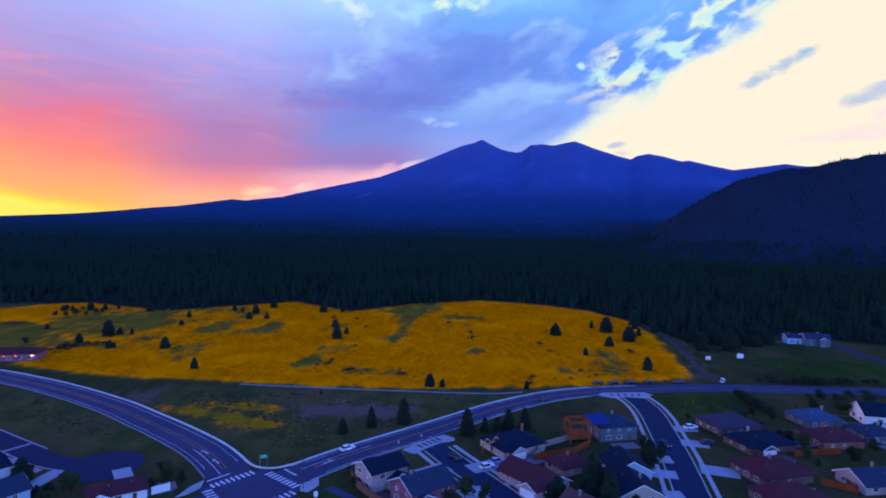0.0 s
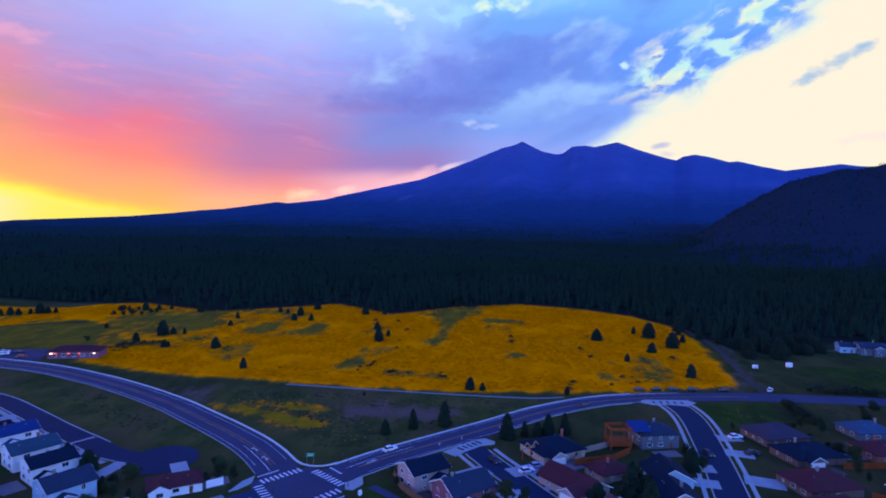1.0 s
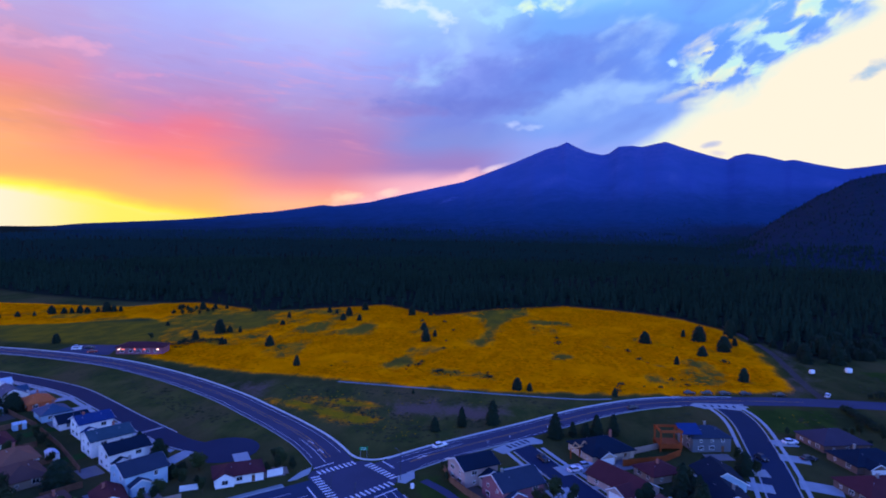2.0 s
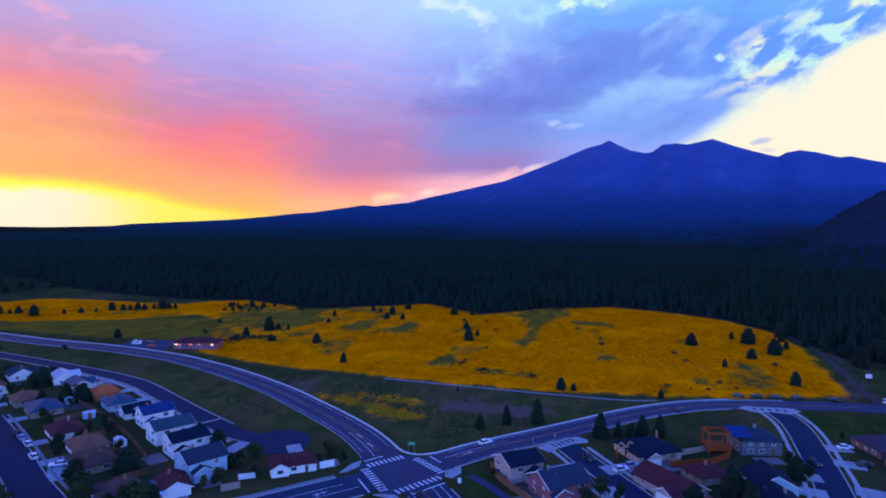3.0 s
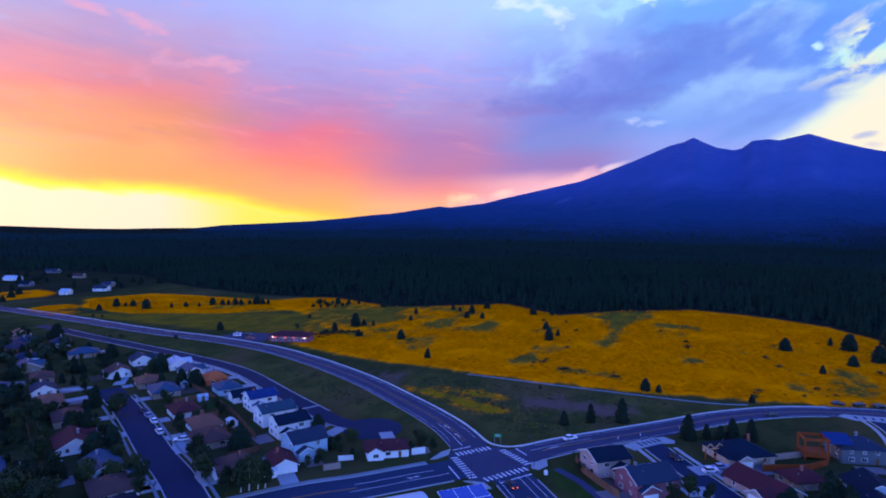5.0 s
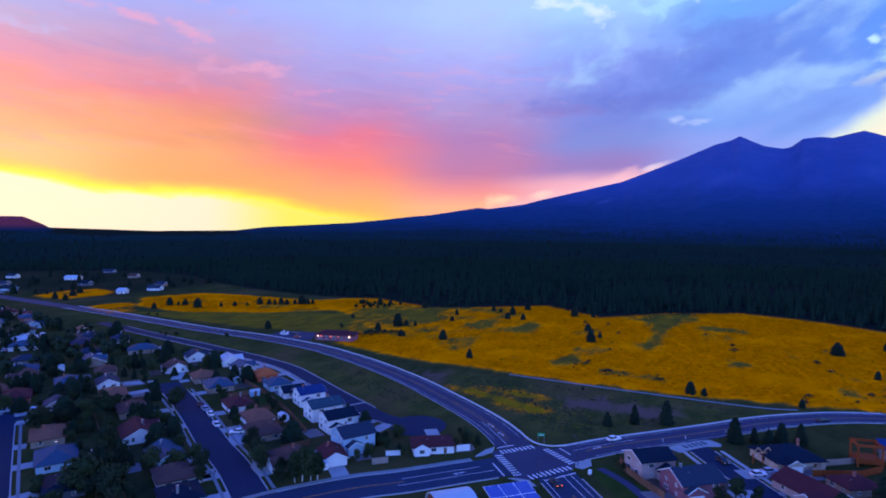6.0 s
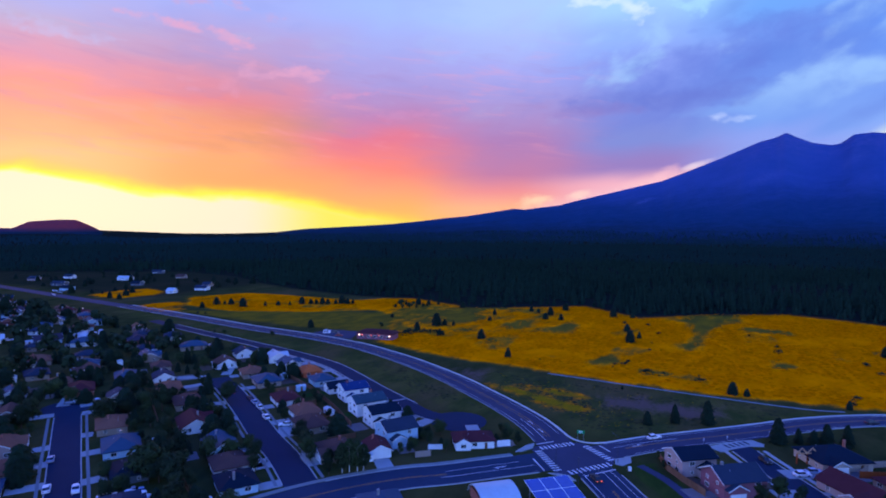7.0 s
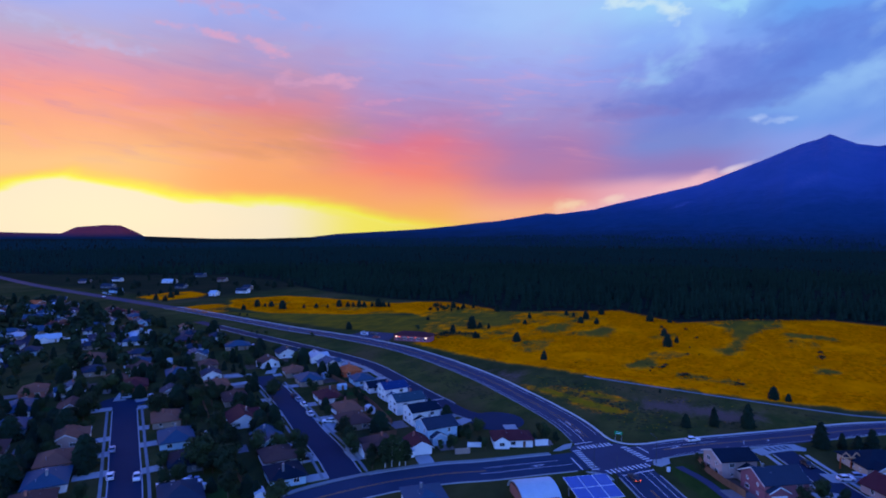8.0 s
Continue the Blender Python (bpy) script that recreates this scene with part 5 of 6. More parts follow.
def plant(protos, i, x, y, high, spin=0.0, wide=1.0):
    src = protos[i % len(protos)]
    base = {PINES[0]: 8.5, PINES[1]: 9.0, PINES[2]: 8.0, LEAFY[0]: 8.0, LEAFY[1]: 7.0, LEAFY[2]: 9.0, LEAFY[3]: 6.0, SHRUBS[0]: 2.2, SHRUBS[1]: 1.7}.get(src, 8.0)
    k = high / base
    m = pose(x, y, 0, 0, 0, spin) @ Matrix.Diagonal((k * wide, k * wide, k, 1))
    if src.name not in USED:
        USED.add(src.name)
        src.matrix_basis = m
        return src
    return copy_thing(src, m)


rng = random.Random(8)
# lone pines of the meadow
MEADOW = [(-139, 297, 6), (-109, 260, 5), (-182, 324, 9), (-178, 328, 6), (-172, 329, 6), (-186, 305, 5), (-67, 361, 7), (-57, 341, 7), (-60, 327, 7), (63, 348, 10), (90, 372, 8), (96, 361, 9),
          (86, 320, 8), (68, 298, 7), (101, 334, 8.5), (106, 343, 7), (112, 350, 8), (89, 271, 6), (-126, 383, 7), (-115, 384, 8), (-128, 403, 6), (-146, 414, 6), (-139, 409, 6), (-124, 431, 6),
          (-158, 358, 5), (-165, 385, 7), (-8, 240, 5), (-3, 239.5, 4.5), (30, 238, 6), (-165, 295, 4), (-225, 339, 4), (-48, 227, 3), (-85, 415, 7), (-72, 418, 6), (117, 372, 9), (121, 385, 10), (126, 362, 9), (132, 350, 9),
          (-250, 280, 5), (-164, 297, 4), (-249, 400, 7), (-240, 405, 6), (-232, 408, 6), (-225, 412, 7), (-200, 405, 6)]
for i, (x, y, h) in enumerate(MEADOW):
    plant(BROAD, i, x, y, h * 0.95, rng.uniform(0, 360), rng.uniform(0.9, 1.15))
for i, (x, y) in enumerate([(-338, 347), (-330, 352), (-326, 362), (-320, 366), (-316, 368), (-312, 371), (-308, 373), (-303, 377), (-298, 379), (-294, 381), (-290, 383), (-357, 328), (-375, 333), (-379, 330), (-385, 327), (-381, 309), (-345, 340)]):
    plant(BROAD, i, x, y, rng.uniform(5, 7), rng.uniform(0, 360), 1.1)
# pines beside the road
for i, (x, y, h) in enumerate([(-15.5, 197.5, 10.5), (-25.4, 193.5, 8.5), (-33.5, 188, 6), (4.5, 189, 10.5), (10, 191, 8.5), (14, 192, 10), (17.5, 193, 9), (23, 194.5, 12)]):
    plant(PINES, i, x, y, h * 0.78, rng.uniform(0, 360), 1.1)
for i, (x, y, h) in enumerate([(36, 158, 6), (2, 147, 6), (-2, 140, 6), (6.5, 145.5, 5), (55, 179, 6), (57, 171, 5), (102, 208, 7), (106, 203, 7), (98, 172, 6), (111, 171, 6),
                               (-27, 159, 4), (-25, 153, 3), (-70, 150.5, 6), (-70.5, 154, 6), (-74, 157, 6), (-66.5, 152, 4.5), (-90, 139, 6), (-92, 133, 5), (-83.5, 137.3, 5.5), (128, 216, 6), (138, 216, 8), (150, 219, 7), (-82.8, 136, 5.5), (-72, 148.4, 4.0), (-94, 128.5, 4.5), (-92, 130.5, 4.0), (-105, 131, 5.0), (-86, 139, 3.6)]):
    plant(LEAFY, i, x, y, h, rng.uniform(0, 360), 0.9)
for i, (x, y, h) in enumerate([(33, 153, 11), (36.5, 150, 12), (31, 147, 9), (35, 143, 11), (27, 143, 9), (56, 178, 7)]):
    plant(PINES, i, x, y, h * 0.85, rng.uniform(0, 360), 0.95)
# tall garden trees of the western streets
for i, (x, y, h) in enumerate([(-213, 91, 11), (-217, 95, 10), (-192, 119, 13), (-189, 124, 12), (-145, 84, 11), (-138, 90, 11), (-175, 72, 9), (-244, 107, 11), (-154, 80, 8), (-198, 72, 9), (-289, 124, 12), (-281, 120, 11), (-127, 105, 8), (-133, 109, 8), (-176, 141.5, 9), (-199, 150, 8), (-144, 113, 7), (-111, 79.5, 7), (-130, 82, 9), (-134, 84, 10)]):
    plant(LEAFY, i + i // 4, x, y, h, rng.uniform(0, 360), 1.15)
# trees and a dark hedge among the eastern gardens
for i, (x, y, h) in enumerate([(103, 180.5, 7.5), (137, 214.5, 6.5), (134, 228, 5), (139, 229, 5.5), (144, 228, 4.5), (101, 186, 5), (97, 206, 5)]):
    plant(LEAFY, i, x, y, h, rng.uniform(0, 360), 1.25)
for i in range(14):
    plant(SHRUBS, i, 111.2 - 0.15 * i + rng.uniform(-0.4, 0.4), 236.5 - 1.75 * i, rng.uniform(1.4, 2.4), rng.uniform(0, 360), 1.2)
for i in range(12):
    plant(SHRUBS, i, 131 + 2.0 * i + rng.uniform(-0.8, 0.8), 252.5 + rng.uniform(-1, 1), rng.uniform(1.4, 2.8), rng.uniform(0, 360), 1.2)
# hedges and thickets
for i in range(44):
    x, y = ((rng.uniform(150, 215), rng.uniform(232, 238)), (rng.uniform(150, 178), rng.uniform(251, 258)), (-192 + i * 0.5, 283 + rng.uniform(-2, 2) + i * 0.5))[i % 3]
    plant(SHRUBS, i, x, y, rng.uniform(1.2, 2.4), rng.uniform(0, 360), 1.2)
for i in range(16):
    x, y = rng.uniform(-120, 95), rng.uniform(250, 400)
    if inside(np.array([x]), np.array([y]), FIELD)[0]:
        plant(SHRUBS, i, x, y, rng.uniform(0.8, 1.7), rng.uniform(0, 360), 1.3)

for cx, cy, n in ((-57, 272, 6), (-40, 258, 5), (-23, 260, 5), (48, 259, 3), (58, 262, 5), (30, 250, 4), (-45, 310, 2), (56, 301, 3), (-185, 288, 6)):
    for i in range(n):
        plant(SHRUBS, i, cx + rng.uniform(-5, 5), cy + rng.uniform(-6, 6), rng.uniform(0.6, 1.2), rng.uniform(0, 360), 1.5)
for i, (x, y, h) in enumerate([(-287, 236, 3.4), (-282, 239, 3.0), (-293, 237.5, 3.2), (-250, 245, 4.2), (-350, 285, 3.0), (-356, 283, 2.6), (-209, 299, 6.0), (-246, 378, 4.5), (-239, 378, 5), (-236, 383, 5.5), (-230, 383, 5), (-228, 391, 4.5), (-226, 395, 5), (-250, 393, 6), (-241, 398, 6)]):
    plant(LEAFY, i, x, y, h, rng.uniform(0, 360), 1.3)


def birch(x, y, high, seed):
    r2 = random.Random(seed)
    t = thing("birch_tree", pose(x, y, 0), "slender birch with pale trunk and thin green crown", "tree", "birches by the street")
    bm = bmesh.new()
    tube(bm, (0, 0, -0.2), (0.15, 0.1, high * 0.5), 0.16, 0.11, 7)
    tube(bm, (0.15, 0.1, high * 0.5), (0.1, 0, high * 0.9), 0.11, 0.03, 6)
    for k in range(6):
        a = 1.05 * k + r2.uniform(0, 0.6)
        z = high * (0.35 + 0.08 * k)
        tube(bm, (0.12, 0.08, z), (math.cos(a) * 1.3, math.sin(a) * 1.3, z + high * 0.14), 0.05, 0.02, 5)
    part("trunk", bm, birch_bark, t)
    bm = bmesh.new()
    for k in range(620):
        f = r2.random() ** 1.1
        w = Vector((r2.gauss(0, 1), r2.gauss(0, 1), 0)).normalized()
        p = w * (0.5 + 1.5 * math.sin(3.14 * min(1, f * 0.92 + 0.1))) * r2.uniform(0.4, 1.05) + Vector((0, 0, high * (0.22 + 0.78 * f)))
        e = r2.uniform(0.18, 0.36)
        s1 = Vector((r2.gauss(0, 1), r2.gauss(0, 1), r2.gauss(0, 1))).normalized()
        s2 = s1.orthogonal().normalized()
        bm.faces.new([bm.verts.new(p + o) for o in (s1 * e, s2 * e, -s1 * e, -s2 * e * 1.3)])
    part("crown", bm, leaf_mat, t)


for i, (x, y, h) in enumerate([(-101.5, 110.8, 8.0), (-100.2, 112.2, 8.8), (-98.6, 113.6, 8.2), (-97.4, 114.8, 7.0)]):
    birch(x, y, h, 60 + i)


def near_road(x, y, pad):
    for key, (line, half, z) in ROADS.items():
        for p in line:
            if (p.x - x) ** 2 + (p.y - y) ** 2 < (half + pad) ** 2:
                return True
    return False


def near_house(x, y, pad):
    return any((q[0] - x) ** 2 + (q[1] - y) ** 2 < pad * pad for q in HOUSES)


WHITE_ROW = [(-90, 132), (-104, 126), (-160, 163), (-150, 182)]


def grove(count, area, h0, h1, seed, protos, pad=7.6):
    r2 = random.Random(seed)
    done = tries = 0
    while done < count and tries < 20000:
        tries += 1
        x = r2.uniform(min(p[0] for p in area), max(p[0] for p in area))
        y = r2.uniform(min(p[1] for p in area), max(p[1] for p in area))
        if not inside(np.array([x]), np.array([y]), area)[0] or near_house(x, y, pad) or near_road(x, y, 3.4) or reach(np.array([x]), np.array([y]), WHITE_ROW)[0] > 0:
            continue
        plant(protos, r2.randrange(4), x, y, r2.uniform(h0, h1), r2.uniform(0, 360), r2.uniform(0.85, 1.2))
        done += 1


WEST_NEAR = [(-98, 100), (-90, 150), (-240, 215), (-265, 150), (-235, 60), (-140, 45)]
WEST_FAR = [(-245, 205), (-340, 230), (-560, 262), (-620, 200), (-300, 70), (-235, 60)]
grove(105, WEST_NEAR, 3.5, 7.5, 31, LEAFY, 6.8)
grove(35, [(-100, 58), (-128, 98), (-230, 140), (-262, 92), (-180, 40)], 4.5, 8.5, 45, LEAFY, 6.4)
grove(24, [(-100, 58), (-128, 98), (-230, 140), (-262, 92), (-180, 40)], 5.0, 9.0, 46, BROAD, 6.4)
grove(40, WEST_NEAR, 5.0, 8.5, 32, PINES, 6.8)
grove(34, WEST_NEAR, 5.0, 9.0, 37, BROAD, 6.8)
grove(70, WEST_FAR, 5.0, 9.0, 33, LEAFY, 6.0)


def far_gardens(count, area, seed):
    """A joined mass of leafy crowns too far off to tell apart."""
    g = np.random.RandomState(seed)
    bx, by = [p[0] for p in area], [p[1] for p in area]
    px, py = g.uniform(min(bx), max(bx), count * 4), g.uniform(min(by), max(by), count * 4)
    ok = inside(px, py, area)
    hx, hy = np.array([h[0] for h in HOUSES]), np.array([h[1] for h in HOUSES])
    ok &= (np.hypot(px[:, None] - hx, py[:, None] - hy).min(1) > 5.6)
    px, py = px[ok][:count], py[ok][:count]
    n, k = len(px), 44
    high, wide = g.uniform(5, 10, n), g.uniform(2.2, 3.6, n)
    w = g.normal(size=(n, k, 3))
    w /= np.linalg.norm(w, axis=2, keepdims=True)
    rad = g.uniform(0.65, 1.1, (n, k, 1))
    c = np.stack([px, py, high * 0.58], 1)[:, None, :] + w * rad * np.stack([wide, wide, high * 0.42], 1)[:, None, :]
    s1 = np.cross(w, g.normal(size=(n, k, 3)))
    s1 /= np.linalg.norm(s1, axis=2, keepdims=True)
    s2 = np.cross(w, s1)
    e = (wide[:, None] * g.uniform(0.25, 0.45, (n, k)))[:, :, None]
    V = np.stack([c + s1 * e, c + s2 * e, c - s1 * e, c - s2 * e], 2).reshape(-1, 3)
    F = np.arange(len(V)).reshape(-1, 4)
    tagged(new("garden_trees", raw("garden_trees", V, F, hedge_mat)), "many dark leafy trees among distant houses", "trees", kind="stuff")


far_gardens(190, [(-262, 205), (-340, 226), (-560, 258), (-640, 190), (-300, 60), (-262, 80)], 3)
grove(30, WEST_FAR, 6.0, 10.0, 34, PINES, 6.0)
grove(60, WEST_FAR, 6.0, 10.0, 38, BROAD, 6.0)
grove(46, [(131, 308), (152, 312), (187, 335), (180, 375), (133, 350)], 6.0, 11.0, 39, BROAD, 9.0)
grove(22, [(20, 130), (24, 170), (56, 175), (56, 130)], 3.0, 6.5, 47, BROAD, 8.0)
grove(30, [(75, 140), (78, 205), (160, 215), (160, 140)], 3.0, 6.0, 35, LEAFY, 9.0)
grove(58, [(-470, 300), (-470, 470), (-760, 480), (-760, 350)], 5.0, 9.0, 36, BROAD, 10.0)
for i, (x, y, h) in enumerate([(-196, 108, 11), (-193, 106, 10), (-194, 113, 9), (-228, 104, 9), (-232, 100, 8), (-163, 105, 9), (-158, 100, 9), (-146, 92, 9), (-141, 88, 9), (-117, 115, 7), (-114, 113, 7), (-127, 124, 8), (-124, 121, 8), (-120, 118, 7),
                               (-108, 113, 6), (-148, 158, 4.5), (-152, 162, 5), (-144, 155, 4.5), (-139, 152, 4), (-132, 145, 4), (-126, 142, 3.5), (-121, 135, 3.5), (-172, 122, 8), (-176, 126, 8), (-150, 112, 8), (-134, 104, 7)]):
    plant(LEAFY, i, x, y, h, rng.uniform(0, 360), 1.1)
for p in PINES + LEAFY + SHRUBS + BROAD:
    assert p.name in USED


# flower heads over the meadow
def flower_clumps(count, polys, name, material, seed, low, high_, wide, label="dense yellow wildflowers covering the meadow", category="flowers", bare=True):
    g = np.random.RandomState(seed)
    allx, ally = [], []
    for poly in polys:
        bx, by = [p[0] for p in poly], [p[1] for p in poly]
        n = int(count * (max(bx) - min(bx)) * (max(by) - min(by)) / 1e5)
        px, py = g.uniform(min(bx), max(bx), n), g.uniform(min(by), max(by), n)
        ok = reach(px, py, poly) > 3 + 4 * g.rand(n)
        ok &= (np.sin(px * 0.11 + 2) * np.sin(py * 0.14) + np.sin(px * 0.043) * np.sin(py * 0.06 + 1) + g.rand(n) * 1.2) > -0.1
        if not bare:
            for soil in SOILS + ([] if low > 0.16 else [LOT_FLOWERS]):
                ok &= reach(px, py, soil) < 1
            allx.append(px[ok]), ally.append(py[ok])
            continue
        ok &= reach(px, py, LUSH[2]) < -3 + 7 * g.rand(n)
        ok &= bald(px, py) < 0.08 + 0.62 * g.rand(n)
        ok &= sparse(px, py) < 0.05 + 0.5 * g.rand(n)
        allx.append(px[ok]), ally.append(py[ok])
    px, py = np.concatenate(allx), np.concatenate(ally)
    n = len(px)
    ang = np.arange(5) * 1.2566 + g.rand(n, 1) * 6.28
    r = wide * (0.5 + g.rand(n, 5))
    h = low + (high_ - low) * g.rand(n)
    ring = np.stack([px[:, None] + r * np.cos(ang), py[:, None] + r * np.sin(ang), h[:, None] * (0.45 + 0.3 * g.rand(n, 5))], 2)
    foot = np.stack([px, py, np.full(n, -0.05)], 1)[:, None, :]
    tip = np.stack([px, py, h], 1)[:, None, :]
    V = np.concatenate([ring, tip, foot], 1).reshape(-1, 3)
    i0, j = np.arange(n)[:, None] * 7, np.arange(5)
    F = np.concatenate([np.stack([i0 + j, i0 + (j + 1) % 5, np.broadcast_to(i0 + 5, (n, 5))], 2).reshape(-1, 3),
                        np.stack([i0 + (j + 1) % 5, i0 + j, np.broadcast_to(i0 + 6, (n, 5))], 2).reshape(-1, 3)])
    tagged(new(name, raw(name, V, F, material)), label, category, kind="stuff")


flower_mat = mat("flower_heads", (0.80, 0.185, 0.0), 1.0, 0.05, 0.3, 0.5, 0.0, island=0.3, tint=(0.90, 0.242, 0.0), spec=0.0)
grass_mat = mat("dry_grass_tufts", (0.04, 0.0448, 0.0192), 1.0, 0.04, 0.35, 0.6, 0.0, island=0.2, spec=0.0)
flower_clumps(20000, [[(-110, 235), (-60, 233), (25, 229), (8, 212), (-12, 195), (-35, 174), (-46, 168), (-60, 178), (-95, 206)], [(-70, 160), (-62, 156), (-80, 178), (-110, 200), (-160, 228), (-230, 250), (-300, 250), (-260, 236), (-200, 226), (-160, 205), (-120, 180), (-95, 175)],
                      [(40, 222), (58, 230), (60, 205), (30, 196)], [(80, 208), (84, 234), (170, 236), (170, 222), (100, 212)], [(125, 255), (135, 300), (205, 300), (205, 256)]],
              "grass_tufts", grass_mat, 9, 0.1, 0.28, 0.7, "dry olive grass tufts on rough verges and lots", "grass", False)
lot_mat = mat("lot_flower_heads", (0.272, 0.152, 0.0064), 1.0, 0.05, 0.3, 0.5, 0.0, island=0.3, spec=0.0)
flower_clumps(40000, [LOT_FLOWERS, LOT_TAIL], "wildflowers", lot_mat, 6, 0.12, 0.32, 0.5, "scattered yellow wildflowers in a rough lot", "flowers", False)
flower_clumps(11000, [[(-110, 232), (-30, 228), (5, 214), (-12, 198), (-46, 172), (-95, 207)], [(76, 210), (80, 233), (104, 236), (102, 214)]], "wildflowers", lot_mat, 16, 0.1, 0.24, 0.3, "sparse yellow wildflowers among dry grass", "flowers", False)
flower_clumps(26000, [FIELD, FIELD_WEST, FIELD_STRIP], "wildflowers", flower_mat, 4, 0.10, 0.32, 1.0)


# ---------------------------------------------------------------- cars
def car_proto(paint, label, lit=None):
    c = thing("car", Matrix(), label, "car", "cars about the streets")
    bm = bmesh.new()
    prism(bm, [(-0.86, 0.28), (0.86, 0.28), (0.9, 0.6), (0.84, 0.88), (-0.84, 0.88), (-0.9, 0.6)], -2.2, 2.2)
    bmesh.ops.bevel(bm, geom=bm.edges[:], offset=0.09, segments=2, affect="EDGES", profile=0.6)
    part("body", bm, paint, c)
    bm = bmesh.new()
    v = [bm.verts.new(p) for p in ((-1.75, -0.78, 0.86), (1.0, -0.78, 0.86), (1.0, 0.78, 0.86), (-1.75, 0.78, 0.86), (-1.3, -0.62, 1.42), (0.3, -0.62, 1.42), (0.3, 0.62, 1.42), (-1.3, 0.62, 1.42))]
    for f in ((0, 3, 2, 1), (4, 5, 6, 7), (0, 1, 5, 4), (1, 2, 6, 5), (2, 3, 7, 6), (3, 0, 4, 7)):
        bm.faces.new([v[i] for i in f])
    part("window", bm, glass, c)
    bm = bmesh.new()
    box(bm, -1.33, 0.33, -0.64, 0.64, 1.40, 1.47)
    bmesh.ops.bevel(bm, geom=bm.edges[:], offset=0.03, segments=1, affect="EDGES")
    part("car_roof", bm, paint, c)
    for x in (-1.35, 1.35):
        for y in (-0.8, 0.8):
            bm = bmesh.new()
            tube(bm, (x, y - 0.11, 0.33), (x, y + 0.11, 0.33), 0.33, 0.33, 14)
            w = part("wheel", bm, tyre_mat, c)
            bm = bmesh.new()
            tube(bm, (x, y - 0.12, 0.33), (x, y + 0.12, 0.33), 0.19, 0.19, 10)
            part("rim", bm, metal_grey, w)
    for x, m in ((2.17, lamp_clear), (-2.17, lit or MATS["tail_lens"])):
        for y in (-0.6, 0.6):
            bm = bmesh.new()
            box(bm, x - 0.05, x + 0.05, y - 0.2, y + 0.2, 0.58, 0.76)
            part("headlight" if x > 0 else "taillight", bm, m, c)
    return c


mat("tail_lens", (0.35, 0.02, 0.02), 0.3, 1.0, 0.1, 5.0, 0.0)
CAR = {
    "white": car_proto(mat("car_white", (0.78, 0.78, 0.8), 0.55, 1.0, 0.08, 5, 0.0, spec=0.25), "white parked saloon car on asphalt"),
    "dark": car_proto(mat("car_dark", (0.024, 0.028, 0.04), 0.55, 1.0, 0.08, 5, 0.0, spec=0.25), "dark parked saloon car on asphalt"),
    "blue": car_proto(mat("car_silver_blue", (0.28, 0.336, 0.44), 0.55, 1.0, 0.08, 5, 0.0, spec=0.25), "silver-blue parked saloon car on asphalt"),
    "red": car_proto(mat("car_red", (0.36, 0.04, 0.024), 0.55, 1.0, 0.08, 5, 0.0, spec=0.25), "red saloon car with lit tail lamps", lamp_red),
    "lit": car_proto(mat("car_black", (0.024, 0.024, 0.028), 0.55, 1.0, 0.08, 5, 0.0, spec=0.25), "dark car with glowing red tail lamps", lamp_red),
}
CARS_USED = set()


def park(kind, x, y, rot, z=0.07):
    m = pose(x, y, z, 0, 0, rot)
    if kind not in CARS_USED:
        CARS_USED.add(kind)
        CAR[kind].matrix_basis = m
    else:
        copy_thing(CAR[kind], m)


for row in [("white", 8.5, 164.5, 30), ("blue", 11.5, 168, 30), ("dark", 14, 166, 30), ("white", -30, 175, 44), ("lit", -40.0, 137.0, 128), ("dark", 34, 223, 30), ("white", 114, 253, 60),
            ("dark", 60, 246.5, 8), ("lit", 95, 250.5, 185), ("dark", 82, 249.5, 6), ("lit", 67, 247.8, 188), ("dark", 74, 248.5, 7), ("white", 76.5, 197, 15), ("dark", 76, 184, 15), ("lit", 62.5, 182, 285),
            ("white", 139, 196, 100), ("blue", 137, 189, 100), ("dark", 145, 193, 100), ("white", -228, 268, 20), ("white", -231, 272, 20), ("dark", -224, 272, 20),
            ("white", -160, 141.5, 147), ("blue", -166, 145, 147), ("dark", -171, 148, 147), ("white", -150.5, 134.5, 147), ("white", -139.5, 131.8, 215), ("white", -108.5, 148.5, 57), ("white", -121.5, 160.5, 57), ("blue", -134, 172, 57), ("dark", -118, 155.8, 57),
            ("lit", -184, 151, 147), ("white", -160, 68.8, 147), ("white", -153.5, 72, 327), ("blue", -178, 80, 147), ("blue", -145, 74.5, 147), ("white", -143, 73, 57), ("blue", -140, 78, 57), ("white", -221, 119, 60), ("blue", -226, 114, 40), ("red", -216, 264, 20), ("lit", 0.2, 170.5, 298),
            ("white", -590, 318, 20), ("blue", -575, 314, 20), ("white", -560, 300, 170)]:
    park(*row)

# a white delivery van in a yard
van = thing("van", pose(-135, 75, 0, 0, 0, 20), "white parked box van in a back yard", "van")
bm = bmesh.new()
box(bm, -3.0, 2.0, -1.1, 1.1, 0.5, 2.7)
bmesh.ops.bevel(bm, geom=bm.edges[:], offset=0.08, segments=2, affect="EDGES")
part("body", bm, WALL["white"], van)
bm = bmesh.new()
prism(bm, [(-1.0, 0.5), (1.0, 0.5), (0.95, 1.9), (-0.95, 1.9)], 2.02, 3.2)
part("cab", bm, WALL["white"], van)
for x in (-2.0, 2.4):
    for y in (-0.95, 0.95):
        bm = bmesh.new()
        tube(bm, (x, y - 0.12, 0.38), (x, y + 0.12, 0.38), 0.38, 0.38, 12)
        part("wheel", bm, tyre_mat, van)

# ---------------------------------------------------------------- drives
DRIVES = []


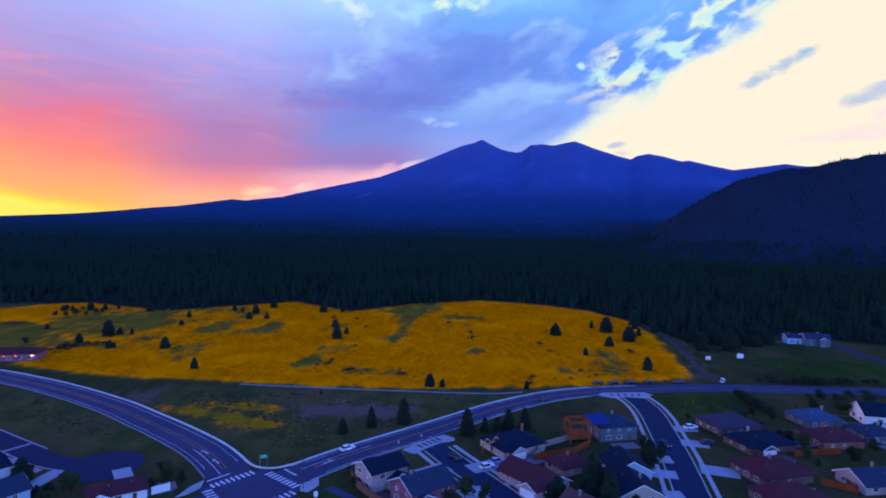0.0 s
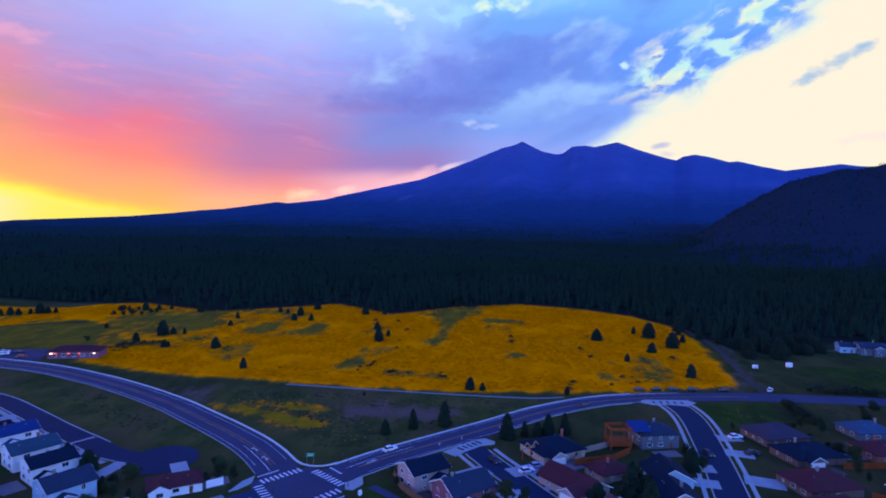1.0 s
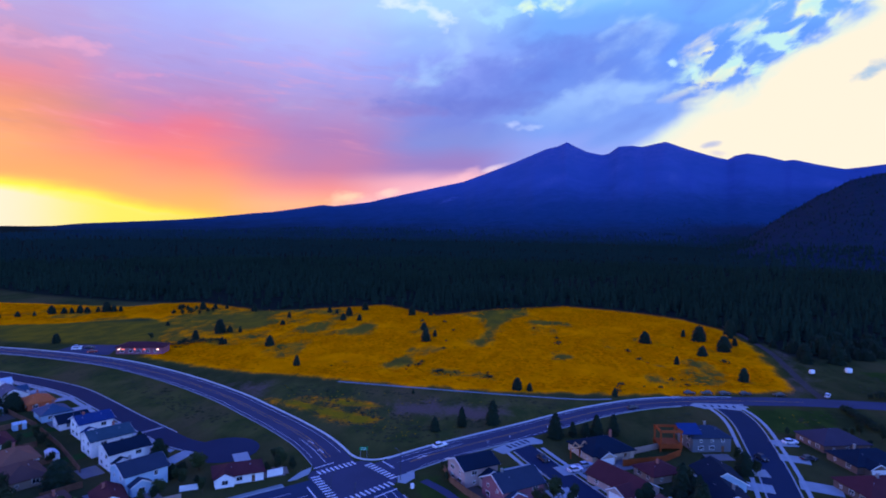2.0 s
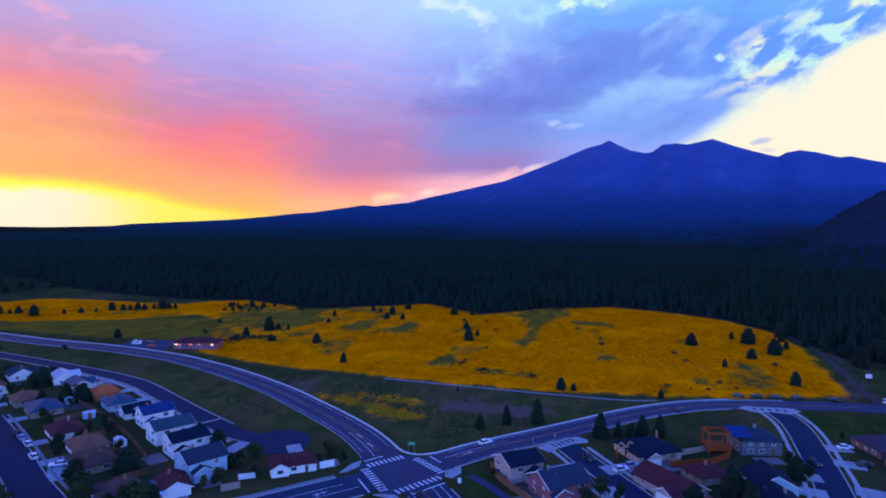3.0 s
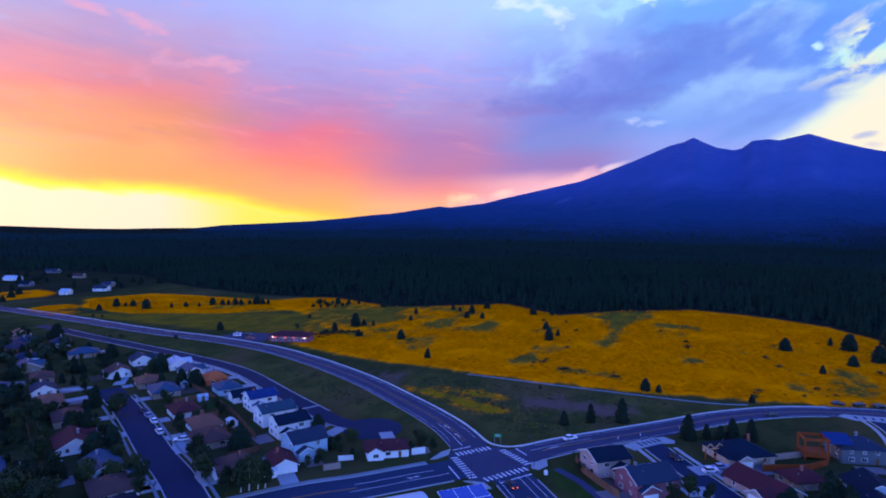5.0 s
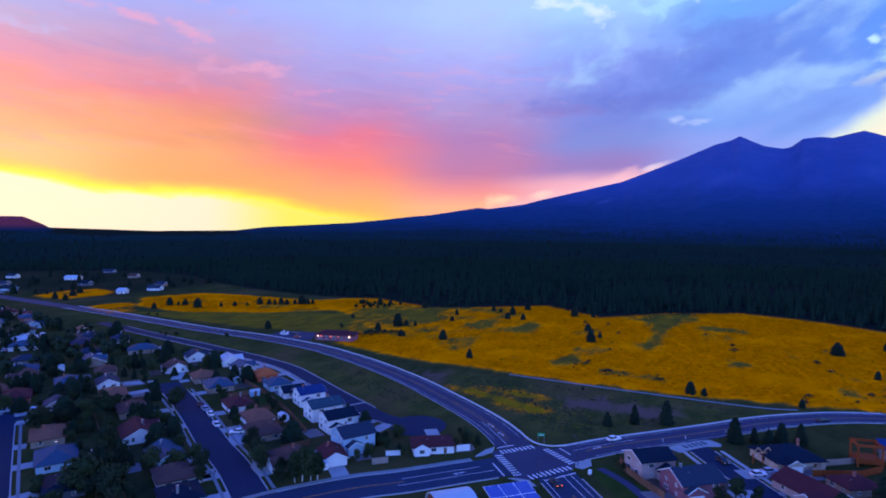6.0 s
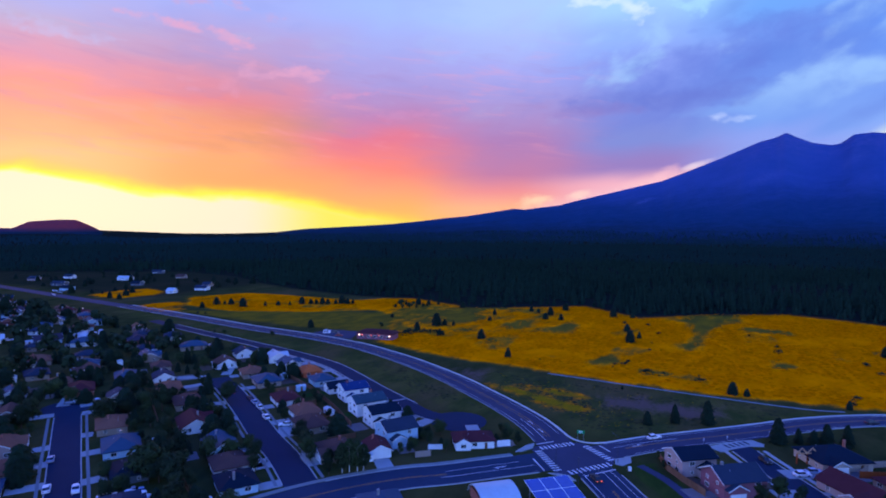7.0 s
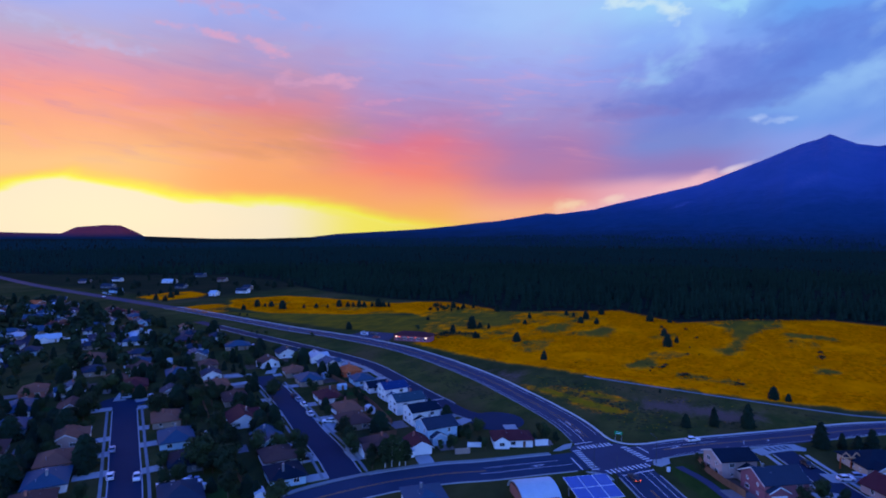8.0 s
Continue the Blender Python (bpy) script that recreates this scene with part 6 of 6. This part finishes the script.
def drive(x0, y0, x1, y1, wide):
    DRIVES.append(1)
    bm = bmesh.new()
    ribbon(bm, [Vector((x0, y0, 0)), Vector((x1, y1, 0))], -wide / 2, wide / 2, -0.1, 0.1 + 0.004 * (len(DRIVES) % 11))
    tagged(new("driveway", finish(bm, "driveway", concrete)), "pale concrete driveway from the street to a house", "driveway", kind="structure")


for row in [(-97.2, 123.2, -91.6, 117.6, 4.6), (-113.5, 116.5, -116.2, 112.3, 5.5), (-135, 127, -139, 131.5, 5), (4, 163.5, 12, 168, 5.5), (7, 152, 1, 149, 5), (12, 155, 17, 157, 1.6), (58, 162, 51, 163.5, 5), (60.5, 172, 54.5, 172.5, 5), (55, 150, 48, 150, 6),
            (68.5, 185, 76, 183, 5), (71, 196.5, 78, 197, 5), (66, 166.5, 75, 163.5, 6), (-2, 165, -9, 160, 6), (130, 190, 146, 196, 12), (-124, 103, -128, 107, 5), (-157, 127, -160, 123, 5), (-216, 116, -224, 120, 7)]:
    drive(*row)


def near_drive(h):
    """From a house's edge straight to the nearest street."""
    best = None
    for key in "CDEHI":
        for p in ROADS[key][0]:
            d = math.hypot(p.x - h[0], p.y - h[1])
            if best is None or d < best[0]:
                best = (d, p, ROADS[key][1])
    d, p, half = best
    if not 9 < d < 26:
        return
    ux, uy = (p.x - h[0]) / d, (p.y - h[1]) / d
    off = 2.6 if int(h[0]) % 2 else -2.6
    a, b = 5.0, d - half - 0.3
    drive(h[0] + ux * a - uy * off, h[1] + uy * a + ux * off, h[0] + ux * b - uy * off, h[1] + uy * b + ux * off, 4.2)


for hrow in HOUSES[:45]:
    near_drive(hrow)
# patios and garden plots
r3 = random.Random(77)
plots = {"patio": (mat("patio_slabs", (0.16, 0.144, 0.136), 0.9, 0.4, 0.3, 3.0, 0.2), "grey paved patio behind a house", "patio"), "lawn": (mat("lawn", (0.028, 0.06, 0.0144), 1.0, 0.15, 0.4, 2.0, 0.3, spec=0.0), "green lawn beside a house", "lawn"),
         "yard": (mat("bare_yard", (0.104, 0.076, 0.056), 1.0, 0.2, 0.35, 2.0, 0.3, spec=0.0), "bare brown earth yard beside a house", "yard")}
level = 0
for hrow in HOUSES[:68]:
    for k in range(2):
        kind = r3.choice(("patio", "lawn", "lawn", "yard"))
        a = radians(hrow[2]) + r3.choice((0, 1.57, 3.14, 4.71))
        cx, cy = hrow[0] + 8.5 * math.cos(a), hrow[1] + 8.5 * math.sin(a)
        w, d = r3.uniform(2.5, 4.5), r3.uniform(2.0, 3.6)
        if near_road(cx, cy, 5.5):
            continue
        bm = bmesh.new()
        level += 1
        box(bm, -w, w, -d, d, -0.1, 0.022 + 0.0033 * (level % 17))
        bm.transform(pose(cx, cy, 0, 0, 0, hrow[2]))
        m, lab, cat = plots[kind]
        tagged(new(kind, finish(bm, kind, m)), lab, cat, kind="structure")


slab("yard", [(-26, 157.5), (-21, 149.5), (-14.5, 142), (-12.5, 146), (-19, 153), (-24, 161)], 0.082, plots["yard"][0], "bare red-brown earth yard behind a house", "yard")


# ---------------------------------------------------------------- fences
def fence(pts, high, material, label, gap=2.4):
    f = thing("fence", pose(*pts[0], 0), label, "fence", "garden fences")
    line = []
    for (xa, ya), (xb, yb) in zip(pts, pts[1:]):
        n = max(1, int(math.hypot(xb - xa, yb - ya) / gap))
        for k in range(n):
            a = (xa + (xb - xa) * k / n, ya + (yb - ya) * k / n)
            b = (xa + (xb - xa) * (k + 1) / n, ya + (yb - ya) * (k + 1) / n)
            line.append((a, b))
    ox, oy = pts[0]
    for i, (a, b) in enumerate(line):
        bm = bmesh.new()
        d = math.hypot(b[0] - a[0], b[1] - a[1])
        prism(bm, [(-0.02, 0.06), (0.02, 0.06), (0.02, high - 0.04), (0.045, high - 0.04), (0.045, high), (-0.045, high), (-0.045, high - 0.04), (-0.02, high - 0.04)], 0.07, d - 0.07)
        ob = part("panel", bm, material, f)
        ob.matrix_basis = pose(a[0] - ox, a[1] - oy, 0, 0, 0, math.degrees(math.atan2(b[1] - a[1], b[0] - a[0])))
        bm = bmesh.new()
        box(bm, -0.06, 0.06, -0.08, 0.04, -0.2, high + 0.12)
        ob = part("post", bm, material, f)
        ob.matrix_basis = pose(a[0] - ox, a[1] - oy, 0, 0, 0, math.degrees(math.atan2(b[1] - a[1], b[0] - a[0])))


fence([(-27, 160), (-24, 152), (-19.5, 146), (-14, 140)], 1.9, wood_brown, "brown wooden garden fence behind a house")
fence([(-25, 160.5), (-22, 163)], 1.9, wood_brown, "brown wooden garden fence behind a house")
fence([(22, 170), (34, 175), (40, 181)], 1.9, wood_orange, "orange-brown wooden garden fence on the lawn")
fence([(22, 171), (27, 180), (36, 186)], 1.8, WALL["tan"], "pale tan garden fence behind a house")
fence([(-68, 149.2), (-71.2, 146.6)], 1.9, WALL["white"], "white board fence by the corner garden")
fence([(-88.5, 135.5), (-84.8, 137.6)], 1.5, WALL["white"], "white board fence by the corner garden")
fence([(-89, 128.5), (-85.5, 131.5)], 1.8, WALL["tan"], "pale tan garden fence along the street")
fence([(97, 176), (112, 178)], 1.9, wood_orange, "orange-brown wooden garden fence between houses")
fence([(101, 164), (98, 152)], 1.9, wood_orange, "orange-brown wooden garden fence between houses")
fence([(93, 158), (99, 153)], 1.9, wood_orange, "orange-brown wooden garden fence between houses")
fence([(-128, 84), (-150, 96), (-175, 112), (-200, 128), (-222, 138)], 1.7, wood_brown, "weathered wooden fence between back gardens")
fence([(-165, 45), (-190, 62), (-215, 80), (-240, 98)], 1.7, wood_brown, "weathered wooden fence between back gardens")
for fx, fy in ((-118, 126), (-137, 138), (-150, 147), (-169, 159), (-135, 101), (-154, 112), (-176, 125), (-197, 136)):
    fence([(fx, fy), (fx + 5.0, fy + 7.6)], 1.7, wood_brown, "weathered wooden fence between two gardens")
fence([(-120, 141), (-137, 154), (-158, 168), (-178, 178)], 1.7, wood_brown, "weathered wooden fence between back gardens")

# ---------------------------------------------------------------- timber frame with a blue sheet
deck = thing("timber_frame", pose(37.5, 186, 0, 0, 0, 8), "raw orange timber frame of two levels beside a house", "timber frame")
for x in (-3, 3):
    for y in (-2.5, 2.5):
        bm = bmesh.new()
        box(bm, x - 0.2, x + 0.2, y - 0.2, y + 0.2, -0.2, 6.4)
        part("post", bm, wood_orange, deck)
for z in (1.9, 6.0):
    for y in (-2.5, 2.5):
        bm = bmesh.new()
        box(bm, -3.4, 3.4, y - 0.16, y + 0.16, z - (0.9 if z < 3 else 0.3), z + 0.4)
        part("beam", bm, wood_orange, deck)
    for x in (-3, 3):
        bm = bmesh.new()
        box(bm, x - 0.14, x + 0.14, -2.3, 2.3, z - 0.3, z + 0.4)
        part("beam", bm, wood_orange, deck)
bm = bmesh.new()
box(bm, -2.8, 2.8, -2.3, 2.3, 2.3, 2.42)
part("platform", bm, wood_orange, deck)
sheet = thing("roof_sheet", pose(43.5, 186.3, 0, 0, 0, 10), "bright blue plastic sheet over a roof edge", "sheet")
bm = bmesh.new()
prism(bm, [(-2.2, 5.3), (2.2, 7.2), (2.2, 7.32), (-2.2, 5.42)], -3.2, 3.2)
part("sheet", bm, ROOF["tarp"], sheet)

# ---------------------------------------------------------------- bare porch timbers of a house being built
porch = thing("porch_frame", pose(10.6, 174.6, 0, 0, 0, 30), "unfinished porch of bare tan timber gables beside a house", "timber frame")
for x in (-3.0, 0.0, 3.0):
    bm = bmesh.new()
    box(bm, x - 0.12, x + 0.12, -0.12, 0.12, -0.2, 2.9)
    part("post", bm, wood_orange, porch)
for x0 in (-3.0, 0.0):
    bm = bmesh.new()
    box(bm, x0 + 0.02, x0 + 2.98, -0.1, 0.1, 2.9, 3.15)
    part("beam", bm, wood_tan, porch)
    for xa, xb in ((x0 + 0.1, x0 + 1.5), (x0 + 2.9, x0 + 1.5)):
        bm = bmesh.new()
        tube(bm, (xa, 0, 3.15), (xb, 0, 4.5), 0.16, 0.16, 4)
        part("rafter", bm, wood_tan, porch)

# ---------------------------------------------------------------- hall with an arched roof, and solar panels
hall = thing("hall", pose(-59.5, 113, 0, 0, 0, 42), "low brick hall with a pale arched metal roof", "building")
hall.matrix_basis = pose(-59.0, 113.5, 0, 0, 0, 42) @ Matrix.Diagonal((0.84, 0.84, 0.84, 1))
bm = bmesh.new()
box(bm, -5.2, 5.2, -6.5, 6.5, -0.3, 3.0)
part("wall", bm, WALL["brick"], hall)
for k in range(2):
    bm = bmesh.new()
    x0 = -5.8 + k * 5.82
    arc = [(7.2 * math.sin(radians(a)), 3.0 + 7.2 * (math.cos(radians(a)) - 1) * 0.62 + 2.3) for a in range(-78, 79, 12)]
    arc = [(yy, max(zz, 0.5)) for yy, zz in arc]
    prism(bm, arc + [(yy * 0.98, zz - 0.25) for yy, zz in arc[::-1]], x0, x0 + 5.78)
    part("roof_panel", bm, ROOF["pale"], hall)
for k in range(3):
    opening(hall, "wide", "front", -3.2 + 3.2 * k, 1.0, 10.4, 13)
bm = bmesh.new()
prism(bm, [(-10.4, 2.0), (-7.3, 2.7), (-7.3, 2.85), (-10.4, 2.15)], -3.0, 5.4)
part("side_roof", bm, ROOF["pale"], hall)
for x in (-2.8, 1.2, 5.2):
    bm = bmesh.new()
    box(bm, x - 0.1, x + 0.1, -10.3, -10.1, -0.3, 2.0)
    part("post", bm, metal_grey, hall)
array = thing("solar_array", pose(-46.2, 119.5, 0, 0, 0, 42) @ Matrix.Diagonal((1.12, 1.12, 1.12, 1)), "tilted array of dark blue solar panels in pale frames", "solar panels")
for y in (-3.5, 3.5):
    for x in (-4, 4):
        bm = bmesh.new()
        box(bm, x - 0.1, x + 0.1, y - 0.1, y + 0.1, -0.2, 2.4 if y < 0 else 3.6)
        part("post", bm, metal_grey, array)
for i in range(3):
    for j in range(2):
        x0, y0 = -5.1 + i * 3.45, -4.2 + j * 4.25
        tilt = lambda yy: 2.5 + (yy + 4.2) * 0.16
        bm = bmesh.new()
        prism(bm, [(y0, tilt(y0)), (y0 + 4.2, tilt(y0 + 4.2)), (y0 + 4.2, tilt(y0 + 4.2) + 0.1), (y0, tilt(y0) + 0.1)], x0, x0 + 3.4)
        fr = part("panel_frame", bm, white_trim, array)
        bm = bmesh.new()
        prism(bm, [(y0 + 0.07, tilt(y0 + 0.07) + 0.09), (y0 + 4.13, tilt(y0 + 4.13) + 0.09), (y0 + 4.13, tilt(y0 + 4.13) + 0.115), (y0 + 0.07, tilt(y0 + 0.07) + 0.115)], x0 + 0.07, x0 + 3.33)
        part("solar_panel", bm, solar_mat, fr)

# ---------------------------------------------------------------- red building by the meadow
shop = thing("red_building", pose(-193, 270, 0, 0, 0, 12), "low red building with lit front beside the meadow", "building")
part("wall", body_mesh(22, 9, 3.4, 2.0, "hip"), WALL["rose"], shop)
part("roof", roof_mesh(22, 9, 3.4, 2.0, "hip"), ROOF["maroon"], shop)
for k in range(5):
    opening(shop, "wide", "front", -8 + 4 * k, 1.0, 22, 9)
for x, m in ((-9.4, lamp_warm), (-7.6, lamp_red), (-2.0, lamp_red), (2.5, lamp_red), (9.0, lamp_warm)):
    bm = bmesh.new()
    box(bm, x - 0.5, x + 0.5, -4.8, -4.55, 2.3, 2.6)
    part("wall_lamp", bm, m, shop)


# ---------------------------------------------------------------- street furniture
def mast(x, y, rot, high, arm, label):
    s = thing("street_lamp", pose(x, y, 0, 0, 0, rot), label, "street lamp", "street lamps")
    bm = bmesh.new()
    tube(bm, (0, 0, -0.2), (0, 0, high), 0.10, 0.06, 8)
    part("pole", bm, metal_dark, s)
    bm = bmesh.new()
    tube(bm, (0, 0, high - 0.15), (arm, 0, high + 0.3), 0.06, 0.045, 6)
    part("arm", bm, metal_dark, s)
    bm = bmesh.new()
    box(bm, arm - 0.1, arm + 0.6, -0.16, 0.16, high + 0.24, high + 0.4)
    part("lamp_head", bm, metal_dark, s)


for row in [(-36.8, 151.0, 140, 7.5, 1.8), (-50.2, 135.6, 80, 7, 1.6), (-43.5, 132.5, 100, 6, 1.4)]:
    mast(*row, "slim dark street lamp at the crossing")
sg = thing("road_sign", pose(-50, 163.1, 0, 0, 0, 12), "green road sign on two grey posts", "sign")
for x in (-0.9, 0.9):
    bm = bmesh.new()
    tube(bm, (x, 0, -0.2), (x, 0, 3.25), 0.05, 0.05, 6)
    part("post", bm, metal_grey, sg)
bm = bmesh.new()
box(bm, -1.15, 1.15, -0.08, -0.05, 2.3, 3.3)
brd = part("board", bm, sign_green, sg)
for z in (2.52, 2.92):
    bm = bmesh.new()
    box(bm, -0.7, 0.7, -0.095, -0.08, z, z + 0.12)
    part("lettering", bm, white_trim, brd)
cab = thing("utility_box", pose(-33, 147.3, 0, 0, 0, 40), "white metal utility cabinet beside the path", "cabinet")
bm = bmesh.new()
box(bm, -0.4, 0.4, -0.3, 0.3, -0.1, 1.15)
bmesh.ops.bevel(bm, geom=bm.edges[:], offset=0.04, segments=1, affect="EDGES")
part("body", bm, WALL["white"], cab)
for x, y, s in ((143, 295, 0.62), (125, 290, 0.5)):
    tr = thing("trailer", pose(x, y, 0, 0, 0, 15), "small white box trailer on the grass", "trailer")
    bm = bmesh.new()
    box(bm, -2.2 * s, 2.2 * s, -1.3 * s, 1.3 * s, 0.6, 0.6 + 3.2 * s)
    bmesh.ops.bevel(bm, geom=bm.edges[:], offset=0.12, segments=2, affect="EDGES")
    part("body", bm, WALL["white"], tr)
    for yy in (-1.2, 1.2):
        bm = bmesh.new()
        tube(bm, (0, yy * s - 0.1, 0.34), (0, yy * s + 0.1, 0.34), 0.36, 0.36, 12)
        part("wheel", bm, tyre_mat, tr)


# ---------------------------------------------------------------- sheds and trailers in the yards
def shed(x, y, rot, w, d, h, material, label):
    sh = thing("shed", pose(x, y, 0, 0, 0, rot), label, "shed", "garden sheds")
    part("wall", body_mesh(w, d, h, d * 0.2, "gable"), material, sh)
    part("roof", roof_mesh(w, d, h, d * 0.2, "gable", 0.15, 0.08), ROOF["pale"], sh)
    ob = part("door", DOOR, None, sh)
    ob.matrix_basis = pose(0, -d / 2 - 0.012, 0.02)


for i, (x, y) in enumerate([(-161.6, 100.4), (-149.6, 94.4), (-134.1, 147.7), (-162.0, 166.0), (-117.5, 80.3), (-100.5, 119.8), (-180.3, 176.6), (-121.7, 134.2), (-263.6, 159.5), (-394.6, 202.5), (-346.1, 204.2), (-348.9, 191.4), (-298.9, 138.9), (-294.0, 128.5), (-156.2, 105.2)]):
    shed(x, y, S + 90 * (i % 2), 3.4 + 0.5 * (i % 3), 2.4, 1.9, WALL["white"] if i % 3 else WALL["blue"], "small pale garden shed in a back yard")


# ---------------------------------------------------------------- marker posts beside the road
for x, y in ((-16, 180.5), (-9.5, 186), (2.5, 197)):
    mk = thing("marker_post", pose(x, y, 0), "short white marker post beside the road", "post", "marker posts")
    bm = bmesh.new()
    tube(bm, (0, 0, -0.2), (0, 0, 0.9), 0.08, 0.07, 8)
    part("post", bm, WALL["white"], mk)
    bm = bmesh.new()
    tube(bm, (0, 0, 0.9), (0, 0, 0.97), 0.1, 0.06, 8)
    part("cap", bm, metal_grey, mk)

# ---------------------------------------------------------------- cars and sheds among the far western houses
r5 = random.Random(91)
far_rows = [q for q in HOUSES[68:] if len(q) > 2]
for q in r5.sample(far_rows, 44):
    a = radians(q[2]) + r5.choice((0, 1.57, 3.14, 4.71)) + 0.25
    x, y = q[0] + 8.6 * math.cos(a), q[1] + 8.6 * math.sin(a)
    if near_house(x, y, 6.2):
        continue
    if r5.random() < 0.6:
        park(r5.choice(("white", "white", "blue")), x, y, q[2] + r5.choice((0, 90)), 0.0)
    else:
        shed(x, y, q[2], 4.0, 2.8, 2.1, WALL["white"], "small pale garden shed in a back yard")
